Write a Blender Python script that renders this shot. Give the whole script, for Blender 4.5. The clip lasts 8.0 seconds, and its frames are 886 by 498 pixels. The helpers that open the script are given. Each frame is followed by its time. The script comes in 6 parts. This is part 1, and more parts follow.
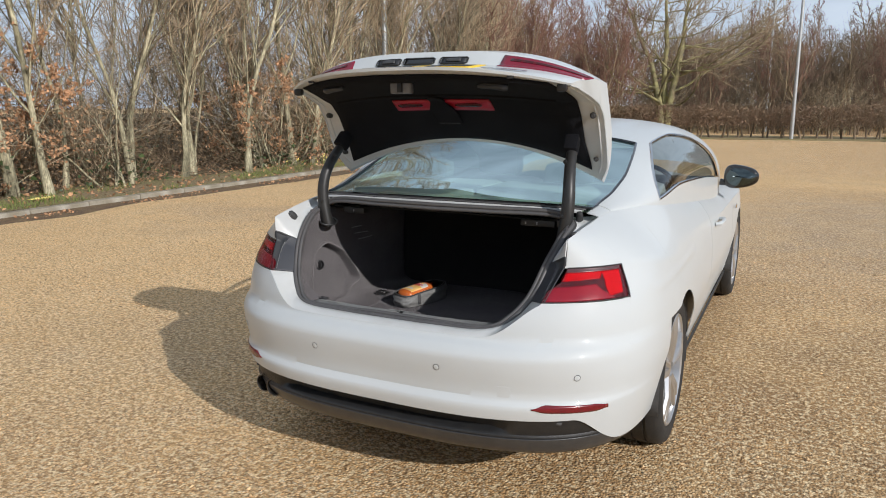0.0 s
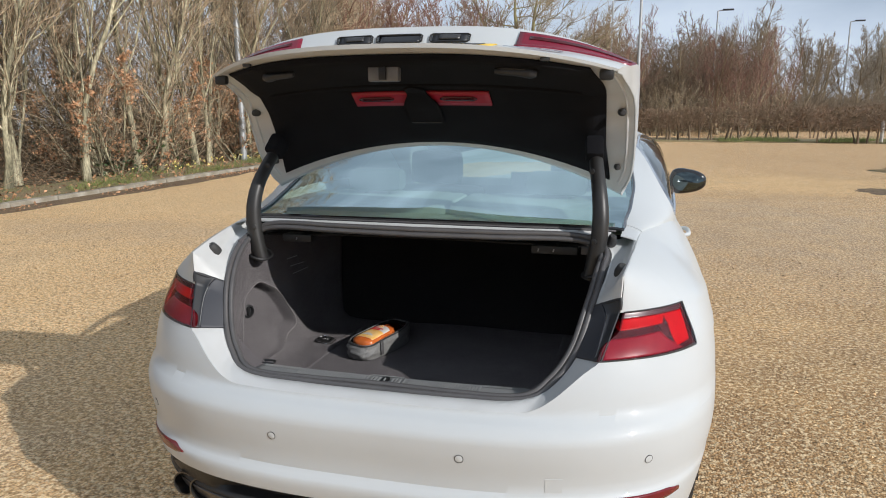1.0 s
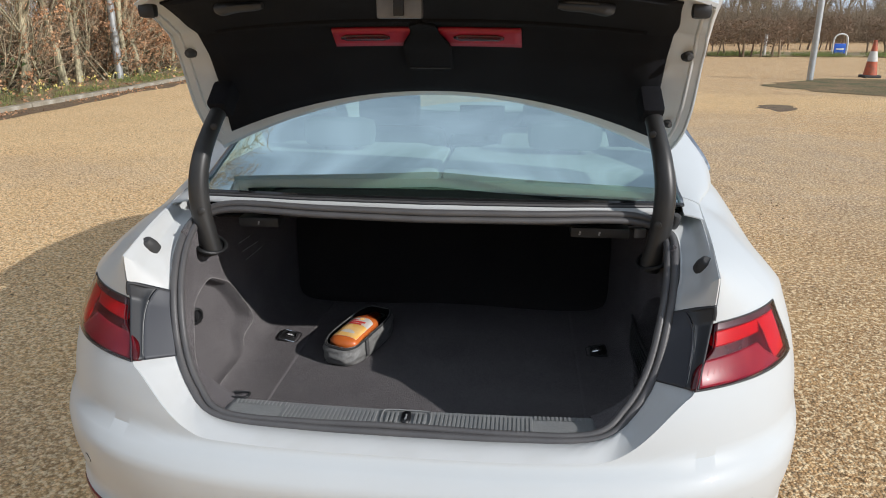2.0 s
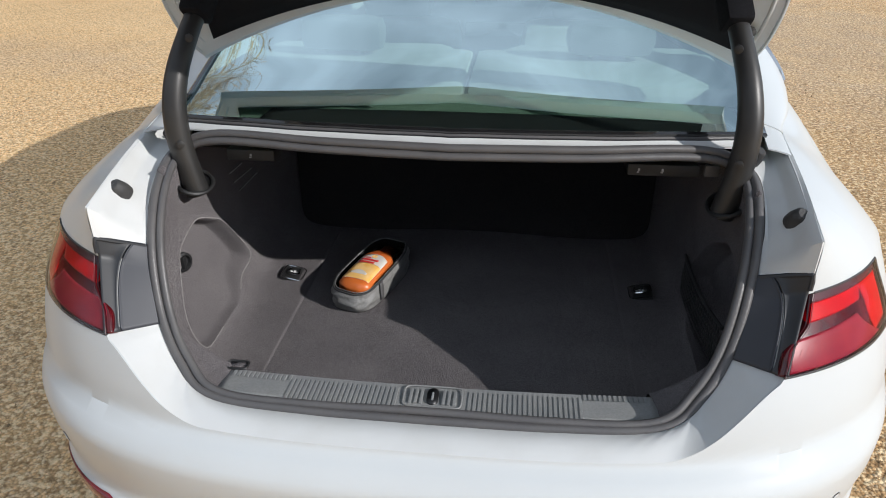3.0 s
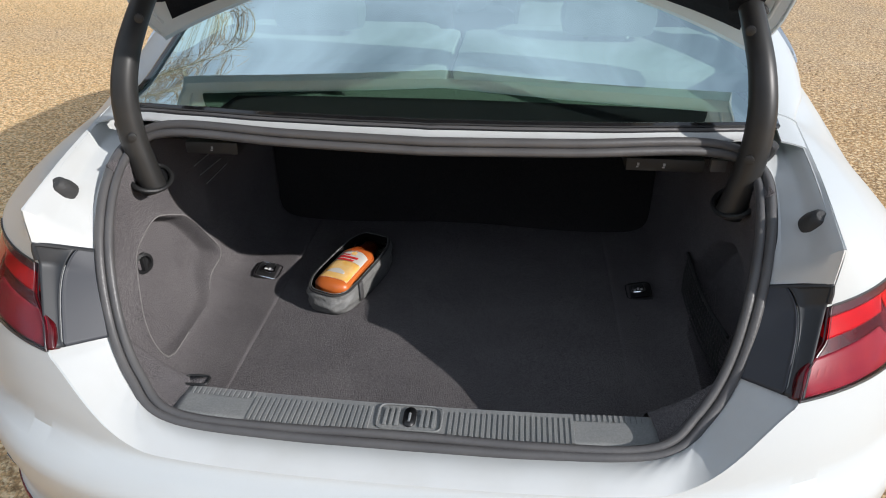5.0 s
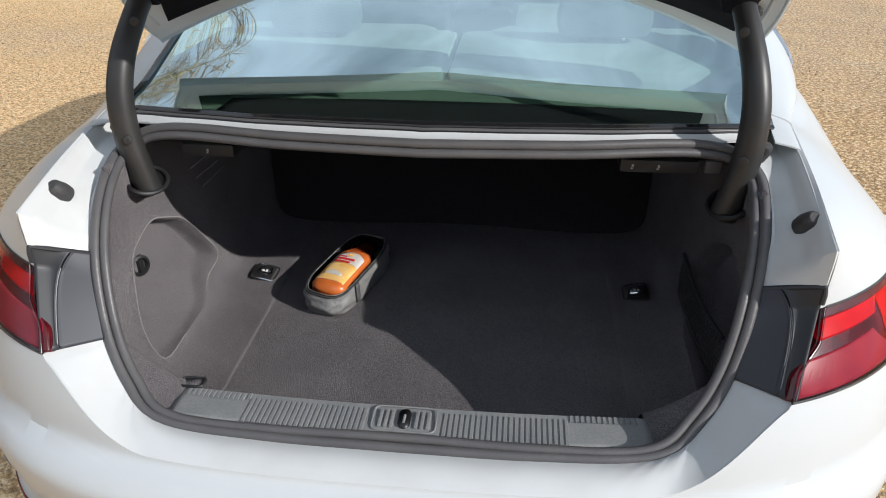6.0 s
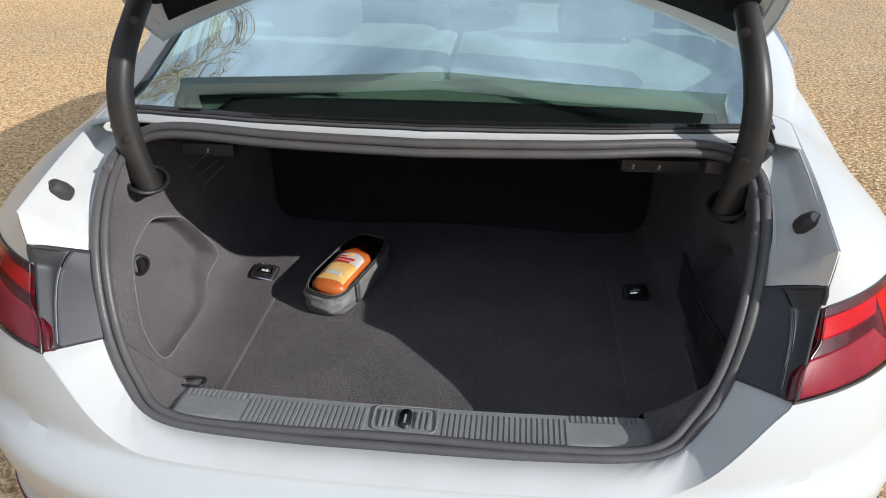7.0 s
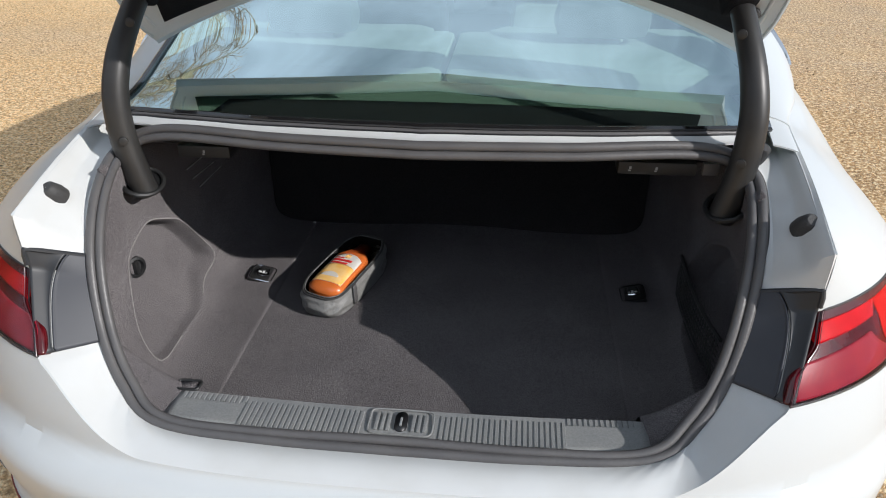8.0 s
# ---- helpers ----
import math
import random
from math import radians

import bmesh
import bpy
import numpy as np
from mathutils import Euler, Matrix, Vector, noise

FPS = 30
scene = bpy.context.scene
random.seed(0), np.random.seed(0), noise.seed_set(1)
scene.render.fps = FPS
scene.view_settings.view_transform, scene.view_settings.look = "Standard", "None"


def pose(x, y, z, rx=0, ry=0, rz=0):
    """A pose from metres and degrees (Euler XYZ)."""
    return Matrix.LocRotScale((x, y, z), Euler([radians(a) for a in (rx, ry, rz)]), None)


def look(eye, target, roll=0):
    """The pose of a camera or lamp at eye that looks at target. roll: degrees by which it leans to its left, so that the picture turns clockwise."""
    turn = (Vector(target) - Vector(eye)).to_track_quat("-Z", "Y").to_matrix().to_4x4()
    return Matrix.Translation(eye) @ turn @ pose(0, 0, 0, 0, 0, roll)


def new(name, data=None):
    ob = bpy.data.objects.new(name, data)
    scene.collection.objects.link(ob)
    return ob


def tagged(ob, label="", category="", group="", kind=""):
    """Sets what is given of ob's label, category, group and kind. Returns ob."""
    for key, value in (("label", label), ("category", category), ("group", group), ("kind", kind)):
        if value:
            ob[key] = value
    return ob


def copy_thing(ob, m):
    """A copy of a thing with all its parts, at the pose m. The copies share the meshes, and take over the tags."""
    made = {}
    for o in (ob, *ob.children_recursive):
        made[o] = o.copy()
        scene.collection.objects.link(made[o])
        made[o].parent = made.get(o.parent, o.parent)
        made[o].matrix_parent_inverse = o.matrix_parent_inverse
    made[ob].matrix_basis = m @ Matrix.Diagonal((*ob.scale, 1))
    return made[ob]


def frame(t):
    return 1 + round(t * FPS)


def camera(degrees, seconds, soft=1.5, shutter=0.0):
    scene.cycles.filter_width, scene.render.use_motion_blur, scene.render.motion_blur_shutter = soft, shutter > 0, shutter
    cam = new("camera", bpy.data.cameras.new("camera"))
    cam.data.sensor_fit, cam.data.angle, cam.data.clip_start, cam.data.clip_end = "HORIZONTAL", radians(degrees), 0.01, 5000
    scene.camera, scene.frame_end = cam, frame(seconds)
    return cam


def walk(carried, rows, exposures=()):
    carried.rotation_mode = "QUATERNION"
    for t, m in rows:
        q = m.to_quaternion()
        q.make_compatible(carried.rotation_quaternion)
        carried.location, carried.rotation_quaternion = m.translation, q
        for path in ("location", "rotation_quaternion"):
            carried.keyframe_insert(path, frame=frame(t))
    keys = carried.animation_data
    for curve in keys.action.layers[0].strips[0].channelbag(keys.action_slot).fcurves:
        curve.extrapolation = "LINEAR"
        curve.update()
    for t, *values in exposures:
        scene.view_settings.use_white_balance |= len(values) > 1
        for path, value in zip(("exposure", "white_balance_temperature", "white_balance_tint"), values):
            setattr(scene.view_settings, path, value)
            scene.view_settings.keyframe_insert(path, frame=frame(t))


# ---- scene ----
# camera and its path: seconds, place, turn
cam = camera(63.87, 8.0, soft=1.0)
ROWS = [
    (0, 1.3237, -2.0224, 1.4483, 78.6589, 0.3292, 27.0022),
    (0.5, 0.9659, -1.7651, 1.4422, 78.6206, 0.2266, 22.7341),
    (1, 0.6367, -1.5605, 1.4239, 78.8260, 0.1766, 14.9219),
    (1.5, 0.3571, -1.3475, 1.4536, 78.5646, -0.1691, 7.8481),
    (2, 0.2203, -1.1161, 1.4949, 72.0159, -0.0958, 6.1935),
    (2.2, 0.1830, -1.0514, 1.4978, 68.1339, -0.1082, 5.9866),
    (3.3, 0.1318, -0.7319, 1.5257, 61.5221, 0.1626, 6.4289),
    (3.5, 0.1556, -0.6909, 1.5206, 60.7410, 0.1818, 6.2498),
    (4, 0.1540, -0.6736, 1.5126, 60.4878, 0.1526, 6.1504),
    (4.5, 0.1478, -0.6761, 1.5018, 60.5392, 0.1316, 6.1447),
    (6, 0.1631, -0.6757, 1.5061, 60.6350, 0.3072, 6.2027),
    (6.5, 0.1609, -0.6745, 1.5050, 60.5591, 0.2198, 6.1138),
    (7, 0.1590, -0.6757, 1.5047, 60.6589, 0.1883, 6.1288),
    (7.5, 0.1626, -0.6745, 1.5080, 60.6063, 0.2413, 6.0931),
    (8, 0.1646, -0.6691, 1.5084, 60.5793, 0.2151, 6.0987),
]
walk(cam, [(t, pose(*r)) for t, *r in ROWS], ((0.0, -0.48, 6360, 11), (1.2, -0.40, 6350, 11), (2.0, -.33, 6330, 11), (3.5, -.13, 6330, 11), (8, -.10, 6330, 11)))

# ---- light ----
SUN_UP = radians(26.9)
SUN_WAY = Vector((0.900, -0.435, 0)).normalized()      # towards the sun, over the ground
sun_dir = Vector((SUN_WAY.x * math.cos(SUN_UP), SUN_WAY.y * math.cos(SUN_UP), math.sin(SUN_UP)))
sun_data = bpy.data.lights.new("sun", "SUN")
sun_data.energy, sun_data.angle, sun_data.color = 5.0, radians(0.55), (1.0, 0.965, 0.915)
sun = new("sun", sun_data)
sun.matrix_world = look(sun_dir * 50, (0, 0, 0))

world = bpy.data.worlds.new("world")
scene.world = world
world.use_nodes = True
wn, wl = world.node_tree.nodes, world.node_tree.links
sky = wn.new("ShaderNodeTexSky")
sky.sky_type, sky.sun_disc = "NISHITA", False
sky.sun_elevation, sky.sun_rotation = SUN_UP, math.atan2(SUN_WAY.x, SUN_WAY.y)
sky.air_density, sky.dust_density, sky.ozone_density = 1.0, 0.6, 3.0
coord = wn.new("ShaderNodeTexCoord")
stretch = wn.new("ShaderNodeMapping")
stretch.inputs["Scale"].default_value = (1.0, 1.0, 2.6)
stretch.inputs["Location"].default_value = (0.35, 0.0, 0.4)
wisps = wn.new("ShaderNodeTexNoise")
wisps.inputs["Scale"].default_value, wisps.inputs["Detail"].default_value, wisps.inputs["Roughness"].default_value = 1.7, 7.0, 0.54
ramp = wn.new("ShaderNodeValToRGB")
ramp.color_ramp.elements[0].position, ramp.color_ramp.elements[1].position = 0.38, 0.64
mix = wn.new("ShaderNodeMixRGB")
mix.inputs["Color2"].default_value = (16.5, 18.8, 21.5, 1)
wl.new(coord.outputs["Generated"], stretch.inputs["Vector"])
wl.new(stretch.outputs["Vector"], wisps.inputs["Vector"])
wl.new(wisps.outputs["Fac"], ramp.inputs["Fac"])
ramp.color_ramp.elements[0].color = (0.36, 0.36, 0.36, 1)
wl.new(ramp.outputs["Color"], mix.inputs["Fac"])
split = wn.new("ShaderNodeSeparateXYZ")
wl.new(coord.outputs["Generated"], split.inputs["Vector"])
near_horizon = wn.new("ShaderNodeMapRange")
near_horizon.inputs["From Min"].default_value, near_horizon.inputs["From Max"].default_value = 0.0, 0.36
near_horizon.inputs["To Min"].default_value, near_horizon.inputs["To Max"].default_value = 0.85, 0.0
wl.new(split.outputs["Z"], near_horizon.inputs["Value"])
haze = wn.new("ShaderNodeMixRGB")
haze.inputs["Color2"].default_value = (10.0, 12.6, 16.5, 1)
wl.new(near_horizon.outputs["Result"], haze.inputs["Fac"])
wl.new(sky.outputs["Color"], haze.inputs["Color1"])
wl.new(haze.outputs["Color"], mix.inputs["Color1"])
back = wn["Background"]
wl.new(mix.outputs["Color"], back.inputs["Color"])
back.inputs["Strength"].default_value = 0.056

# ---- materials ----
def material(name, colour, rough=0.6, metal=0.0, spots=None, scale=20.0, amount=0.5, bump=0.0, bump_scale=None, fine=None, coat=0.0,
             spec=0.5, per_piece=0.0, stretch=None, rough_diffuse=0.0):
    """A material with a base colour, a coarse variation towards spots, a fine grain and a relief."""
    m = bpy.data.materials.new(name)
    m.use_nodes = True
    n, l = m.node_tree.nodes, m.node_tree.links
    b = n["Principled BSDF"]
    b.inputs["Base Color"].default_value = (*colour, 1)
    b.inputs["Roughness"].default_value, b.inputs["Metallic"].default_value = rough, metal
    b.inputs["Coat Weight"].default_value, b.inputs["Coat Roughness"].default_value = coat, 0.04
    b.inputs["Specular IOR Level"].default_value = spec
    b.inputs["Diffuse Roughness"].default_value = rough_diffuse
    tc = n.new("ShaderNodeTexCoord")
    vec = tc.outputs["Object"]
    if stretch:
        mp = n.new("ShaderNodeMapping")
        mp.inputs["Scale"].default_value = stretch
        l.new(vec, mp.inputs["Vector"])
        vec = mp.outputs["Vector"]
    out = None
    if spots:
        t = n.new("ShaderNodeTexNoise")
        t.inputs["Scale"].default_value, t.inputs["Detail"].default_value = scale, 6
        l.new(vec, t.inputs["Vector"])
        r = n.new("ShaderNodeMapRange")
        r.inputs["From Min"].default_value, r.inputs["From Max"].default_value = 0.38, 0.66
        r.inputs["To Max"].default_value = amount
        l.new(t.outputs["Fac"], r.inputs["Value"])
        x = n.new("ShaderNodeMixRGB")
        x.inputs["Color1"].default_value, x.inputs["Color2"].default_value = (*colour, 1), (*spots, 1)
        l.new(r.outputs["Result"], x.inputs["Fac"])
        out = x.outputs["Color"]
    if fine:
        t = n.new("ShaderNodeTexNoise")
        t.inputs["Scale"].default_value, t.inputs["Detail"].default_value = fine[0], 3
        l.new(vec, t.inputs["Vector"])
        r = n.new("ShaderNodeMapRange")
        r.inputs["From Min"].default_value, r.inputs["From Max"].default_value = 0.3, 0.7
        r.inputs["To Min"].default_value, r.inputs["To Max"].default_value = 1 - fine[1], 1 + fine[1]
        l.new(t.outputs["Fac"], r.inputs["Value"])
        v = n.new("ShaderNodeVectorMath")
        v.operation = "SCALE"
        if out:
            l.new(out, v.inputs[0])
        else:
            v.inputs[0].default_value = colour
        l.new(r.outputs["Result"], v.inputs["Scale"])
        out = v.outputs["Vector"]
    if per_piece:
        info = n.new("ShaderNodeNewGeometry")
        r = n.new("ShaderNodeMapRange")
        r.inputs["To Min"].default_value, r.inputs["To Max"].default_value = 1 - per_piece, 1 + per_piece
        l.new(info.outputs["Random Per Island"], r.inputs["Value"])
        v = n.new("ShaderNodeVectorMath")
        v.operation = "SCALE"
        if out:
            l.new(out, v.inputs[0])
        else:
            v.inputs[0].default_value = colour
        l.new(r.outputs["Result"], v.inputs["Scale"])
        out = v.outputs["Vector"]
    if out:
        l.new(out, b.inputs["Base Color"])
    if bump:
        t = n.new("ShaderNodeTexNoise")
        t.inputs["Scale"].default_value, t.inputs["Detail"].default_value = bump_scale or scale * 4, 4
        l.new(vec, t.inputs["Vector"])
        bp = n.new("ShaderNodeBump")
        bp.inputs["Strength"].default_value, bp.inputs["Distance"].default_value = bump, 0.01
        l.new(t.outputs["Fac"], bp.inputs["Height"])
        l.new(bp.outputs["Normal"], b.inputs["Normal"])
    return m


def glass_material(name, tint, alpha, sheen=(1, 1, 1)):
    """Tinted pane: part clear, part tinted gloss."""
    m = bpy.data.materials.new(name)
    m.use_nodes = True
    n, l = m.node_tree.nodes, m.node_tree.links
    n.remove(n["Principled BSDF"])
    clear, gloss, fres, mx = n.new("ShaderNodeBsdfTransparent"), n.new("ShaderNodeBsdfGlossy"), n.new("ShaderNodeFresnel"), n.new("ShaderNodeMixShader")
    clear.inputs["Color"].default_value = (*tint, 1)
    gloss.inputs["Roughness"].default_value = 0.01
    gloss.inputs["Color"].default_value = (*sheen, 1)
    fres.inputs["IOR"].default_value = alpha
    l.new(fres.outputs["Fac"], mx.inputs["Fac"])
    l.new(clear.outputs["BSDF"], mx.inputs[1])
    l.new(gloss.outputs["BSDF"], mx.inputs[2])
    l.new(mx.outputs["Shader"], n["Material Output"].inputs["Surface"])
    return m


WHITE = material("white_paint", (0.535, 0.560, 0.567), 0.40, coat=0.35, spots=(0.512, 0.532, 0.535), scale=5, amount=0.35, fine=(900, 0.02), spec=0.12)
WHITE_INNER = material("white_inner_paint", (0.575, 0.585, 0.58), 0.42, spots=(0.50, 0.50, 0.48), scale=9, amount=0.5, coat=0.3)
BLACK_PLASTIC = material("black_plastic", (0.014, 0.014, 0.015), 0.48, spots=(0.024, 0.024, 0.023), scale=30, amount=0.6, bump=0.15, bump_scale=700)
POD_PLASTIC = material("grey_black_plastic", (0.022, 0.024, 0.028), 0.5, spots=(0.032, 0.033, 0.035), scale=14, amount=0.6, bump=0.02, bump_scale=500)
PANEL_PLASTIC = material("dark_blue_grey_plastic", (0.030, 0.033, 0.042), 0.55, spots=(0.038, 0.041, 0.05), scale=10, amount=0.6)
GLOSS_BLACK = material("gloss_black", (0.01, 0.01, 0.011), 0.12, spots=(0.02, 0.02, 0.02), scale=12, coat=0.6)
RUBBER = material("rubber", (0.03, 0.03, 0.031), 0.62, spots=(0.055, 0.053, 0.05), scale=25, amount=0.7, bump=0.2, bump_scale=300)
SEAL_RUBBER = material("seal_rubber", (0.082, 0.079, 0.080), 0.42, spots=(0.105, 0.100, 0.098), scale=18, amount=0.6, bump=0.1, bump_scale=200)
CARPET = material("boot_carpet", (0.113, 0.104, 0.107), 0.95, spots=(0.150, 0.138, 0.140), scale=7, amount=0.6, fine=(560, 0.75), bump=0.6, bump_scale=650, spec=0.03, rough_diffuse=1.0)
CARPET_EDGE = material("highlit_carpet_edge", (0.20, 0.188, 0.184), 0.95, spots=(0.25, 0.235, 0.23), scale=30, amount=0.6, fine=(560, 0.5), spec=0.05, rough_diffuse=1.0)
# boot carpet darkened for its shaded far end; also plain black felt and lining
SHADE_AND_BLACK_CARPET = material("shade_and_black_carpet", (0.034, 0.032, 0.033), 0.95, spots=(0.042, 0.040, 0.041), scale=6, amount=0.6, fine=(420, 0.5), bump=0.22, bump_scale=650, spec=0.08, rough_diffuse=1.0)
LINER = material("lid_liner_felt", (0.008, 0.0083, 0.0105), 0.9, spots=(0.0125, 0.013, 0.016), scale=8, amount=0.6, fine=(500, 0.4), bump=0.5, bump_scale=700, spec=0.15)
SILL = material("sill_plastic", (0.20, 0.205, 0.205), 0.5, spots=(0.25, 0.25, 0.24), scale=16, amount=0.6, fine=(300, 0.12), bump=0.12, bump_scale=500)
ARM = material("hinge_metal", (0.030, 0.0295, 0.029), 0.42, metal=0.3, spots=(0.05, 0.048, 0.045), scale=14, amount=0.5)
CHROME = material("chrome", (0.72, 0.72, 0.73), 0.12, metal=1.0, spots=(0.6, 0.6, 0.6), scale=40, amount=0.4)
ALLOY = material("alloy", (0.60, 0.60, 0.61), 0.32, metal=0.85, spots=(0.46, 0.46, 0.45), scale=14, amount=0.4)
STEEL = material("galvanised_steel", (0.50, 0.52, 0.53), 0.45, metal=0.6, spots=(0.40, 0.41, 0.40), scale=6, amount=0.7, bump=0.1, bump_scale=90)
RED_LENS = material("red_lens", (0.36, 0.022, 0.035), 0.30, spots=(0.40, 0.045, 0.055), scale=50, amount=0.6, spec=0.15)
LID_RED = material("lid_lamp_red", (0.17, 0.008, 0.024), 0.25, spots=(0.23, 0.012, 0.032), scale=20, amount=0.7, coat=0.3)
RED_BRIGHT = material("bright_red_lens", (0.48, 0.002, 0.006), 0.28, spots=(0.60, 0.003, 0.008), scale=45, amount=0.7, spec=0.1)
RED_DARK = material("dark_red_lens", (0.055, 0.003, 0.005), 0.16, coat=0.3, spots=(0.11, 0.006, 0.010), scale=50, amount=0.6)
PINK_LENS = material("pale_red_lens", (0.24, 0.010, 0.026), 0.28, spots=(0.34, 0.03, 0.045), scale=30, amount=0.8, stretch=(1, 1, 0.5), spec=0.15)
LAMP_RIM = material("smoked_lamp_rim", (0.075, 0.030, 0.034), 0.2, coat=0.3, spots=(0.11, 0.045, 0.05), scale=18, amount=0.6)
RED_MATT = material("red_plastic", (0.34, 0.008, 0.026), 0.45, spots=(0.26, 0.006, 0.02), scale=20, amount=0.5)
YELLOW = material("plate_yellow", (0.85, 0.55, 0.01), 0.35, spots=(0.78, 0.50, 0.02), scale=20, amount=0.5)
INK = material("ink", (0.012, 0.012, 0.013), 0.4)
TRIM = material("dark_trim", (0.04, 0.04, 0.042), 0.35, spots=(0.06, 0.06, 0.06), scale=30)
SEAT = material("grey_leather", (0.52, 0.56, 0.55), 0.55, spots=(0.57, 0.61, 0.60), scale=10, amount=0.6, bump=0.04, bump_scale=260)
SEAT_DARK = material("dark_grey_leather", (0.12, 0.135, 0.135), 0.5, spots=(0.15, 0.165, 0.165), scale=10, amount=0.6, bump=0.04, bump_scale=260)
SHELF = material("parcel_shelf_felt", (0.32, 0.40, 0.32), 0.9, spots=(0.38, 0.46, 0.37), scale=9, amount=0.6, fine=(420, 0.25), bump=0.15, bump_scale=600)
DASH = material("dash_plastic", (0.03, 0.03, 0.032), 0.6, spots=(0.045, 0.045, 0.045), scale=20)
MIRROR = material("tinted_mirror", (0.10, 0.125, 0.13), 0.03, metal=1.0)
FRIT = material("ceramic_print", (0.012, 0.014, 0.013), 0.25, spots=(0.02, 0.022, 0.02), scale=60)
CREAM = material("headlining", (0.55, 0.55, 0.50), 0.9, spots=(0.48, 0.48, 0.44), scale=9, fine=(300, 0.08))
REAR_GLASS = glass_material("rear_glass", (0.56, 0.82, 0.71), 10.5, (0.80, 0.97, 1.0))
SIDE_GLASS = glass_material("side_glass", (0.45, 0.52, 0.52), 1.7)
ORANGE = material("orange_bottle", (0.62, 0.15, 0.030), 0.35, spots=(0.42, 0.10, 0.02), scale=14, amount=0.8, coat=0.5)
LABEL_CREAM = material("label_cream", (0.60, 0.58, 0.55), 0.5, spots=(0.72, 0.60, 0.45), scale=28, amount=0.6)
LABEL_GOLD = material("label_gold", (0.85, 0.46, 0.10), 0.4, spots=(0.88, 0.62, 0.30), scale=34, amount=0.8)
MARK = material("grey_print_and_lit_slit", (0.34, 0.34, 0.34), 0.6)
PALE_MARK = material("pale_print", (0.62, 0.62, 0.62), 0.6)
LABEL_RED = material("label_red", (0.6, 0.03, 0.03), 0.5)
BAG = material("grey_nylon", (0.165, 0.163, 0.158), 0.55, spots=(0.24, 0.235, 0.225), scale=40, fine=(900, 0.15), bump=0.5, bump_scale=38)
LAMP_GLASS = glass_material("lamp_glass", (0.97, 0.93, 0.93), 1.28)
CLEAR = glass_material("clear_film", (0.90, 0.90, 0.90), 2.3)
REFLECTOR = material("red_reflector", (0.13, 0.006, 0.012), 0.2, spots=(0.20, 0.008, 0.014), scale=60, amount=0.6, coat=0.4)
EXHAUST = material("dark_exhaust_steel", (0.16, 0.155, 0.15), 0.3, metal=0.9, spots=(0.08, 0.075, 0.07), scale=30)
LATCH = material("worn_latch_metal", (0.15, 0.15, 0.155), 0.45, metal=0.5, spots=(0.24, 0.24, 0.24), scale=30)
TYRE = material("tyre_rubber", (0.016, 0.016, 0.0165), 0.7, spots=(0.03, 0.028, 0.025), scale=18, amount=0.6, bump=0.2, bump_scale=120)
CLEAR_EDGE = material("clear_piping", (0.10, 0.10, 0.10), 0.12, spots=(0.30, 0.30, 0.30), scale=60, amount=0.8, coat=0.8)

# ---- mesh tools ----
def spline(xs, ys):
    """A smooth curve through a few stations, with no overshoot."""
    xs, ys = np.array(xs, float), np.array(ys, float)
    d = np.diff(ys) / np.diff(xs)
    m = np.concatenate([[d[0]], np.where(d[:-1] * d[1:] > 0, 2 * d[:-1] * d[1:] / (d[:-1] + d[1:] + 1e-12), 0), [d[-1]]])

    def at(x):
        x = min(max(x, xs[0]), xs[-1])
        i = min(int(np.searchsorted(xs, x, "right")) - 1, len(xs) - 2)
        h = xs[i + 1] - xs[i]
        t = (x - xs[i]) / h
        return float(ys[i] * (1 + 2 * t) * (1 - t) ** 2 + m[i] * h * t * (1 - t) ** 2 + ys[i + 1] * t * t * (3 - 2 * t) + m[i + 1] * h * t * t * (t - 1))
    return at


def ease(t):
    t = min(max(t, 0.0), 1.0)
    return t * t * (3 - 2 * t)


def add_grid(bm, fn, us, vs, flip=False):
    """A sheet of quads: fn(u, v) gives a point."""
    rows = [[bm.verts.new(fn(u, v)) for v in vs] for u in us]
    for i in range(len(rows) - 1):
        for j in range(len(rows[0]) - 1):
            q = (rows[i][j], rows[i + 1][j], rows[i + 1][j + 1], rows[i][j + 1])
            bm.faces.new(q[::-1] if flip else q)
    return bm


def add_box(bm, lo, hi, bevel=0.0, m=None):
    """A box between two corners, with rounded edges."""
    r = bmesh.ops.create_cube(bm, size=1)["verts"]
    c, s = (Vector(lo) + Vector(hi)) / 2, Vector(hi) - Vector(lo)
    for v in r:
        v.co = Vector((v.co.x * s.x, v.co.y * s.y, v.co.z * s.z)) + c
    if bevel:
        edges = list({e for v in r for e in v.link_edges})
        r = list({v for f in bmesh.ops.bevel(bm, geom=edges, offset=bevel, segments=2, affect="EDGES", profile=0.6)["faces"] for v in f.verts} | {v for v in r if v.is_valid})
    if m:
        bmesh.ops.transform(bm, matrix=m, verts=r)
    return bm


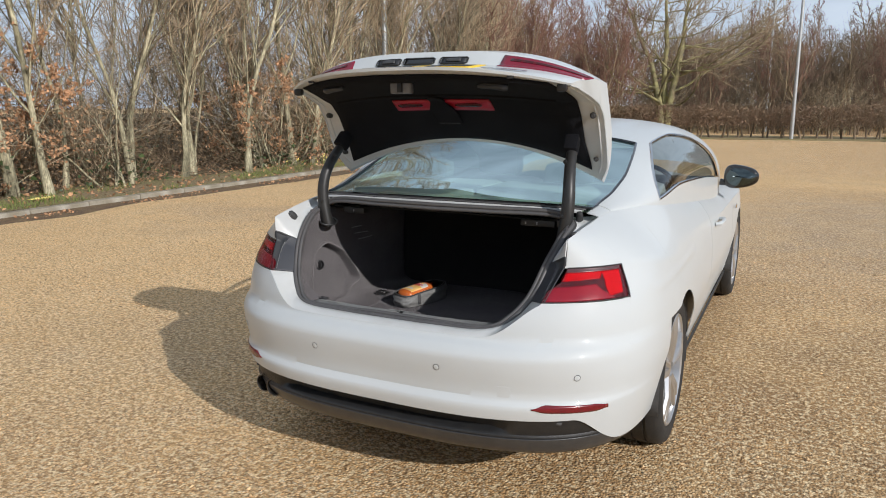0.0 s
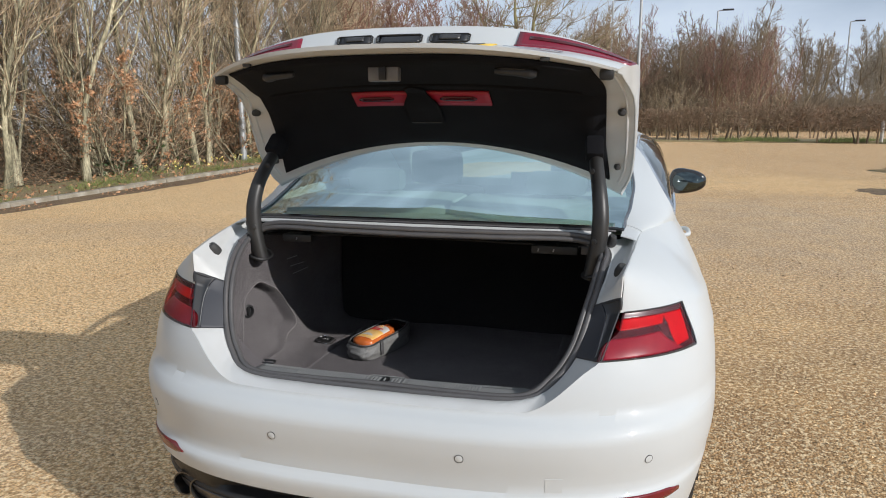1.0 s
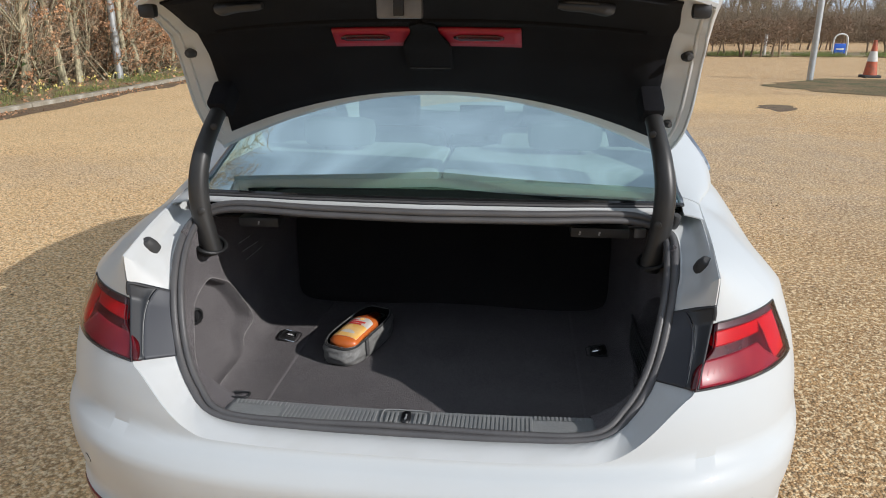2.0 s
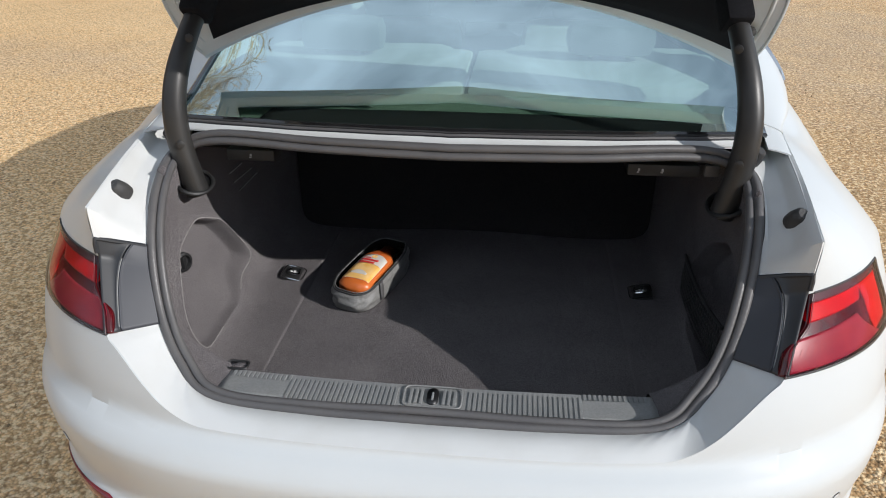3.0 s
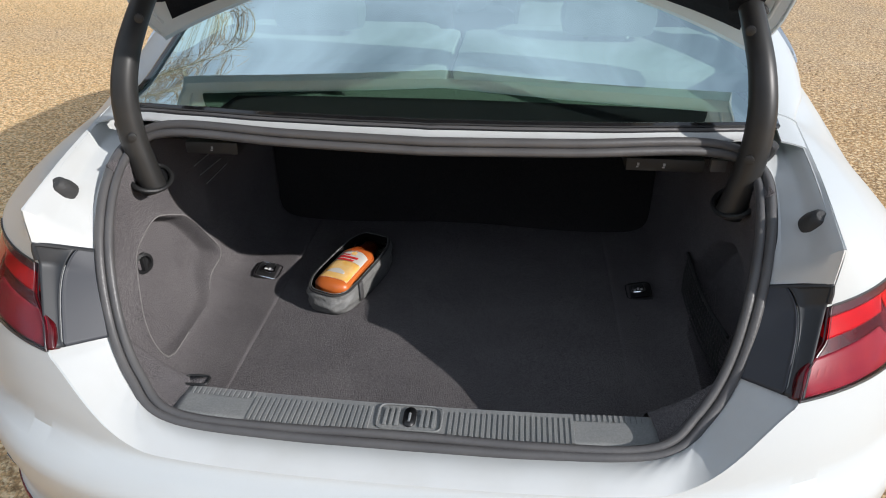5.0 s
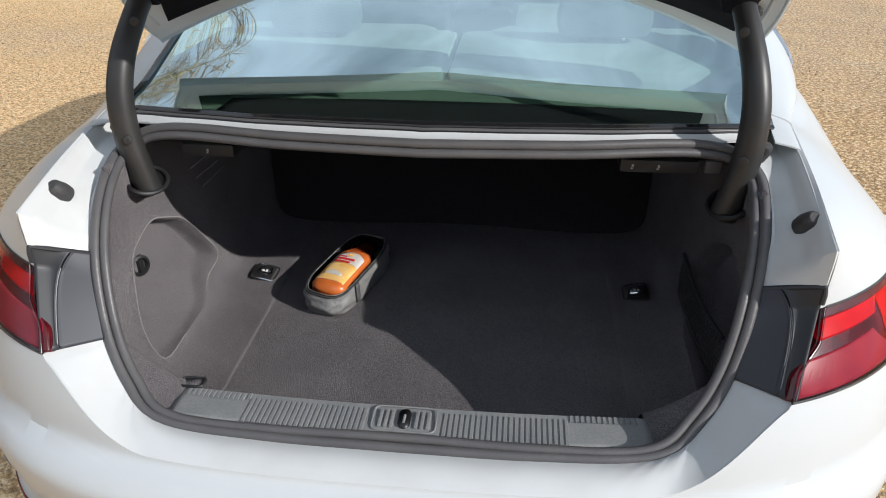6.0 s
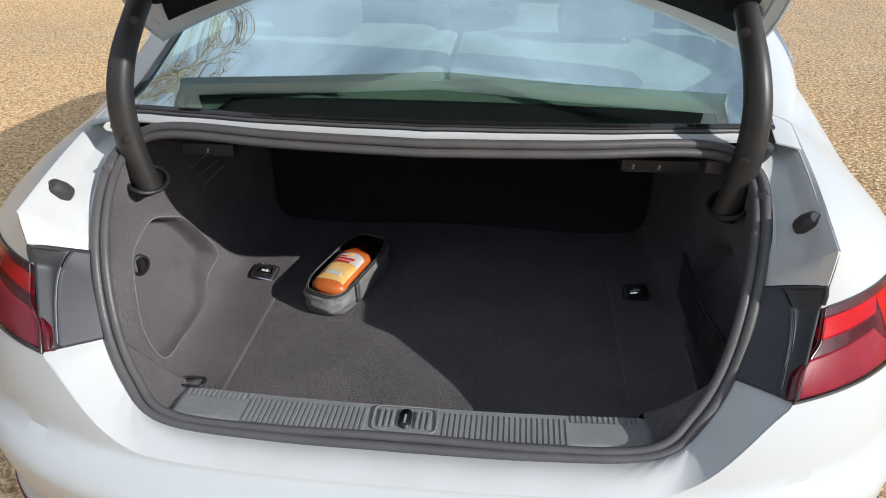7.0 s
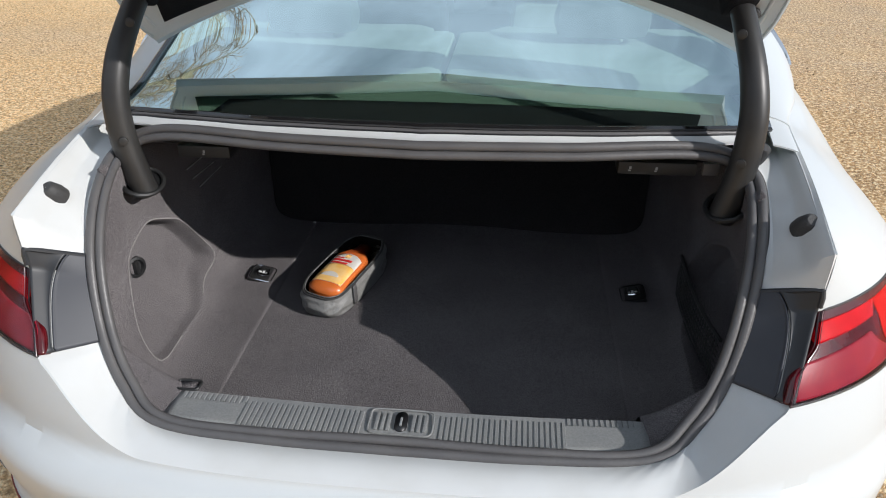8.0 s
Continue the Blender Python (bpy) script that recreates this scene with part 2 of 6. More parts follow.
def add_rod(bm, points, radii, sides=10, caps=True):
    """A round rod along points, with a radius at each."""
    pts = [Vector(p) for p in points]
    if not hasattr(radii, "__len__"):
        radii = [radii] * len(pts)
    rings, side = [], None
    for i, p in enumerate(pts):
        way = (pts[min(i + 1, len(pts) - 1)] - pts[max(i - 1, 0)]).normalized()
        if side is None:
            side = way.orthogonal().normalized()
        side = (side - way * side.dot(way)).normalized()
        other = way.cross(side)
        rings.append([bm.verts.new(p + (side * math.cos(a) + other * math.sin(a)) * radii[i]) for a in (2 * math.pi * k / sides for k in range(sides))])
    for a, b in zip(rings, rings[1:]):
        for k in range(sides):
            bm.faces.new((a[k], a[(k + 1) % sides], b[(k + 1) % sides], b[k]))
    if caps:
        bm.faces.new(rings[0][::-1])
        bm.faces.new(rings[-1])
    return bm


def add_lathe(bm, profile, steps=48, m=None):
    """A body of turning about the x axis: profile of (x, radius)."""
    rings = []
    for k in range(steps):
        a = 2 * math.pi * k / steps
        ring = [bm.verts.new(Vector((x, r * math.cos(a), r * math.sin(a)))) for x, r in profile]
        rings.append(ring)
    for a, b in zip(rings, rings[1:] + rings[:1]):
        for j in range(len(profile) - 1):
            bm.faces.new((a[j], b[j], b[j + 1], a[j + 1]))
    if m:
        bmesh.ops.transform(bm, matrix=m, verts=[v for r in rings for v in r])
    return bm


def smooth_path(points, n):
    """n points on a Catmull-Rom curve through points."""
    p = [Vector(q) for q in points]
    p = [p[0] * 2 - p[1]] + p + [p[-1] * 2 - p[-2]]
    out = []
    for i in range(n):
        s = i / (n - 1) * (len(p) - 3)
        k = min(int(s), len(p) - 4)
        t = s - k
        a, b, c, d = p[k:k + 4]
        out.append(0.5 * (2 * b + (c - a) * t + (2 * a - 5 * b + 4 * c - d) * t * t + (3 * b - a - 3 * c + d) * t ** 3))
    return out


PANES = ("rear_glass", "side_glass", "clear_film", "lamp_glass")


def part(name, bm, mat, parent=None, label="", thick=0.0, smooth=True, weld=0.0):
    """Links a bmesh as one mesh object under a thing or a part."""
    if weld:
        bmesh.ops.remove_doubles(bm, verts=bm.verts, dist=weld)
    me = bpy.data.meshes.new(name)
    bm.to_mesh(me)
    bm.free()
    me.materials.append(mat)
    if smooth:
        me.shade_smooth()
        me.set_sharp_from_angle(angle=radians(38))
    ob = new(name, me)
    if parent:
        ob.parent = parent
        ob.matrix_parent_inverse = parent.matrix_world.inverted()
    if label:
        tagged(ob, label)
    if mat.name in PANES:
        ob.visible_shadow = False       # lets daylight in
    if thick:
        s = ob.modifiers.new("thickness", "SOLIDIFY")
        s.thickness, s.offset = thick, -1
        if mat.name in ("white_paint", "white_inner_paint"):
            ob.modifiers.new("crisp_edges", "EDGE_SPLIT").split_angle = radians(42)
    return ob


def thing(name, label, category, place=(0, 0, 0), group="", kind=""):
    """An Empty at a thing's base, to hold its parts."""
    ob = new(name)
    ob.location = place
    ob.empty_display_size = 0.1
    bpy.context.view_layer.update()
    return tagged(ob, label, category, group, kind)


def span(a, b, n):
    return [a + (b - a) * i / (n - 1) for i in range(n)]

# ---- ground ----
def gravel_material():
    m = bpy.data.materials.new("golden_gravel")
    m.use_nodes = True
    n, l = m.node_tree.nodes, m.node_tree.links
    b = n["Principled BSDF"]
    b.inputs["Roughness"].default_value, b.inputs["Specular IOR Level"].default_value = 0.85, 0.25
    tc = n.new("ShaderNodeTexCoord")

    def noise_at(scale, detail=5, rough=0.6):
        t = n.new("ShaderNodeTexNoise")
        t.inputs["Scale"].default_value, t.inputs["Detail"].default_value, t.inputs["Roughness"].default_value = scale, detail, rough
        l.new(tc.outputs["Object"], t.inputs["Vector"])
        return t.outputs["Fac"]

    def mapped(v, lo, hi, a=0.0, c=1.0):
        r = n.new("ShaderNodeMapRange")
        for k, x in zip(("From Min", "From Max", "To Min", "To Max"), (lo, hi, a, c)):
            r.inputs[k].default_value = x
        l.new(v, r.inputs["Value"])
        return r.outputs["Result"]

    def mixed(f, c1, c2, mode="MIX"):
        x = n.new("ShaderNodeMixRGB")
        x.blend_type = mode
        for k, v in (("Fac", f), ("Color1", c1), ("Color2", c2)):
            if isinstance(v, tuple):
                x.inputs[k].default_value = (*v, 1)
            elif isinstance(v, float):
                x.inputs[k].default_value = v
            else:
                l.new(v, x.inputs[k])
        return x.outputs["Color"]
    vor = n.new("ShaderNodeTexVoronoi")
    vor.inputs["Scale"].default_value = 88.0
    l.new(tc.outputs["Object"], vor.inputs["Vector"])
    sep = n.new("ShaderNodeSeparateColor")
    l.new(vor.outputs["Color"], sep.inputs["Color"])
    stone = n.new("ShaderNodeValToRGB")
    stone.color_ramp.interpolation = "LINEAR"
    e = stone.color_ramp.elements
    e[0].position, e[0].color = 0.0, (0.15, 0.080, 0.032, 1)
    e[1].position, e[1].color = 1.0, (1.0, 0.92, 0.74, 1)
    for p, c in ((0.28, (0.54, 0.285, 0.10, 1)), (0.6, (0.92, 0.505, 0.205, 1)), (0.80, (1.0, 0.66, 0.34, 1))):
        q = e.new(p)
        q.color = c
    l.new(sep.outputs["Red"], stone.inputs["Fac"])
    # paler gravel towards the kerb, darker away from it
    sepx = n.new("ShaderNodeSeparateXYZ")
    l.new(tc.outputs["Object"], sepx.inputs["Vector"])
    wob = n.new("ShaderNodeMath")
    wob.operation = "MULTIPLY_ADD"
    l.new(noise_at(.35, 5), wob.inputs[0])
    wob.inputs[1].default_value = -9.0
    l.new(sepx.outputs["X"], wob.inputs[2])
    toned = mixed(mapped(wob.outputs["Value"], -10.5, -.5, .80, 0.0), stone.outputs["Color"], (1.0, 0.70, 0.375))
    toned = mixed(mapped(wob.outputs["Value"], -3.5, 2.0, 0.0, .38), toned, (0.50, 0.325, 0.175))
    def blob(cx, cy, rx, ry, k):
        """A ragged patch about a place on the ground."""
        mp = n.new("ShaderNodeMapping")
        mp.vector_type = "TEXTURE"
        mp.inputs["Location"].default_value, mp.inputs["Scale"].default_value = (cx, cy, 0), (rx, ry, 50)
        l.new(tc.outputs["Object"], mp.inputs["Vector"])
        ln = n.new("ShaderNodeVectorMath")
        ln.operation = "LENGTH"
        l.new(mp.outputs["Vector"], ln.inputs[0])
        ad = n.new("ShaderNodeMath")
        ad.operation = "MULTIPLY_ADD"
        l.new(noise_at(k, 6, .62), ad.inputs[0])
        ad.inputs[1].default_value = 1.5
        l.new(ln.outputs["Value"], ad.inputs[2])
        return mapped(ad.outputs["Value"], 1.25, 2.0, 1.0, 0.0)
    # wheel-worn grey stretch, darker brown stretches, bright golden gravel
    toned = mixed(mapped(blob(2.4, 7.4, 2.6, 3.6, .8), 0, 1, 0, .62), toned, (0.46, 0.37, 0.285))
    toned = mixed(mapped(blob(-5.2, 5.6, 2.2, .8, 1.1), 0, 1, 0, .50), toned, (0.56, 0.42, 0.30))
    toned = mixed(mapped(blob(2.4, 1.2, 2.0, 3.2, .7), 0, 1, 0, .80), toned, (0.36, 0.23, 0.115))
    toned = mixed(mapped(blob(-2.2, .2, 2.0, 1.6, .9), 0, 1, 0, .40), toned, (0.56, 0.40, 0.24))
    toned = mixed(mapped(blob(4.0, 13.0, 6.0, 1.6, .5), 0, 1, 0, .55), toned, (1.0, 0.66, 0.30))
    gap = mapped(vor.outputs["Distance"], 0.34, 0.80)
    c = mixed(mapped(gap, 0, 1, 0, .74), toned, (0.17, 0.095, 0.042))
    # worn patches where the dark base shows
    worn = mapped(noise_at(.42, 7, .66), .565, .66)
    c = mixed(mapped(worn, 0, 1, 0, .45), c, (0.45, 0.325, 0.215))
    c = mixed(mapped(noise_at(2.2, 6), .40, .66, 0, .28), c, (0.78, 0.49, 0.21))
    c = mixed(mapped(noise_at(12, 4), .48, .66, 0, .36), c, (0.38, 0.25, 0.13))
    c = mixed(mapped(noise_at(34, 3), .53, .61, 0, .50), c, (0.20, 0.115, 0.05))
    c = mixed(mapped(noise_at(41, 3), .50, .60, 0, .60), c, (1.0, 0.80, 0.50))
    c = mixed(mapped(noise_at(.9, 6, .62), .36, .64, .16, 0.0), c, (0.62, 0.52, 0.44), "MULTIPLY")
    l.new(c, b.inputs["Base Color"])
    bp = n.new("ShaderNodeBump")
    bp.inputs["Strength"].default_value, bp.inputs["Distance"].default_value = 1.0, 0.006
    bp.invert = True
    l.new(vor.outputs["Distance"], bp.inputs["Height"])
    bp2 = n.new("ShaderNodeBump")
    bp2.inputs["Strength"].default_value, bp2.inputs["Distance"].default_value = 0.28, 0.012
    l.new(noise_at(30, 4), bp2.inputs["Height"])
    l.new(bp.outputs["Normal"], bp2.inputs["Normal"])
    l.new(bp2.outputs["Normal"], b.inputs["Normal"])
    return m


GRAVEL = gravel_material()
EARTH = material("leaf_litter", (0.15, 0.105, 0.062), 0.95, spots=(0.09, 0.10, 0.04), scale=2.2, amount=0.8, fine=(40, 0.5), bump=0.9, bump_scale=22)
VERGE = material("grassy_verge", (0.22, 0.19, 0.085), 0.95, spots=(0.24, 0.17, 0.10), scale=1.3, amount=0.95, fine=(30, 0.5), bump=0.9, bump_scale=25)
KERB = material("kerb_concrete", (0.44, 0.40, 0.33), 0.9, spots=(0.22, 0.185, 0.125), scale=4, amount=0.8, fine=(120, 0.2), bump=0.6, bump_scale=70)
DIRT = material("kerb_dirt", (0.13, 0.085, 0.05), 0.95, spots=(0.20, 0.14, 0.075), scale=5, amount=0.8, fine=(90, 0.5), bump=0.8, bump_scale=60)

KERB_X = -8.12
bm = bmesh.new()
xs = [-3000, -600, -120, -40, -24, -16, -12, -10] + span(KERB_X, 8, 30) + [10, 14, 20, 34, 60, 150, 600, 3000]
ys = [-3000, -500, -90, -30, -14, -8] + span(-5, 12, 30) + [14, 17, 20, 24, 30, 40, 60, 100, 200, 500, 3000]
add_grid(bm, lambda x, y: Vector((x, y, .012 * noise.noise(Vector((x * .25, y * .25, 3))) * (1 - math.exp(-((x * x + (y - 2) ** 2) / 20))) if abs(x) < 60 and abs(y) < 60 else -.02)), xs, ys)
ground = tagged(part("ground", bm, GRAVEL), "golden gravel surface with worn dark patches", "ground", kind="structure")

# raised verge behind the kerb
bm = bmesh.new()
def verge_at(x, y):
    d = KERB_X - .14 - x
    return Vector((x, y, .080 + .05 * ease(d / 3) + .05 * noise.noise(Vector((x * .7, y * .7, 0))) * ease(d / .5) + .12 * ease((d - 3) / 12)))
add_grid(bm, verge_at, [-140, -70, -40, -26] + span(-20, KERB_X - .14, 26), [-60, -30] + span(-16, 45, 70) + [60, 90, 140])
tagged(part("verge", bm, EARTH), "leaf litter and ivy under the trees", "verge", kind="structure")
bm = bmesh.new()
add_grid(bm, lambda x, y: verge_at(x, y) + Vector((0, 0, .012 * ease((x + 9.6) / .2))), span(-9.9, KERB_X - .14, 8), span(-16, 45, 90))
tagged(part("grass_strip", bm, VERGE), "patchy grass strip behind the kerb", "grass", kind="structure")

# kerb stones
kerb = thing("kerb", "weathered concrete kerb with dirt along its foot", "kerb", (KERB_X, 0, 0), kind="structure")
bm = add_box(bmesh.new(), (-.075, -.452, -.1), (.075, .452, .098), .016)
stone_mesh = bpy.data.meshes.new("kerb_stone")
bm.to_mesh(stone_mesh)
bm.free()
stone_mesh.materials.append(KERB)
for k in range(62):
    ob = new("kerb_stone", stone_mesh)
    ob.parent = kerb
    ob.location = (-.07 + .006 * math.sin(k * 2.3), -12 + k * .915, -.004 + .006 * math.sin(k * 5.1))
    ob.rotation_euler = (0, .02 * math.sin(k * 3.7), .008 * math.sin(k * 1.9))
bm = bmesh.new()
add_grid(bm, lambda y, t: Vector((KERB_X + t * (.40 + .34 * noise.noise(Vector((y * .8, 0, 0)))), y, .022 * (1 - t) ** 2 + .008 * (1 - t))), span(-12, 44, 260), [0, .2, .4, .6, .8, 1])
tagged(part("kerb_dirt", bm, DIRT), "dark leaf dirt along the kerb", "dirt", kind="structure")

# loose stones on the surface near the car

def loose_stones():
    rr = random.Random(5)
    v, f = [], []
    tries = 0
    while len(f) < 8 * 15000 and tries < 160000:
        tries += 1
        x, y = rr.uniform(-6.5, 5.5), rr.uniform(-1.6, 7) if rr.random() < .8 else rr.uniform(-1.6, 14)
        if abs(x) < .8 and .2 < y < 4.6:
            continue
        if noise.noise(Vector((x * .5, y * .5, 1.7))) + rr.uniform(-.35, .35) < -.12:
            continue
        r = rr.choice((.004, .005, .0065, .008)) * rr.uniform(.8, 1.25)
        a = rr.random() * 3.14
        ca, sa, b = math.cos(a), math.sin(a), len(v)
        sx, sy, sz = r * rr.uniform(.9, 1.5), r * rr.uniform(.7, 1.1), r * rr.uniform(.5, .9)
        for px, py, pz in ((1, .2, .1), (-.2, 1, 0), (-1, -.1, .1), (.1, -1, 0), (.1, .1, 1), (0, 0, -.6)):
            px, py = px * sx, py * sy
            v.append((x + px * ca - py * sa, y + px * sa + py * ca, .003 + sz * .5 + pz * sz))
        for i in range(4):
            j = (i + 1) % 4
            f += [(b + i, b + j, b + 4), (b + j, b + i, b + 5)]
    me = bpy.data.meshes.new("loose_stones")
    me.from_pydata(v, [], f)
    me.materials.append(material("stone", (0.62, 0.42, 0.22), 0.8, spots=(0.30, 0.20, 0.11), scale=60, amount=0.8, per_piece=0.6))
    return tagged(new("loose_stones", me), "loose golden gravel stones on the surface", "gravel", kind="stuff")


loose_stones()

# ---- the car: rear at y = 0, nose at y = 4.67, middle at x = 0 ----
car = thing("car", "white two-door coupe with its boot lid raised, on gravel", "car")
YC = 1.0                                                    # where the rear corner meets the straight side
BODY_W = spline((.20, .30, .45, .57, .70, .80, .91, 1.0, 1.06), (.84, .865, .895, .912, .908, .895, .868, .83, .80))
REAR_Y = spline((.20, .30, .40, .455, .468, .48, .52, .58, .625, .655, .68, .72, .80, .91, 1.0),
                (.10, .05, .016, .004, .008, .024, .020, .006, .002, .022, .055, .062, .09, .17, .20))
NOSE_Y = spline((.20, .35, .6, .75, .9), (4.52, 4.64, 4.67, 4.60, 4.35))
BELT_X = spline((.26, .45, .66, .85, 1.05, 1.5, 2.2, 2.85, 3.4, 4.0, 4.5), (.627, .650, .672, .74, .785, .80, .815, .82, .78, .70, .50))
BELT_Z = spline((.26, .45, .66, .85, 1.05, 1.5, 2.2, 2.85, 3.4, 4.0, 4.5), (1.004, 1.032, 1.052, 1.052, 1.034, .988, .922, .868, .862, .84, .78))
ROOF_Z = spline((.26, .50, .8, 1.1, 1.4, 1.8, 2.2, 2.6, 2.9, 3.2, 3.6), (1.03, 1.088, 1.178, 1.254, 1.314, 1.362, 1.380, 1.366, 1.312, 1.20, 1.0))
WHEEL_Y, WHEEL_Z, ARCH = (1.03, 3.79), .325, .352
SHOULDER = (.44, .34)                                       # fullness of the curve from the side to the belt line


def rear(a, z, out=0.0):
    """The skin from the middle of the rear (a = 0) round the corner to the side (a = 1, y = YC)."""
    th = abs(a) * math.pi / 2
    x = (BODY_W(z) + out) * math.sin(th) ** .68
    y = YC - (YC - REAR_Y(z) + out) * max(math.cos(th), 0) ** .476
    return Vector((math.copysign(x, a), y, z))


def side_x(y, z):
    """Half width of the skin at y."""
    flare = .012 * ease((y - .55) / .35) * math.exp(-((y - WHEEL_Y[0]) / .45) ** 2) * math.exp(-((z - .55) / .22) ** 2)
    if y < YC:
        r = min(max((YC - y) / (YC - REAR_Y(z)), 0), 1)
        return BODY_W(z) * (1 - r ** 4.2) ** .34 + flare
    if y > 3.6:
        r = min((y - 3.6) / (NOSE_Y(z) - 3.6), 1)
        return BODY_W(z) * .985 * (1 - r ** 3.4) ** .42
    return BODY_W(z) * (1 - .006 * (y - YC)) + flare


def a_of_x(x, z):
    return math.asin(min(abs(x) / BODY_W(z), 1) ** 1.4706) / (math.pi / 2)


def arch_z(y, low):
    """Lower edge of the side at y: the wheel arches or the sill."""
    for wy in WHEEL_Y:
        if abs(y - wy) < ARCH:
            return max(low, WHEEL_Z + math.sqrt(ARCH * ARCH - (y - wy) ** 2))
    return low


def shell(u, y):
    """The upper body: u = 0 on the middle line, 1 on the belt line."""
    th = min(max(abs(u), 0), 1) * math.pi / 2
    xb, zb, zc = BELT_X(y), BELT_Z(y), ROOF_Z(y)
    w = ease((y - .75) / .75)
    return Vector((math.copysign(xb * math.sin(th) ** (2 / (1.45 + 1.5 * w)), u), y, zb + (zc - zb) * max(math.cos(th), 0) ** (2 / (1.7 + 2.5 * w))))


def mirrored(p, s):
    return Vector((p.x * s, p.y, p.z))


# edges of the rear: white lip of the boot opening, and the lower edge over the diffuser
def lip_z(x):
    x = abs(x)
    return .684 + .122 * ease((x - .38) / .235) ** 1.15 if x < .585 else .804


def bumper_top(a):
    p = rear(a, .70)
    if abs(p.x) < .585:
        return lip_z(p.x)
    return .804 - .156 * ease((p.y - .346) / .004)


def bumper_low(a):
    p = rear(a, .35)
    low = .412 - .132 * ease((abs(p.x) - .685) / .15)
    return max(low, arch_z(p.y, low)) if p.y > .5 else low


def seal_line(s, side=1):
    """The seal round the boot opening, from the middle of the sill (0) to the middle of the top (1)."""
    pts = ((0, .128, .684), (.22, .131, .685), (.40, .148, .690), (.470, .19, .73), (.520, .245, .80), (.552, .315, .905), (.572, .41, .985),
           (.573, .507, 1.024), (.49, .532, 1.0575), (.25, .4885, 1.065), (0, .468, 1.067))
    q = SEAL_PATH[min(int(round(s * 120)), 120)] if SEAL_PATH else None
    return mirrored(q, side) if q else pts


SEAL_PATH = []
SEAL_PATH = smooth_path(seal_line(0), 121)

# bumper skin, with its creases
ZROWS = [-8, -7, -6, -5, -4, -3, -2, -1, .452, .460, .467, .474, .485, .51, .54, .57, .60, .615, .628, .64, .652, .660, 11, 12, 13, 14, 15, 16, 17, 18]


def bumper_z(a, z, top=None):
    low, top = bumper_low(a), bumper_top(a) if top is None else top
    if z < 0:
        return low + max(.452 - low, 0) * (8 + z) / 8
    if z > 10:
        return max(.660, low) + (top - max(.660, low)) * (z - 10) / 8 if top > .660 else top
    return min(max(z, low), top)


bm = bmesh.new()
aa = [math.copysign(abs(v) ** .8, v) * .957 for v in span(-1, 1, 281)]
edge_a = math.acos(((YC - .347) / (YC - REAR_Y(.70))) ** (1 / .476)) / (math.pi / 2)     # seam to the quarter panel
add_grid(bm, lambda a, z: rear(a, bumper_z(a, z, None if abs(rear(a, .70).x) < .585 else .804)), [-edge_a] + [a for a in aa if abs(a) < edge_a - .001] + [edge_a], ZROWS)
for s in (-1, 1):
    add_grid(bm, lambda a, z: rear(a, bumper_z(a, z, .648)), sorted([s * edge_a] + [a for a in aa if a * s > edge_a + .001]), ZROWS)
rear_bumper = part("rear_bumper", bm, WHITE, car, "white painted bumper with parking sensors", thick=.004, weld=.0004)

# shelf and side facets between the bumper's lip and the seal
bm = bmesh.new()
def lip_sheet(s, t):
    sgn = -1 if s < 0 else 1
    b = seal_line(abs(s) * .385, sgn)
    x = abs(s) * .588
    p = rear(a_of_x(x, lip_z(x)), lip_z(x))
    p = mirrored(p, sgn)
    q = p.lerp(b, t)
    q.z += .010 * math.sin(math.pi * t) * (1 - ease((abs(s) - .62) / .2))
    return q
add_grid(bm, lip_sheet, span(-1, 1, 121), span(0, 1, 7))
part("boot_surround", bm, WHITE_INNER, car, "white painted sill round the boot opening", weld=.0004, thick=.003)

# diffuser: a dark slot under the painted edge, then a proud lip that tucks in below
DIFF_IN = spline((.240, .250, .262, .30, .335, .346, .360, .392, .405, .44), (.090, .055, .020, .006, .004, .012, .050, .052, .014, .012))
bm = bmesh.new()
def diffuser(a, z):
    top = bumper_low(a) + .012
    z = min(z, top)
    slot = 1 - ease((abs(rear(a, .35).x) - .40) / .12)
    d = DIFF_IN(z)
    d = .012 + (d - .012) * (slot if .340 < z < .41 else 1.0)
    p = rear(a, max(z, .2))
    inward = Vector((-p.x * .25, 1, 0)).normalized()
    return p + inward * d
add_grid(bm, diffuser, span(-.90, .90, 121), [.240, .245, .25, .256, .262, .28, .30, .32, .335, .340, .346, .352, .360, .375, .392, .399, .405, .414, .424])
diff = part("diffuser", bm, BLACK_PLASTIC, car, "black textured plastic diffuser", thick=.006, weld=.0004)

bm = bmesh.new()
add_grid(bm, lambda a, z: diffuser(a, z) + Vector((0, -.004, 0)), span(-.84, .84, 101), [.264, .272, .285, .30, .315, .328, .333])
part("diffuser_lip", bm, TRIM, diff, "satin black lower lip", thick=.003)

# parking sensors
for x in (-.708, -.255, .255, .708):
    z = .577 if abs(x) < .5 else .567
    a = a_of_x(x, z) * math.copysign(1, x)
    p, n = rear(a, z), (rear(a + .01, z) - rear(a - .01, z)).cross(rear(a, z + .01) - rear(a, z - .01)).normalized()
    m = Matrix.Translation(p) @ n.to_track_quat("X", "Z").to_matrix().to_4x4()
    sensor = part("parking_sensor", add_lathe(bmesh.new(), ((-.004, .0100), (.0008, .0100), (.0014, .0085), (.0014, .0001)), 20, m), WHITE, rear_bumper)
    part("ring", add_lathe(bmesh.new(), ((-.002, .0100), (.0007, .0100), (.0007, .0117), (-.002, .0117)), 20, m), TRIM, sensor)

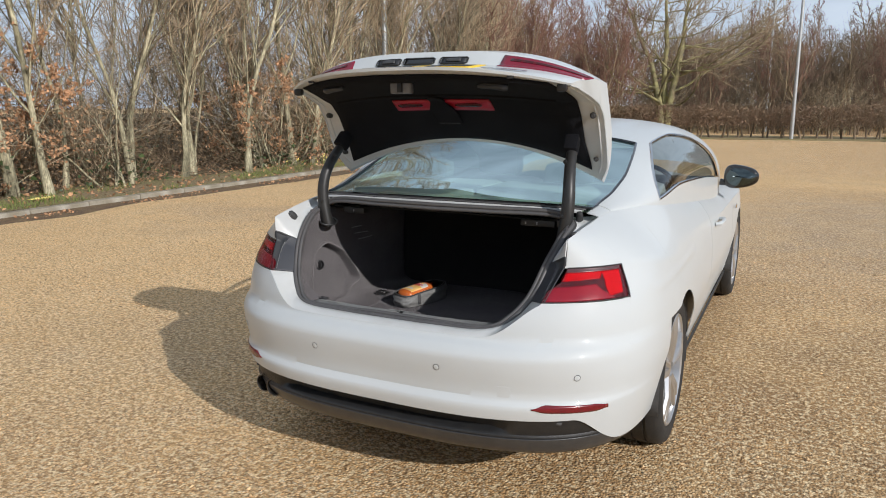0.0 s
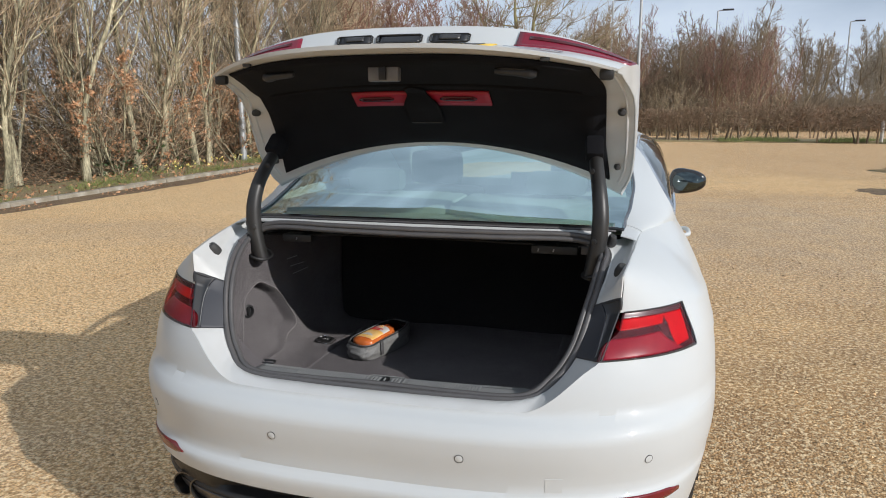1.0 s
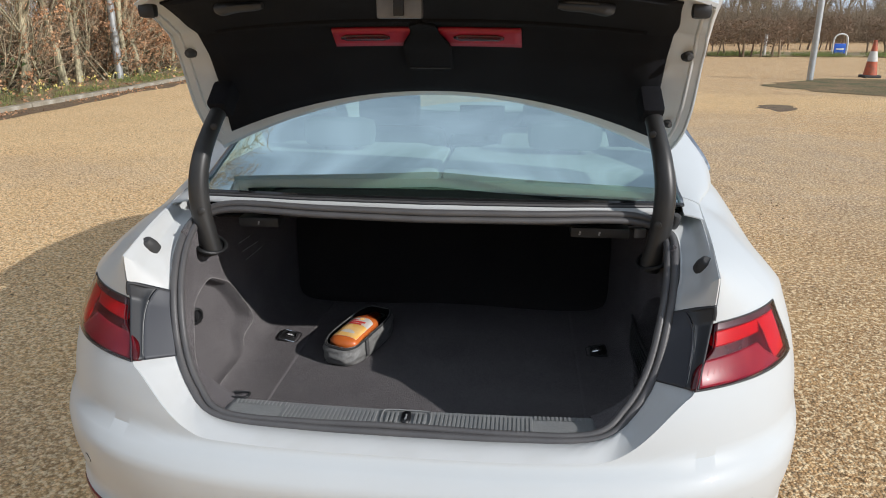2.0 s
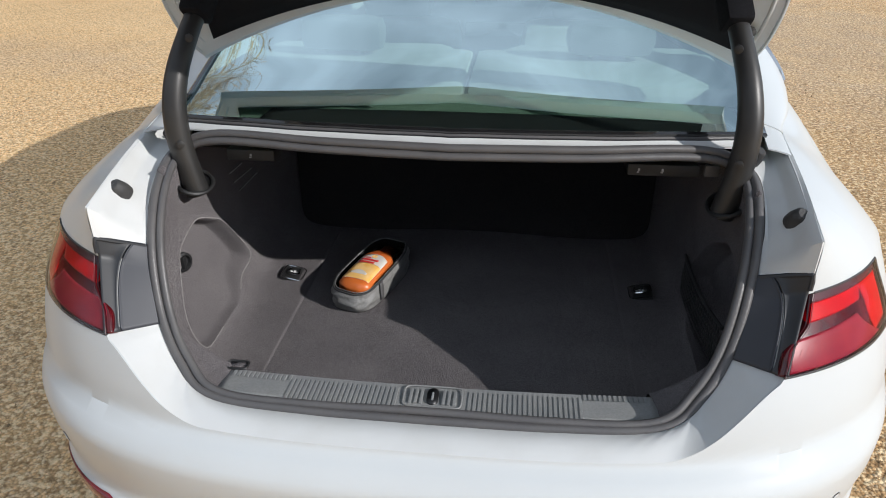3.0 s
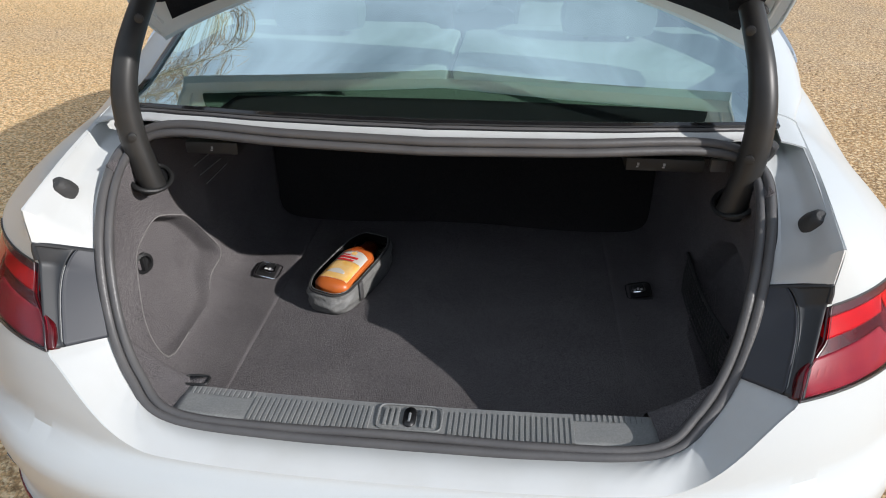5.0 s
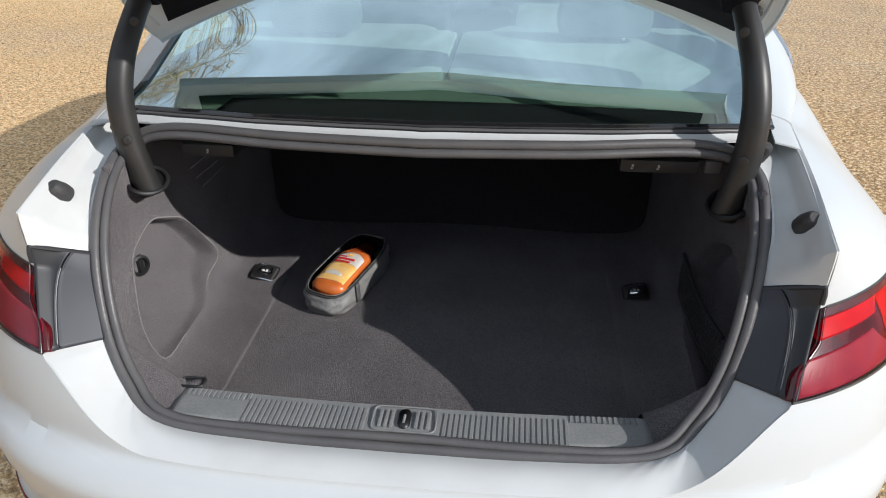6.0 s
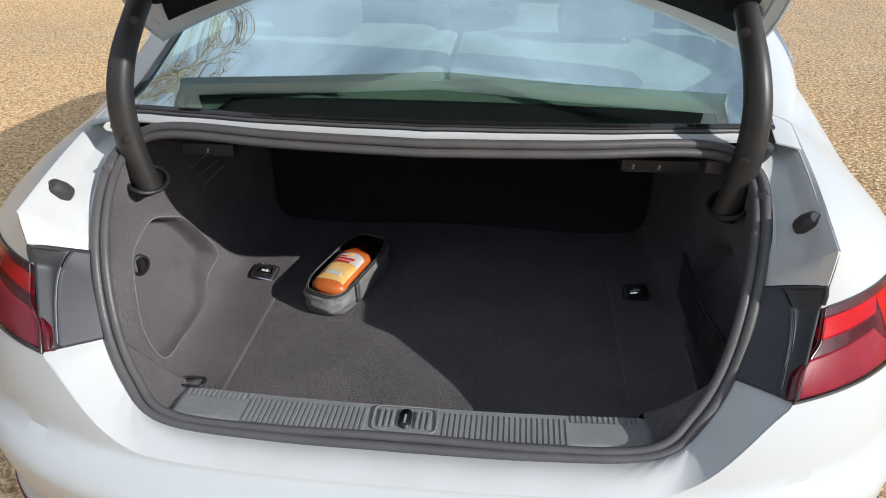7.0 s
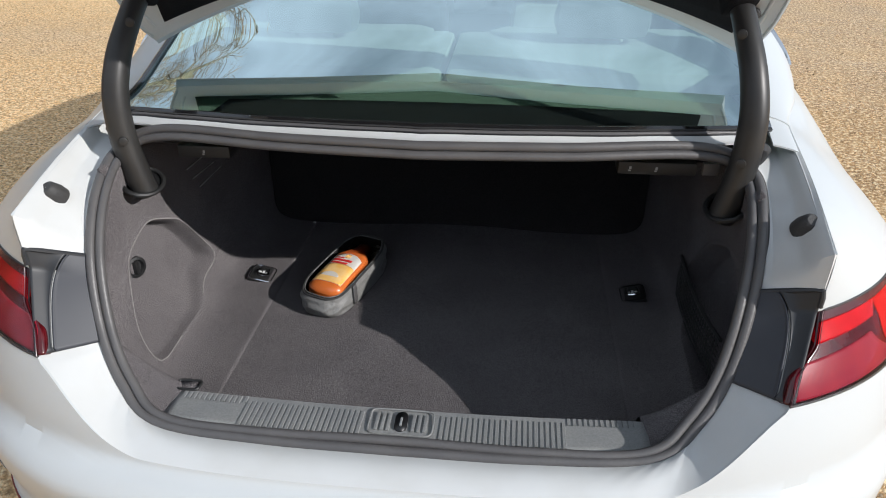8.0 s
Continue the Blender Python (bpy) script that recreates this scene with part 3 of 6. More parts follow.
# reflectors low in the bumper
for s in (-1, 1):
    bm = bmesh.new()
    def reflector(u, v):
        x = .575 + .215 * u
        z = .462 - .012 * u + (v - .5) * .027 * (1 - .55 * ease((u - .85) / .15)) * (1 - .85 * ease((.20 - u) / .20)) - .004 * ease((.2 - u) / .2)
        p = rear(a_of_x(x, z), z, .0022)
        return mirrored(p, s)
    add_grid(bm, reflector, span(0, 1, 21), span(0, 1, 5), s < 0)
    part("reflector", bm, REFLECTOR, rear_bumper, "red reflector strip", thick=.004)

# towing-eye cover
bm = bmesh.new()
def cover(u, v):
    x, z = .462 + .042 * u, .490 + .040 * v
    return rear(a_of_x(x, z), z, .0010)
add_grid(bm, cover, span(0, 1, 6), span(0, 1, 6))
part("tow_cover", bm, WHITE, rear_bumper, thick=.002)

# exhaust tips, a pair on one side only
for x in (-.625, -.556):
    tip = part("exhaust_tip", add_lathe(bmesh.new(), ((.16, .036), (-.045, .038), (-.05, .0375), (-.05, .0335), (-.04, .032), (.14, .030), (.14, .001)), 32, Matrix.Translation((x, .185 if x < -.6 else .165, .318)) @ Matrix.Rotation(radians(90), 4, "Z")), EXHAUST, car, "dark steel exhaust tip")

# quarter panels, doors, front wings, all on one skin
def zl(y):
    return .912 - .052 * ease((y - .42) / .5) - .05 * ease((y - 1.5) / 1.2)


def lamp_shift(y, z):
    """The slanted outer end of the tail lamp shifts the panel's edge."""
    e = .651 - (1 - REAR_Y(z)) * .6921 if z < .804 else .0229 + .0272 * min((z - .804) / .106, 1)
    return y + e * (1 - ease((y - .35) / .30))


def side_panel(bm, s, y0, y1, low, n=40, shoulder=True, top=True):
    """Body side between y0 and y1, from the lower edge to the belt line."""
    ys = span(y0, y1, n)
    for wy in WHEEL_Y:
        ys += [wy + ARCH * math.cos(math.pi * k / 24) for k in range(25) if y0 < wy + ARCH * math.cos(math.pi * k / 24) < y1]
    ys = sorted(set(round(y, 5) for y in ys))

    def lower(y, t):
        z0 = max(low(y), arch_z(y, low(y)))
        z = z0 + (zl(y) - z0) * t
        y = lamp_shift(y, z)
        groove = .010 * math.exp(-((z - .80) / .012) ** 2) if y > .55 else 0        # shoulder crease
        sill = .018 * ease((.36 - z) / .06) if 1.4 < y < 3.42 else 0
        return mirrored(Vector((side_x(y, z) + groove * .35 - sill * .4, y, z)), s)

    def upper(y, t):
        z0 = zl(y)
        y = lamp_shift(y, z0)
        a = Vector((side_x(y, z0), y, z0))
        c = Vector((BELT_X(y), y, BELT_Z(y)))
        b = Vector((a.x - (a.x - c.x) * SHOULDER[0], y, c.z - (c.z - z0) * SHOULDER[1]))
        return mirrored(a * (1 - t) ** 2 + b * 2 * t * (1 - t) + c * t * t, s)
    add_grid(bm, lower, ys, span(0, 1, 19), s < 0)
    if shoulder:
        add_grid(bm, upper, ys, span(0, 1, 12), s < 0)
    return bm


SEAM = .648
LAMP_IN = min((y for y in span(.17, .30, 131)), key=lambda y: abs(side_x(y, .908) - .622))        # inner end of the lamp's upper edge
quarter = {}
for s in (-1, 1):
    bm = bmesh.new()
    side_panel(bm, s, .3474, 2.02, lambda y: SEAM if y < 1.0 else .24, 50)
    # the shoulder over the lamp
    def over_lamp(y, t):
        z0 = .908 + .004 * ease((y - LAMP_IN) / (.345 - LAMP_IN))
        a = Vector((side_x(y, z0), y, z0))
        c = Vector((BELT_X(max(y, .262)), max(y, .262), BELT_Z(max(y, .262))))
        if y < .262:                    # the inner end slants down to the lamp
            c = c.lerp(a, (.262 - y) / (.262 - LAMP_IN))
        b = Vector((a.x - (a.x - c.x) * SHOULDER[0], (a.y + c.y) / 2, c.z - (c.z - z0) * SHOULDER[1]))
        return mirrored(a * (1 - t) ** 2 + b * 2 * t * (1 - t) + c * t * t, s)
    add_grid(bm, over_lamp, span(LAMP_IN, .262, 8)[:-1] + span(.262, .399, 12), span(0, 1, 12), s < 0)
    bk = bmesh.new()
    add_grid(bk, lambda y, z: mirrored(Vector((side_x(lamp_shift(y, z), z) - .010, lamp_shift(y, z), z)), s), span(.325, .46, 12), span(.640, .93, 14), s < 0)
    add_grid(bk, lambda y, z: mirrored(Vector((side_x(y, z) - .0055, y, z)), s), span(.42, .70, 12), span(.625, .67, 4), s < 0)
    part("panel_flange", bk, WHITE, car)
    quarter[s] = part("quarter_panel", bm, WHITE, car, thick=.004, weld=.0005)
    bm = side_panel(bmesh.new(), s, 2.026, 3.22, lambda y: .24, 30)
    door = part("door", bm, WHITE, car, thick=.004, weld=.0005)
    bm = add_rod(bmesh.new(), smooth_path([(s * .895, 2.17, .792), (s * .922, 2.19, .796), (s * .928, 2.28, .798), (s * .922, 2.37, .796), (s * .893, 2.39, .792)], 20), .011, 8)
    part("door_handle", bm, WHITE, door)
    bm = side_panel(bmesh.new(), s, 3.226, 4.30, lambda y: .24, 40)
    wing = part("front_wing", bm, WHITE, car, thick=.004, weld=.0005)
    # fuel flap only on one side; badge on the wing
    bm = bmesh.new()
    add_box(bm, (s * .905 - .004, 3.30, .74), (s * .905 + .004, 3.36, .765), .002)
    part("side_badge", bm, CHROME, wing)
    bm = bmesh.new()
    add_grid(bm, lambda y, t: mirrored(Vector((side_x(y, .24) - .012 + .02 * t, y, .20 + .07 * t)), s), span(1.41, 3.41, 30), span(0, 1, 4), s > 0)
    part("side_skirt", bm, BLACK_PLASTIC, car, thick=.01)
    # wheel wells
    for wy in WHEEL_Y:
        bm = bmesh.new()
        def well(k, t):
            b = math.pi * (k * 1.14 - .07)
            return Vector((s * (.885 - .21 * t), wy + (ARCH + .003) * math.cos(b), WHEEL_Z + (ARCH + .003) * math.sin(b)))
        add_grid(bm, well, span(0, 1, 28), span(0, 1, 3), s < 0)
        part("wheel_well", bm, RUBBER, car, thick=.004)

bm = bmesh.new()
def flap(u, v):
    r = .078
    y, z = .84 + r * u * (1 - .10 * v * v), .925 + r * v * (1 - .10 * u * u)
    z0 = zl(y)
    a = Vector((side_x(y, z0), y, z0))
    c = Vector((BELT_X(y), y, BELT_Z(y)))
    b = Vector((a.x - (a.x - c.x) * SHOULDER[0], y, c.z - (c.z - z0) * SHOULDER[1]))
    lo, hi = 0.0, 1.0
    for _ in range(18):
        t = (lo + hi) / 2
        if z0 * (1 - t) ** 2 + b.z * 2 * t * (1 - t) + c.z * t * t < z:
            lo = t
        else:
            hi = t
    p = a * (1 - t) ** 2 + b * 2 * t * (1 - t) + c * t * t if z > z0 else Vector((side_x(y, z), y, z))
    return p + Vector((.0003, 0, .0002))
add_grid(bm, flap, span(-1, 1, 12), span(-1, 1, 12))
part("fuel_flap", bm, WHITE, quarter[1], thick=.002)

# roof, pillars and glass
def u_in(y):
    """Side edge of roof, rear window and windscreen."""
    if y < 1.40:
        return .46 + .33 * ((1.40 - y) / .75) ** 1.05 if y > .65 else .79
    return .46 if y < 2.72 else .46 + .32 * min((y - 2.72) / .75, 1)


def u_out(y):
    """Upper edge of the side window, or the belt line."""
    if y < 1.04 or y > 2.86:
        return .955
    s = (y - 1.04) / 1.82
    return .955 - .43 * min(s / .24, 1) ** .5 * (1 - max((s - .46) / .54, 0) ** 1.3)


BASE_Y = spline((0, .2, .3, .4, .5, .6, .66, .725, .79), (.498, .506, .515, .526, .544, .562, .576, .588, .600))


def base_y(u):
    return BASE_Y(abs(u))


bm = bmesh.new()
add_grid(bm, lambda y, u: shell(u, y), span(1.40, 2.72, 36), span(-.46, .46, 37), True)
roof = part("roof", bm, WHITE, car, thick=.02)
bm = bmesh.new()
def fin(u, v):
    return .018 * (1 - v) ** .6 * math.sin(math.pi * min(max(u, .02), .98)) ** .7
outline = lambda u, v: (1.45 + .17 * u + .045 * v - .02 * v * v, 1.308 + .012 + .06 * v * (1 - .35 * u))
for sgn in (-1, 1):
    add_grid(bm, lambda u, v: Vector((sgn * fin(u, v), outline(u, v)[0], outline(u, v)[1])), span(0, 1, 12), span(-.15, 1, 6), sgn < 0)
part("aerial_fin", bm, WHITE, roof)

ys_pillar = sorted(set(span(.662, 3.45, 80) + [1.04, 1.045, 1.055, 1.07, 1.09, 1.12, 1.16, 2.86]))
for s in (-1, 1):
    bm = bmesh.new()
    add_grid(bm, lambda y, t: mirrored(shell(u_in(y) + (u_out(y) - u_in(y)) * t, y), s), ys_pillar, span(0, 1, 14), s > 0)
    add_grid(bm, lambda y, t: mirrored(shell(.955 + .045 * t, y), s), ys_pillar, span(0, 1, 3), s > 0)
    part("pillar", bm, WHITE, car, thick=.012, weld=.0005)
    bm = bmesh.new()
    add_grid(bm, lambda y, t: mirrored(shell(u_out(y) + (.955 - u_out(y)) * t, y) + Vector((-.006, 0, -.002)), s), [y for y in ys_pillar if 1.04 <= y <= 2.86], span(0, 1, 12), s > 0)
    part("side_window", bm, SIDE_GLASS, car, "tinted side window")
    bm = bmesh.new()
    loop = [mirrored(shell(u_out(y), y), s) for y in sorted(span(1.041, 2.859, 60) + [1.043, 1.048, 1.055])]
    add_rod(bm, loop, .007, 6)
    add_rod(bm, [mirrored(shell(.955, y), s) for y in span(1.04, 2.86, 30)], .007, 6)
    part("window_trim", bm, CHROME, car, "bright window surround")
    # door mirror
    bm = bmesh.new()
    bmesh.ops.create_uvsphere(bm, u_segments=20, v_segments=14, radius=1)
    for v in bm.verts:
        x, y, z = (math.copysign(abs(q) ** .72, q) for q in v.co)
        v.co = Vector((s * (.955 + .105 * x), 2.92 + (.075 * y if y > 0 else .035 * y), .995 + .072 * z * (1 - .25 * x)))
    mirror = part("door_mirror", bm, GLOSS_BLACK, car, "black door mirror")
    bm = bmesh.new()
    add_rod(bm, [(s * .83, 2.94, .955), (s * .875, 2.93, .95), (s * .91, 2.92, .97)], [.022, .018, .022], 10)
    part("mirror_foot", bm, GLOSS_BLACK, mirror)
    bm = bmesh.new()
    bmesh.ops.create_circle(bm, cap_ends=True, segments=28, radius=1)
    for v in bm.verts:
        x, z, _ = v.co
        v.co = Vector((s * (.955 + .088 * x), 2.884, .995 + .055 * z * (1 - .25 * x)))
    part("mirror_glass", bm, MIRROR, mirror, "mirror glass", thick=.002)

def rear_glass(u, t):
    y0 = base_y(u)
    y = y0 + (1.40 - y0) * t
    return shell(u / .79 * u_in(y), y)
bm = add_grid(bmesh.new(), lambda u, t: rear_glass(u, t) + Vector((0, 0, -.004)), span(-.79, .79, 41), span(.0, 1, 30))
rear_window = part("rear_window", bm, REAR_GLASS, car, "tinted rear window reflecting the sky")
bm = bmesh.new()
for s in (-1, 1):                       # painted corner between the glass, the pillar and the shoulder
    corner = add_grid(bmesh.new(), lambda y, u: mirrored(shell(u, y) - Vector((0, 0, .003)), s), span(.552, .668, 10), span(.79, .99, 12), s > 0)
    part("window_corner", corner, WHITE, car, thick=.003)
rim = [rear_glass(u, 0) for u in span(-.79, .79, 31)] + [rear_glass(.79, t) for t in span(.05, 1, 18)] + [rear_glass(u, 1) for u in span(.76, -.76, 25)] + [rear_glass(-.79, t) for t in span(1, .05, 18)]
add_rod(bm, rim, .006, 6, False)
part("window_seal", bm, GLOSS_BLACK, rear_window)
bm = bmesh.new()
add_grid(bm, lambda u, t: rear_glass(u, .016 * t * (1 - .55 * (abs(u) / .79) ** 8)) + Vector((0, 0, -.001)), span(-.785, .785, 41), span(0, 1, 5))
part("printed_border", bm, FRIT, rear_window, "black printed border of the glass")
bm = add_grid(bmesh.new(), lambda u, t: shell(u / .46 * u_in(2.72 + .78 * t), 2.72 + .78 * t), span(-.46, .46, 25), span(0, 1, 16))
part("windscreen", bm, SIDE_GLASS, car)

# bonnet, nose and underside
def bonnet(u, y):
    return Vector((BELT_X(y) * u, y, BELT_Z(y) + .06 * (1 - abs(u) ** 2.5) * (1 - ease((y - 4.1) / .5)) + .03 * (1 - u * u)))
bm = add_grid(bmesh.new(), bonnet, span(-1, 1, 25), span(3.40, 4.5, 20))
part("bonnet", bm, WHITE, car, thick=.01)
bm = bmesh.new()
def nose(u, t):
    z = .22 + .58 * t
    th = u * math.pi / 2
    y = 4.28 + (NOSE_Y(z) - 4.28) * max(math.cos(th), 0) ** .5
    return Vector((math.copysign(side_x(4.28, z) * abs(math.sin(th)) ** .7, u), y, z))
add_grid(bm, nose, span(-1, 1, 49), span(0, 1, 16), True)
part("front_bumper", bm, WHITE, car, thick=.01)
bm = add_box(bmesh.new(), (-.66, .40, .235), (.66, 4.40, .27), .01)
part("underbody", bm, RUBBER, car)

# wheels
def wheel(x, y, s):
    m = Matrix.Translation((x, y, WHEEL_Z)) @ Matrix.Diagonal((s, 1, 1, 1))
    R = WHEEL_Z + .002
    tyre_profile = ((-.115, .245), (-.122, .27), (-.118, R - .02), (-.10, R - .004), (-.06, R), (-.058, R - .006), (-.05, R - .006), (-.048, R), (-.004, R), (-.002, R - .006),
                    (.006, R - .006), (.008, R), (.05, R), (.052, R - .006), (.06, R - .006), (.062, R), (.10, R - .004), (.118, R - .02), (.124, .28), (.116, .245))
    w = part("wheel", add_lathe(bmesh.new(), tyre_profile, 64, m), TYRE, car, "worn black tyre on a five-spoke silver alloy wheel")
    part("rim", add_lathe(bmesh.new(), ((.112, .246), (.118, .240), (.112, .232), (.06, .222), (-.10, .215), (-.112, .246)), 48, m), ALLOY, w, "silver alloy rim")
    part("brake_disc", add_lathe(bmesh.new(), ((.012, .06), (.012, .165), (-.01, .165), (-.01, .06)), 40, m), STEEL, w)
    for k in range(5):
        b = bmesh.new()
        for off in (-.13, .13):
            a0 = 2 * math.pi * k / 5 + .3
            d0, d1 = Vector((.085, math.cos(a0 + off * .6) * .04, math.sin(a0 + off * .6) * .04)), Vector((.10, math.cos(a0 + off) * .232, math.sin(a0 + off) * .232))
            add_rod(b, [m @ d0, m @ (d0.lerp(d1, .5) + Vector((.012, 0, 0))), m @ d1], [.026, .019, .017], 8)
        part("spoke", b, ALLOY, w)
    part("hub_cap", add_lathe(bmesh.new(), ((.06, .045), (.098, .042), (.102, .034), (.102, .0005)), 28, m), ALLOY, w)
    return w


for s in (-1, 1):
    for wy in WHEEL_Y:
        wheel(s * .766, wy, s)

# ---- boot opening: gutters, seal, lamps, arms ----
for s in (-1, 1):
    CORNER = rear(a_of_x(.622, .908), .908)                     # upper inner corner of the lamp
    EDGE = Vector((BELT_X(.262), .262, BELT_Z(.262)))            # where the shoulder's edge turns down to it
    # white gutter between the seal and the shoulder: a flat floor, then a step up to the edge
    bm = bmesh.new()
    def gutter(k, t):
        q = seal_line(.50 + .23 * k, s)
        if k < .1:
            e = CORNER.lerp(EDGE, .42 + .58 * k / .1)
        else:
            y = .262 + .40 * (k - .1) / .9
            e = Vector((BELT_X(y), y, BELT_Z(y)))
        p = q.lerp(mirrored(e, s), t)
        p.z -= .016 * ease(t / .2) * (1 - ease((t - .62) / .30)) * ease(k / .2 + .25) + .003 + .009 * (1 - ease(t / .14))
        return p
    add_grid(bm, gutter, span(0, .1, 5)[:-1] + span(.1, 1.15, 28), span(0, 1, 17), s < 0)
    gut = part("gutter", bm, WHITE_INNER, car, "white painted gutter beside the boot opening", thick=.004)
    bm = bmesh.new()
    add_rod(bm, [gutter(k, .90) + Vector((0, 0, .003)) for k in span(.08, 1, 26)], .002, 6)
    part("sealant_bead", bm, WHITE_INNER, gut)
    for (x, y, z), r in (((.619, .366, .992), .0165), ((.586, .539, 1.042), .013)):
        bm = add_lathe(bmesh.new(), ((-.012, r * 1.12), (.002, r * 1.12), (.010, r), (.020, r * .85), (.024, r * .55), (.024, .0005)), 20,
                       Matrix.Translation((s * x, y, z)) @ Vector((s * .15, -.55, .75)).to_track_quat("X", "Z").to_matrix().to_4x4())
        part("rubber_buffer", bm, RUBBER, gut)

    # dark plastic cover beside the lamp: a hollow channel along the lamp, then a flat panel to the seal
    def cover_at(u, t):
        lo = rear(a_of_x(.584, .804), .804).lerp(seal_line(.385), t) - Vector((0, 0, .002))
        mid = CORNER.lerp(seal_line(.47), t)
        hi = CORNER.lerp(EDGE, .42).lerp(seal_line(.50), t)
        return lo.lerp(mid, u / .75) if u < .75 else mid.lerp(hi, (u - .75) / .25)
    COVER_OUT = Vector((.35, -.85, .25))
    def ridge_t(u):
        return .30 + .06 * u + .34 * u ** 4
    def channel(u, k):
        p = cover_at(u, ridge_t(u) * k)
        edge = ease(u / .06) * ease((1 - u) / .05)
        return mirrored(p + COVER_OUT * (-.008 * math.sin(math.pi * k) * edge + .005 * k * edge), s)
    def panel(u, k):
        t0 = ridge_t(u)
        p = cover_at(u, t0 + (1 - t0) * k)
        edge = ease(u / .05) * ease((1 - u) / .05)
        return mirrored(p + COVER_OUT * (.005 * edge * (1 - ease(k / .04)) + .001 * ease(k / .05)), s)
    plate_cover = part("lamp_cover", add_grid(bmesh.new(), channel, span(0, 1, 26), span(0, 1, 14), s > 0), POD_PLASTIC, car, "dark grey plastic cover beside the tail lamp", thick=.004)
    part("cover_panel", add_grid(bmesh.new(), panel, span(0, 1, 26), [0, .015, .03, .05] + span(.1, 1, 10), s > 0), PANEL_PLASTIC, plate_cover, "flat blue-grey panel", thick=.004)
    # light grey rod that puts the ridge's highlight into the colour
    part("cover_ridge_highlight", add_rod(bmesh.new(), [channel(u, 1) + Vector((0, -.001, .0005)) for u in span(.05, .80, 22)], .0012, 6), SILL, plate_cover)
    part("cover_lip", add_rod(bmesh.new(), [mirrored(cover_at(u, t) + COVER_OUT * .002, s) for u, t in ((.80, .01), (.90, .012), (.965, .03), (.985, .12), (.985, .4), (.985, .7), (.985, .96))], .0045, 8), POD_PLASTIC, plate_cover)

    # tail lamp on the body corner, with a notched inner edge and a side wall towards the boot
    INNER_X = spline((0, .30, .44, .60, 1), (.576, .586, .602, .622, .632))
    def lamp_at(u, v, out=0.0):
        """u from the inner end to the outer end, v from the lower to the upper edge."""
        z = .805 + (.103 + .004 * u) * v + .003 * u * (1 - v)
        a0, a1 = a_of_x(INNER_X(v), z), a_of_x(side_x(lamp_shift(.345, z), z), z)
        return mirrored(rear(a0 + (a1 - a0) * u, z, out), s)
    def lamp_quad(corners, out, n=16, k=8, bow=0.0):
        """A patch on the lamp between four (u, v) corners: lower inner, lower outer, upper outer, upper inner."""
        c0, c1, c2, c3 = corners
        def at(p, q):
            u = (c0[0] * (1 - p) + c1[0] * p) * (1 - q) + (c3[0] * (1 - p) + c2[0] * p) * q
            v = (c0[1] * (1 - p) + c1[1] * p) * (1 - q) + (c3[1] * (1 - p) + c2[1] * p) * q
            return lamp_at(u, v + bow * math.sin(math.pi * p), out)
        return add_grid(bmesh.new(), at, span(0, 1, n), span(0, 1, k), s < 0)
    def lamp_wall(v, t, shrink=0.0):
        p = lamp_at(0, v, -.0005)
        back = mirrored(Vector((.579 + .049 * v + shrink, abs(p.y) + .034, p.z + .004)), s)
        return p.lerp(back, t)
    lamp = part("tail_lamp", lamp_quad(((0, 0), (1, 0), (1, 1), (0, 1)), -.004, 28, 30), RED_DARK, car, "dark red tail lamp with bright light bars", thick=.02)
    part("lamp_flange", lamp_quad(((.0, .985), (1, .985), (1, 1.16), (.0, 1.14)), -.010, 48, 6), WHITE, car, "white flange behind the lamp", thick=.003)
    part("lamp_rim", lamp_quad(((.0, .85), (.925, .85), (.985, .985), (.0, .99)), -.0022, 40, 6), LAMP_RIM, lamp, "smoked upper rim", thick=.001)
    part("light_bar", lamp_quad(((.0, .60), (.56, .64), (.60, .848), (.0, .845)), -.0026, 20, 10), RED_BRIGHT, lamp, "red light bar", thick=.001)
    part("light_hook", lamp_quad(((.735, .10), (.915, .15), (.925, .848), (.585, .848)), -.0026, 20, 14), RED_BRIGHT, lamp, "bright red light bar", thick=.001)
    part("inner_bar", add_grid(bmesh.new(), lambda v, t: lamp_wall(v, .12 + .70 * t), span(.60, .86, 8), span(0, 1, 5), s > 0), RED_BRIGHT, lamp)
    part("side_wall", add_grid(bmesh.new(), lambda v, t: lamp_wall(v, t, .003), span(0, 1, 24), span(0, 1, 6), s > 0), RED_DARK, lamp, "dark red side wall towards the boot")
    lens = part("indicator_lens", lamp_quad(((.02, .015), (.80, .03), (.52, .49), (.0, .43)), -.0028, 22, 12), PINK_LENS, lamp, "pale clear lens over red ribs", thick=.001)
    for k in range(11):                 # a row of small slanting marks under a fine line
        u = .075 + .044 * k
        part("lens_rib", lamp_quad(((u, .20 + .007 * k), (u + .010, .20 + .007 * k), (u + .017, .31 + .005 * k), (u + .007, .31 + .005 * k)), -.0022, 3, 4), RED_LENS, lens)
    part("lens_line", lamp_quad(((.03, .330), (.60, .380), (.60, .388), (.03, .338)), -.0022, 20, 3), RED_LENS, lens)
    part("lens_edge", lamp_quad(((.790, .02), (.797, .02), (.523, .495), (.517, .488)), -.0022, 3, 14), RED_LENS, lens)
    part("lamp_glass", lamp_quad(((0, 0), (1, 0), (1, 1), (0, 1)), .002, 30, 30), LAMP_GLASS, lamp, "clear outer lens")
    part("glass_edge", add_rod(bmesh.new(), [lamp_at(.0, v, .0015) for v in span(0, 1, 26)], .0007, 6), LAMP_RIM, lamp, "clear edge of the lens")
    bm = bmesh.new()
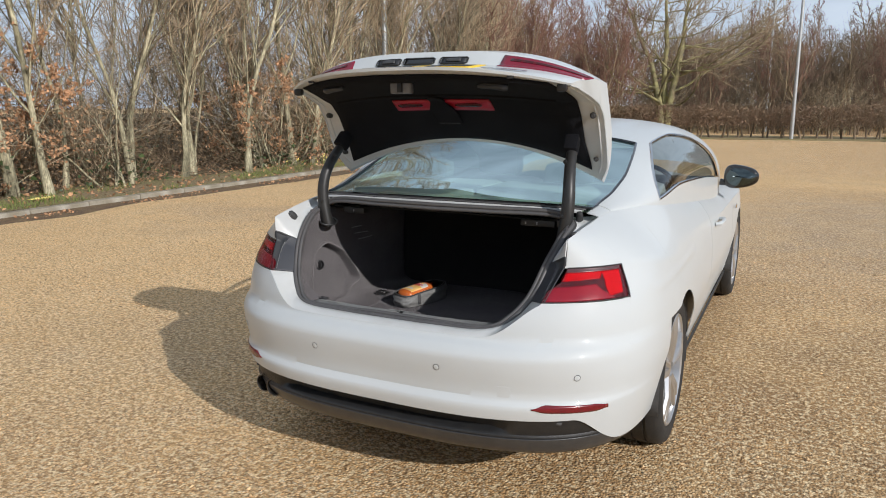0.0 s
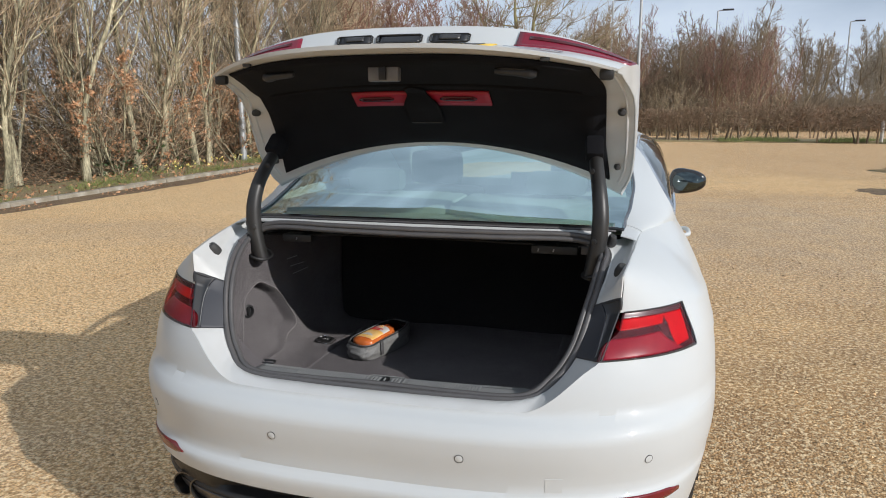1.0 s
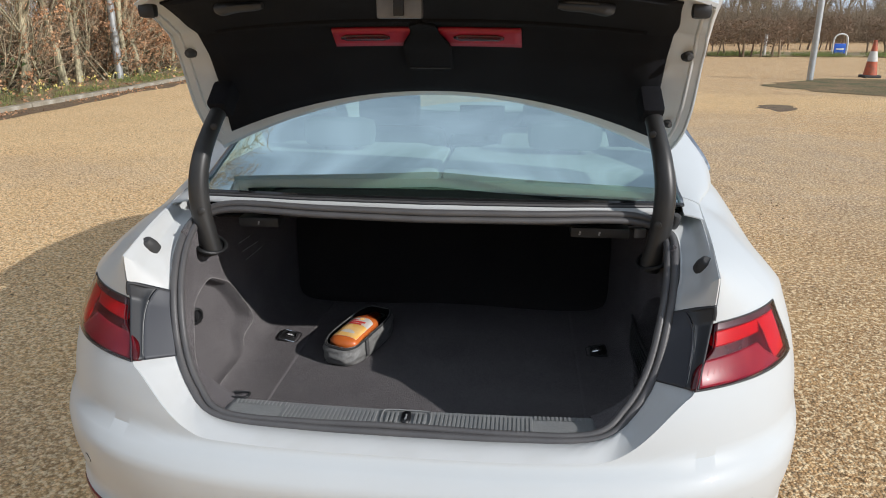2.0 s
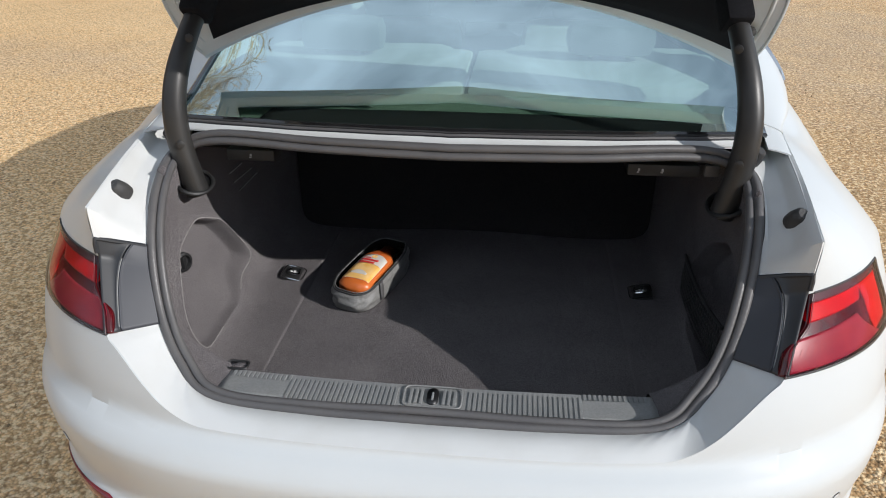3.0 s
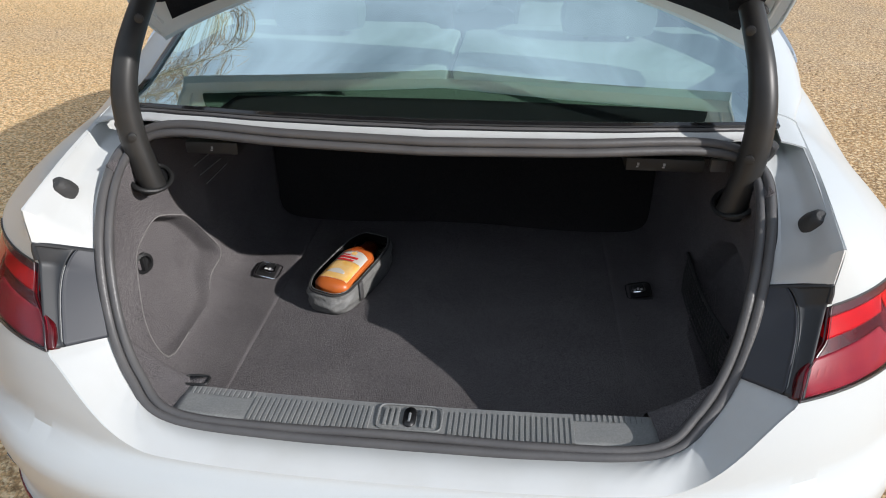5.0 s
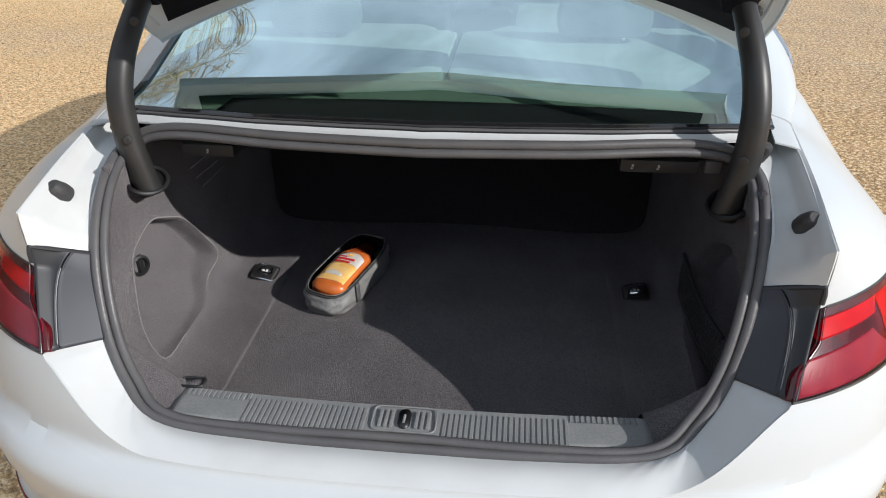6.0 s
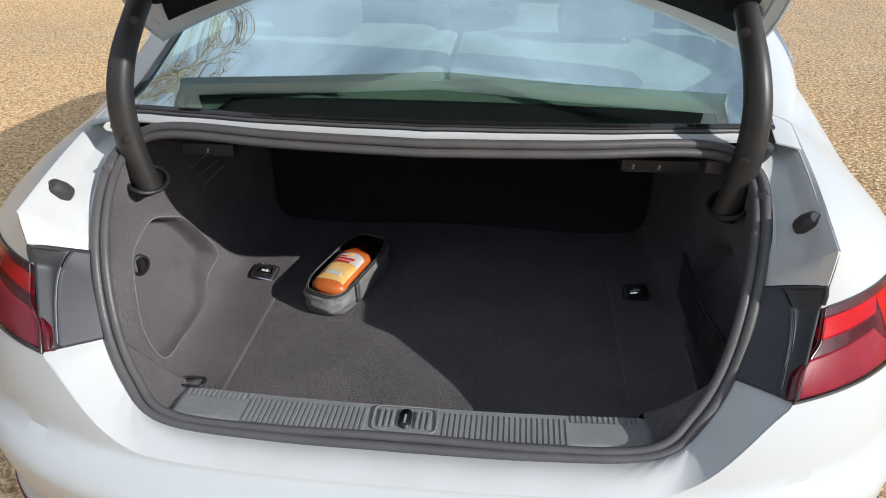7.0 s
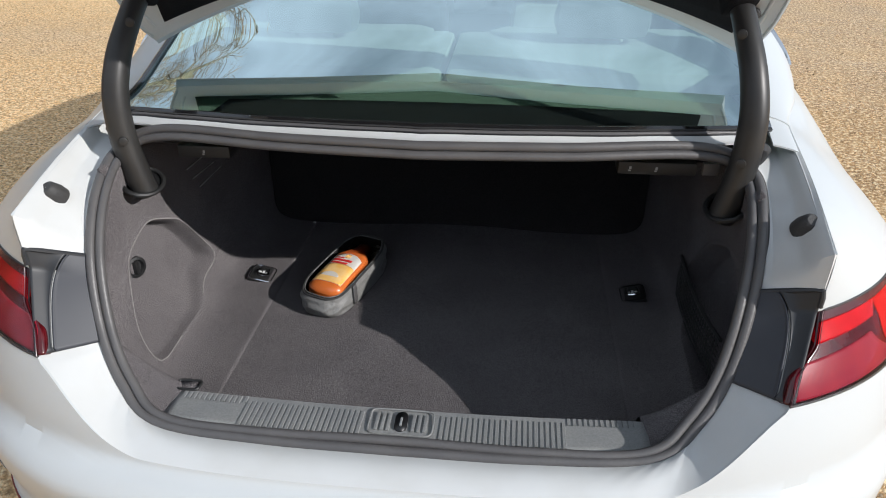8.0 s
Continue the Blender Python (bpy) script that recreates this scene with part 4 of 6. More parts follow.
    add_rod(bm, [lamp_at(u, 0, .0) for u in span(0, 1, 20)] + [lamp_at(1, v, .0) for v in span(0, 1, 8)] + [lamp_at(u, 1, .0) for u in span(1, 0, 20)], .0022, 6)
    part("lamp_gasket", bm, RUBBER, lamp)

    # hinge arm, a bent tube with a socket in the trim
    pts = [(.532, .50, .935), (.541, .497, .985), (.551, .497, 1.05), (.553, .505, 1.12), (.546, .53, 1.185), (.535, .575, 1.243), (.528, .62, 1.285), (.525, .655, 1.325)]
    arm = part("hinge_arm", add_rod(bmesh.new(), [mirrored(Vector(p), s) for p in smooth_path(pts, 34)], [.0245 - .0045 * ease((k - 8) / 22) for k in range(34)], 14), ARM, car, "dark grey bent hinge arm")
    for p in (pts[2], pts[5]):
        bm = add_lathe(bmesh.new(), ((0, .008), (.006, .008), (.007, .005), (.007, .0005)), 12, Matrix.Translation((s * (p[0] - .012), p[1] - .021, p[2])) @ Vector((-s * .4, -.9, .1)).to_track_quat("X", "Z").to_matrix().to_4x4())
        part("bolt", bm, ARM, arm)

    # black bracket that joins the arm to the lid
    way = (Vector(pts[-1]) - Vector(pts[-3])).normalized()
    BR = Matrix.Translation(mirrored(Vector(pts[-2]) + Vector((-.004, -.006, .004)), s)) @ mirrored(way, s).to_track_quat("Z", "Y").to_matrix().to_4x4()
    part("arm_bracket", add_box(bmesh.new(), (-.026, -.027, -.020), (.026, .027, .055), .010, BR), LINER, arm, "black bracket under the lid")

# seal: two rounded lips and a foot
def seal_loop(off_in, lift):
    pts = []
    for side, ks in ((1, range(0, 121)), (-1, range(119, 0, -1))):
        for k in ks:
            p = seal_line(k / 120, side)
            c = Vector((p.x * ease((k / 120 - .70) / .12), .34, .86))       # towards the opening
            pts.append(p + (c - p).normalized() * off_in + Vector((0, -.72, .69)) * lift)
    return pts


def closed_rod(bm, pts, r, sides=8):
    pts = pts + [pts[0], pts[1]]
    return add_rod(bm, pts, r, sides, False)


boot_seal = part("boot_seal", closed_rod(bmesh.new(), seal_loop(.004, .003), .0085, 10), SEAL_RUBBER, car, "black rubber seal round the boot opening")
part("seal_lip", closed_rod(bmesh.new(), seal_loop(.0195, .001), .0080, 10), SEAL_RUBBER, boot_seal)
part("seal_foot", closed_rod(bmesh.new(), seal_loop(-.003, -.006), .0075, 8), RUBBER, boot_seal)

# cowl between the seal and the rear window
bm = bmesh.new()
def cowl(u, y, z):
    return rear_glass(.785 * u, 0) + Vector((0, y, z - .004))
add_grid(bm, lambda u, t: cowl(u, -.034 + .025 * t, -.0115 + .0075 * t - .002 * math.sin(math.pi * t)), span(-.93, .93, 61), span(0, 1, 7))
part("window_cowl", bm, WHITE_INNER, car, "painted channel below the rear window", thick=.003)
bm = add_grid(bmesh.new(), lambda u, t: cowl(u, -.0085 + .0105 * t, -.0030 + .0055 * t + .002 * math.sin(math.pi * t)), span(-.96, .96, 61), span(0, 1, 6))
part("window_base_trim", bm, SEAL_RUBBER, car, "grey rubber trim at the foot of the rear window", thick=.004)
bm = add_rod(bmesh.new(), [cowl(u, -.0092, -.0052) for u in span(-.93, .93, 61)], .0022, 6)
part("trim_gap", bm, INK, car)

# ---- boot lining ----
FLOOR_Z = .553
boot = car
bm = bmesh.new()
add_grid(bm, lambda x, y: Vector((x, y, FLOOR_Z + .0003 * noise.noise(Vector((x * 6, y * 6, 0))))), span(-.402, .402, 46), span(.24, 1.16, 44))
part("boot_floor", bm, CARPET, car, "dark grey carpeted boot floor")
bm = bmesh.new()
add_grid(bm, lambda x, y: Vector((x, y, FLOOR_Z - .0012)), span(-.56, .56, 20), span(.20, 1.16, 20))
part("floor_edge", bm, CARPET, car, thick=.01)

LINE_Z = spline((.19, .245, .315, .41, .52, .62, 1.16), (.722, .792, .895, .975, 1.008, 1.004, 1.004))
BASE_X = spline((.19, .30, .45, .60, .85, 1.16), (.415, .44, .485, .500, .502, .47))
LINE_X = spline((.19, .245, .315, .41, .52, .70, 1.16), (.452, .503, .536, .556, .556, .552, .52))


POCKET = ((.450, .365), (.545, .400), (.765, .290), (.785, .262), (.650, .140), (.415, .140), (.428, .265))     # its corners: y, and length up the lining


def pocket_d(y, h):
    """Below 1 inside the rounded outline of the side pocket."""
    far = 0.0
    for (ya, za), (yb, zb) in zip(POCKET, POCKET[1:] + POCKET[:1]):
        ey, ez = yb - ya, zb - za
        n = math.hypot(ey, ez)
        far += math.exp(90 * ((y - ya) * -ez + (h - za) * ey) / n)
    return 1.0 + math.log(far) / 90 / .07


def wall_base(y, t):
    """x, z of the side lining and the length up it: a hollow from the floor panel, then the upright wall."""
    zt = LINE_Z(y)
    back = ease((y - .66) / .12)                    # a tighter hollow behind the pocket
    xm = min(LINE_X(y) + .030, .578 - .018 * back - .03 * ease((y - .9) / .3))
    rise = min(.15 - .07 * back, (zt - FLOOR_Z) * .8)
    if t < .35:
        q = t / .35
        c = ((1 - q) ** 3, 3 * q * (1 - q) ** 2, 3 * q * q * (1 - q), q ** 3)
        x = c[0] * .403 + c[1] * min(BASE_X(y) + .015 + .03 * back, xm) + c[2] * xm + c[3] * xm
        return x, FLOOR_Z + .0006 + c[2] * rise * .10 + c[3] * rise, .25 * q
    q = (t - .35) / .65
    return xm + (LINE_X(y) - xm) * ease((q - .35) / .65), FLOOR_Z + .0006 + rise + (zt - FLOOR_Z - rise) * q, .25 + (zt - FLOOR_Z - rise) * q


def wall_profile(s, y, t):
    """Side lining with its pocket, sunk square to the surface."""
    x, z, h = wall_base(y, t)
    x1, z1, _ = wall_base(y, min(t + .01, 1))
    x0, z0, _ = wall_base(y, max(t - .01, 0))
    n = math.hypot(x1 - x0, z1 - z0)
    d = pocket_d(y, h)
    sink = (.040 if s < 0 else .05) * (1 - ease((d - .78) / .22)) * (1 if s > 0 else .12 + .88 * ease((h - .13) / .10)) - .0035 * math.exp(-((d - 1.06) / .06) ** 2)
    return Vector((s * (x + sink * (z1 - z0) / n), y, z - sink * (x1 - x0) / n))


def wall_at(s, y, z):
    """The point of the side lining at a height."""
    lo, hi = 0.0, 1.0
    for _ in range(22):
        m = (lo + hi) / 2
        if wall_profile(s, y, m).z < z:
            lo = m
        else:
            hi = m
    return wall_profile(s, y, lo)


for s in (-1, 1):
    bm = bmesh.new()
    add_grid(bm, lambda y, t: wall_profile(s, y, t), span(.19, .40, 20)[:-1] + span(.40, .82, 110) + span(.83, 1.16, 24), span(0, 1, 100), s > 0)
    lining = part("side_lining", bm, CARPET, car, "dark grey moulded carpet side lining", thick=.006)
    # moulded lip and dark hole where the hinge arm enters
    hole = [Vector((s * (.541 + .034 * math.cos(a)), .511 + .046 * math.sin(a), .955 + .10 * .046 * math.sin(a) + .012 * math.cos(a))) for a in span(0, 2 * math.pi, 37)[:-1]]
    lip = part("arm_collar", closed_rod(bmesh.new(), hole, .0046, 8), BLACK_PLASTIC, lining)
    bm = bmesh.new()
    bm.faces.new([bm.verts.new(p - Vector((0, 0, .004))) for p in hole])
    part("collar_hole", bm, INK, lip)
    # top of the lining under the gutter
    bm = bmesh.new()
    add_grid(bm, lambda y, t: wall_profile(s, y, 1).lerp(Vector((s * (.575 if y < .6 else .50), y, 1.012)), t), span(.43, 1.16, 24), span(0, 1, 4), s < 0)
    part("lining_top", bm, CARPET, lining, thick=.004)
    # lashing eye: black dish in a bright frame, folded ring, lying on the hollow of the lining
    ex, ey = .464 if s < 0 else .468, .832
    near = min((wall_profile(s, ey, t) for t in span(0, .35, 120)), key=lambda p: abs(abs(p.x) - ex))
    EYE = Matrix.Translation(near + Vector((0, 0, .001))) @ Matrix.Rotation(radians(-13 * s), 4, "Y")
    bm = add_box(bmesh.new(), (-.030, -.034, -.006), (.030, .034, .003), .003, EYE)
    eye_plate = part("lashing_eye", bm, BLACK_PLASTIC, car, "bright lashing eye in a black dish")
    frame_pts = [EYE @ Vector((math.copysign(abs(math.cos(a)) ** .35, math.cos(a)) * .029, math.copysign(abs(math.sin(a)) ** .35, math.sin(a)) * .033, .004)) for a in span(0, 2 * math.pi, 33)[:-1]]
    part("eye_frame", closed_rod(bmesh.new(), frame_pts, .0018, 6), CHROME, eye_plate, "bright frame")
    bm = add_rod(bmesh.new(), [EYE @ p for p in smooth_path([(-.012, .018, .005), (-.014, -.008, .008), (0, -.014, .009), (.014, -.008, .008), (.012, .018, .005)], 22)], .0036, 8)
    part("ring", bm, CHROME, eye_plate)
    for k in (-1, 0, 1):
        part("eye_mark", add_box(bmesh.new(), (k * .008 - .0028, .002, .0025), (k * .008 + .0028, .013 - abs(k) * .004, .0038), .0004, EYE), PALE_MARK, eye_plate, "pale print in the dish")
    # release levers under the shelf
    x0, x1 = (.374, .478) if s < 0 else (.350, .489)
    bm = add_box(bmesh.new(), (min(s * x0, s * x1), .545, .993), (max(s * x0, s * x1), .60, 1.018), .005)
    lever = part("release_panel", bm, BLACK_PLASTIC, car, "black seat release lever panel")
    for x in ((.372, .418) if s > 0 else (-.425,)):
        bm = add_box(bmesh.new(), (x - .002, .5440, 1.004), (x + .002, .5455, 1.0095), .0005)
        add_box(bm, (x - .0035, .5440, 1.0005), (x + .001, .5455, 1.0030), .0005)
        part("lever_mark", bm, MARK, lever, "small grey seat symbol")
# flat eye let into the carpet at one end of the sill
hook_pts = [Vector((-.388 + math.copysign(abs(math.cos(a)) ** .4, math.cos(a)) * .021, .252 + math.copysign(abs(math.sin(a)) ** .4, math.sin(a)) * .012, .6860)) for a in span(0, 2 * math.pi, 33)[:-1]]
hook = part("sill_eye", closed_rod(bmesh.new(), hook_pts, .0026, 6), BLACK_PLASTIC, car, "black flat eye behind the sill")
bm = bmesh.new()
bm.faces.new([bm.verts.new(p - Vector((0, 0, .001))) for p in hook_pts])
part("eye_dish", bm, CARPET, hook, thick=.003)
bm = add_box(bmesh.new(), (.499, .546, .996), (.527, .556, 1.019), .002)
part("hook_tape_patch", bm, SEAL_RUBBER, car, "grey hook-tape patch")
# pale grey rods stand in for the light on three vent slits
for y0, z0, y1, z1 in ((.71, .895, .79, .892), (.732, .864, .848, .856), (.761, .830, .885, .828)):
    x = min(wall_at(-1, y, z0).x * -1 for y in (y0, y1))
    part("lit_vent_slot", add_rod(bmesh.new(), [(-x + .002, y0, z0), (-x + .002, y1, z1)], .0013, 6), MARK, car)

# pressed lip of the pocket, in paler carpet that carries its highlight
edge_line = []
for a in span(-.95, math.pi + 1.05, 60):
    lo, hi = .03, .40
    for _ in range(18):
        r = (lo + hi) / 2
        if pocket_d(.59 + r * math.cos(a), .265 + r * math.sin(a)) < 1.04:
            lo = r
        else:
            hi = r
    y, h = .59 + lo * math.cos(a), .265 + lo * math.sin(a)
    lo, hi = 0.0, 1.0
    for _ in range(20):
        t = (lo + hi) / 2
        if wall_base(y, t)[2] < h:
            lo = t
        else:
            hi = t
    edge_line.append(wall_profile(-1, y, lo) + Vector((.0002, 0, 0)))
part("pocket_edge", add_rod(bmesh.new(), edge_line, .0013, 6), CARPET_EDGE, car, "pressed edge of the side pocket, its lip highlight in the colour")
POCKET_BACK = wall_at(-1, .535, .745).x
# carpet corners between the sill plate and the seal
for s in (-1, 1):
    bm = bmesh.new()
    def corner(u, v):
        w = min(max(v, 0), 1)
        a = Vector((.393, .250, .681)).lerp(Vector((.390, .150, .681)), w)
        e = seal_line(.375 - .14 * w) + Vector((-.010, .012, -.004))
        p = a.lerp(e, u)
        p.z -= .008 * math.sin(math.pi * u)
        if v < 0:
            p += Vector((0, .10 * -v, -.14 * ease(-v) - .05 * u * ease(-v)))
        return mirrored(p, s)
    add_grid(bm, corner, span(0, 1, 16), span(-1, 1, 25), s < 0)
    part("corner_carpet", bm, CARPET, car)

# knob on the pocket and net on the other side
bm = add_lathe(bmesh.new(), ((-.01, .023), (.003, .023), (.005, .017), (-.002, .014), (-.002, .0005)), 24, Matrix.Translation((POCKET_BACK + .003, .535, .745)) @ Vector((1, -.45, .1)).to_track_quat("X", "Z").to_matrix().to_4x4())
knob = part("pocket_fastener", bm, BLACK_PLASTIC, car)
bm = add_box(bmesh.new(), (POCKET_BACK - .006, .529, .730), (POCKET_BACK + .008, .541, .760), .002)
part("fastener_grip", bm, BLACK_PLASTIC, knob)
bm = bmesh.new()
for k in range(8):
    z = .603 + .013 * k
    add_rod(bm, smooth_path([(.566, .465, z), (.556, .56, z - .006), (.552, .66, z - .006), (.552, .775, z)], 14), .0016, 5)
for k in range(22):
    y = .468 + .0142 * k
    add_rod(bm, [(.562 - .010 * (k / 22), y, .600), (.560 - .010 * (k / 22), y + .006, .650), (.562 - .010 * (k / 22), y, .697)], .0016, 5)
add_rod(bm, smooth_path([(.566, .46, .699), (.556, .56, .692), (.552, .66, .692), (.552, .78, .699)], 14), .004, 6)
part("luggage_net", bm, RUBBER, car, "black elastic luggage net")

# back of the seats, its carpet darkened to stand in for shade; shelf underside
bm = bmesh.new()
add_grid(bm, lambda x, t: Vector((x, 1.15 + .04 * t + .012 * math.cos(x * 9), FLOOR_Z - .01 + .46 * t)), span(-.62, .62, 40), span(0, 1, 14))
part("seat_back_lining", bm, SHADE_AND_BLACK_CARPET, car, "carpet on the rear seat backs, darkened for the shade there", thick=.01)
bm = bmesh.new()
add_grid(bm, lambda x, t: Vector((x, .545 + .05 * (abs(x) / .6) ** 2 + .62 * t, 1.028 - .006 * t - .02 * (abs(x) / .6) ** 2)), span(-.60, .60, 30), span(0, 1, 8))
part("shelf_underside", bm, SHADE_AND_BLACK_CARPET, car, thick=.006)
bm = bmesh.new()
add_grid(bm, lambda x, t: Vector((x, .14 + 1.04 * t, .40)), span(-.66, .66, 4), span(0, 1, 4))
part("boot_well", bm, RUBBER, car, thick=.01)

# sill plate: ribbed, with the latch recess
bm = bmesh.new()
def sill(x, t):
    y = .155 + .088 * t + .012 * (abs(x) / .4) ** 2
    z = .686 - .004 * t - .115 * ease((t - .86) / .14)
    return Vector((x, y, z))
add_grid(bm, sill, span(-.400, .400, 60), [0, .15, .4, .7, .86, .90, .94, .97, 1])
sill_plate = part("sill_plate", bm, SILL, car, "grey ribbed plastic loading sill", thick=.006)
x = -.275
ribs = []
while x < .39:
    if abs(x) > .060:
        ribs.append(x)
    x += .0090
for x in ribs:
    long_rib = abs(x) < .27
    t0, t1 = (.04, .89) if long_rib else (.66, .89)
    bm = bmesh.new()
    def rib_at(k, t):
        p = sill(x, t0 + (t1 - t0) * t)
        return p + Vector(((-.0034, -.0025, .0025, .0034)[k], 0, (-.001, .0020, .0020, -.001)[k]))
    add_grid(bm, rib_at, (0, 1, 2, 3), span(0, 1, 6))
    part("rib", bm, SILL, sill_plate)
x = -.385
while x < -.28:
    bm = bmesh.new()
    add_grid(bm, lambda k, t: sill(x, .62 + .26 * t) + Vector(((-.0034, -.0025, .0025, .0034)[k], 0, (-.001, .0020, .0020, -.001)[k])), (0, 1, 2, 3), span(0, 1, 5))
    part("rib", bm, SILL, sill_plate)
    x += .0090
bm = bmesh.new()
ring = [(math.copysign(abs(math.cos(a)) ** .28, math.cos(a)) * .053, math.copysign(abs(math.sin(a)) ** .28, math.sin(a)) * .029) for a in span(0, 2 * math.pi, 41)[:-1]]
closed_rod(bm, [Vector((px, .196 + py, .687)) for px, py in ring], .0015, 6)
latch = part("latch_surround", bm, SILL, sill_plate)
bm = bmesh.new()
slot = [(math.cos(a) * .0105, math.sin(a) * .013 + (.009 if math.sin(a) > 0 else -.009)) for a in span(0, 2 * math.pi, 25)[:-1]]
top = [bm.verts.new((px, .197 + py, .6885)) for px, py in slot]
bm.faces.new(top)
part("latch_slot", bm, INK, latch, "black latch slot", thick=.01)
bm = add_rod(bmesh.new(), [(0, .203, .6895), (0, .185, .6895)], .0022, 8)
part("striker", bm, STEEL, latch)
for x in (-.040, -.030, -.0205, .0205, .030, .040):
    part("rib", add_box(bmesh.new(), (x - .0028, .176, .684), (x + .0028, .216, .6880), .0006), SILL, latch)

# ---- boot lid, raised ----


def lid_mix(f, mid, side, p=2.4):
    w = abs(f) ** p
    return Vector((0, mid[0] + (side[0] - mid[0]) * w, mid[1] + (side[1] - mid[1]) * w))


LID_W = spline((0, .04, .10, .20, .38, .60, .80, 1), (.606, .626, .640, .645, .643, .628, .606, .590))


def lid_outer(f, s):
    """Outer skin: s = 0 hinge edge, 1 crest, 2 foot of the recess, 3 lower edge of the plate face."""
    pts = (lid_mix(f, (.805, 1.300), (.800, 1.146), 2.0), lid_mix(f, (.735, 1.50), (.740, 1.355)), lid_mix(f, (.630, 1.664), (.640, 1.528), 3.0),
           lid_mix(f, (.435, 1.650), (.52, 1.540), 3.0), lid_mix(f, (.395, 1.597), (.46, 1.534), 3.2), lid_mix(f, (.28, 1.583), (.42, 1.533), 3.2), lid_mix(f, (.170, 1.583), (.372, 1.522), 2.6))
    q = s * (len(pts) - 1)
    k = min(int(q), len(pts) - 2)
    p = pts[k].lerp(pts[k + 1], q - k)
    w = LID_W(s)
    return Vector((f * w, p.y, p.z))


def lid_inner(f, s, out=0.0):
    """Inner face from the hinge edge (0) to the lower edge (1)."""
    pts = (lid_mix(f, (.790, 1.306), (.783, 1.156), 2.0), lid_mix(f, (.715, 1.365), (.708, 1.275)), lid_mix(f, (.630, 1.437), (.650, 1.40)), lid_mix(f, (.555, 1.488), (.60, 1.455)),
           lid_mix(f, (.40, 1.520), (.52, 1.485)), lid_mix(f, (.25, 1.545), (.42, 1.512)), lid_mix(f, (.172, 1.572), (.374, 1.516), 2.6))
    q = s * (len(pts) - 1)
    k = min(int(q), len(pts) - 2)
    p = pts[k].lerp(pts[k + 1], q - k)
    w = LID_W(s) - .004
    return Vector((f * w, p.y - out, p.z - out * .5))


ff = span(-1, 1, 61)
bm = add_grid(bmesh.new(), lid_outer, ff, span(0, 1, 49), True)
for sgn in (-1, 1):                                 # sides
    add_grid(bm, lambda s, t: lid_outer(sgn, s).lerp(lid_inner(sgn, s), t), span(0, 1, 49), span(0, 1, 4), sgn < 0)
for e in (0, 1):                                    # folded edges
    add_grid(bm, lambda f, t: lid_outer(f, e).lerp(lid_inner(f, e), t), ff, span(0, 1, 3), e == 0)
lid = part("boot_lid", bm, WHITE, car, "white boot lid standing open", weld=.0005)
bm = add_grid(bmesh.new(), lid_inner, ff, span(0, 1, 37))
part("inner_panel", bm, WHITE_INNER, lid, "cream-white inner panel", weld=.0005)

# black felt liner
def liner(a, b, out=.007):
    s = .032 + (.925 - .032) * b - .03 * abs(a) ** 6 * b
    f = a * (.553 - .033 * ease((b - .6) / .4) + .012 * ease((.2 - b) / .2)) / (LID_W(s) - .004)
    p = lid_inner(f, s, out + .012 * ease((1 - abs(a)) / .08) * ease(b / .06) * ease((1 - b) / .05))
    return p
bm = add_grid(bmesh.new(), liner, [math.copysign(abs(v) ** .75, v) for v in span(-1, 1, 71)], [0, .015, .03, .05] + span(.08, .92, 40) + [.95, .97, .985, 1])
part("felt_liner", bm, LINER, lid, "black felt liner of the lid", thick=.004)

def on_liner(x, b, out=.021):
    return lid_inner(x / .61, b, out)
def liner_patch(x0, x1, b0, b1, out, n=14, k=6, round_=0.0):
    bm = bmesh.new()
    def at(u, v):
        du = 1 - round_ * (2 * v - 1) ** 4
        return on_liner((x0 + x1) / 2 + (x1 - x0) / 2 * (2 * u - 1) * du, b0 + (b1 - b0) * v, out)
    return add_grid(bm, at, span(0, 1, n), span(0, 1, k))
# warning triangle strip in red, its holder, two slots
strip = part("warning_triangle", liner_patch(-.207, .207, .365, .49, .026, 24, 5), RED_MATT, lid, "red warning triangle case", thick=.008)
for x in (-.135, .115):
    part("slot", liner_patch(x - .055, x + .055, .41, .45, .029, 10, 4, .25), RED_DARK, strip, thick=.002)
def strap_at(u, v):
    half = .053 - .024 * ease((v - .42) / .38) * (1 if v < .9 else 1 + 1.2 * (v - .9) / .1)
    return on_liner(half * (2 * u - 1) * math.sqrt(1 - .35 * ease((.05 - v) / .05)), .225 + .345 * v, .034 + .006 * math.sin(math.pi * v))
holder = part("triangle_strap", add_grid(bmesh.new(), strap_at, span(0, 1, 12), span(0, 1, 22)), LINER, lid, "black fabric-covered holder", thick=.006)
part("holder_seam", add_rod(bmesh.new(), [strap_at(u, .07) + Vector((0, -.003, -.002)) for u in span(.06, .94, 10)], .0016, 6), POD_PLASTIC, holder)
# fold across the liner above the triangle
part("liner_fold", add_rod(bmesh.new(), [on_liner(x, .575 - .05 * (abs(x) / .5) ** 2, .0185) for x in span(-.47, .47, 40)], .0075, 8), LINER, lid)
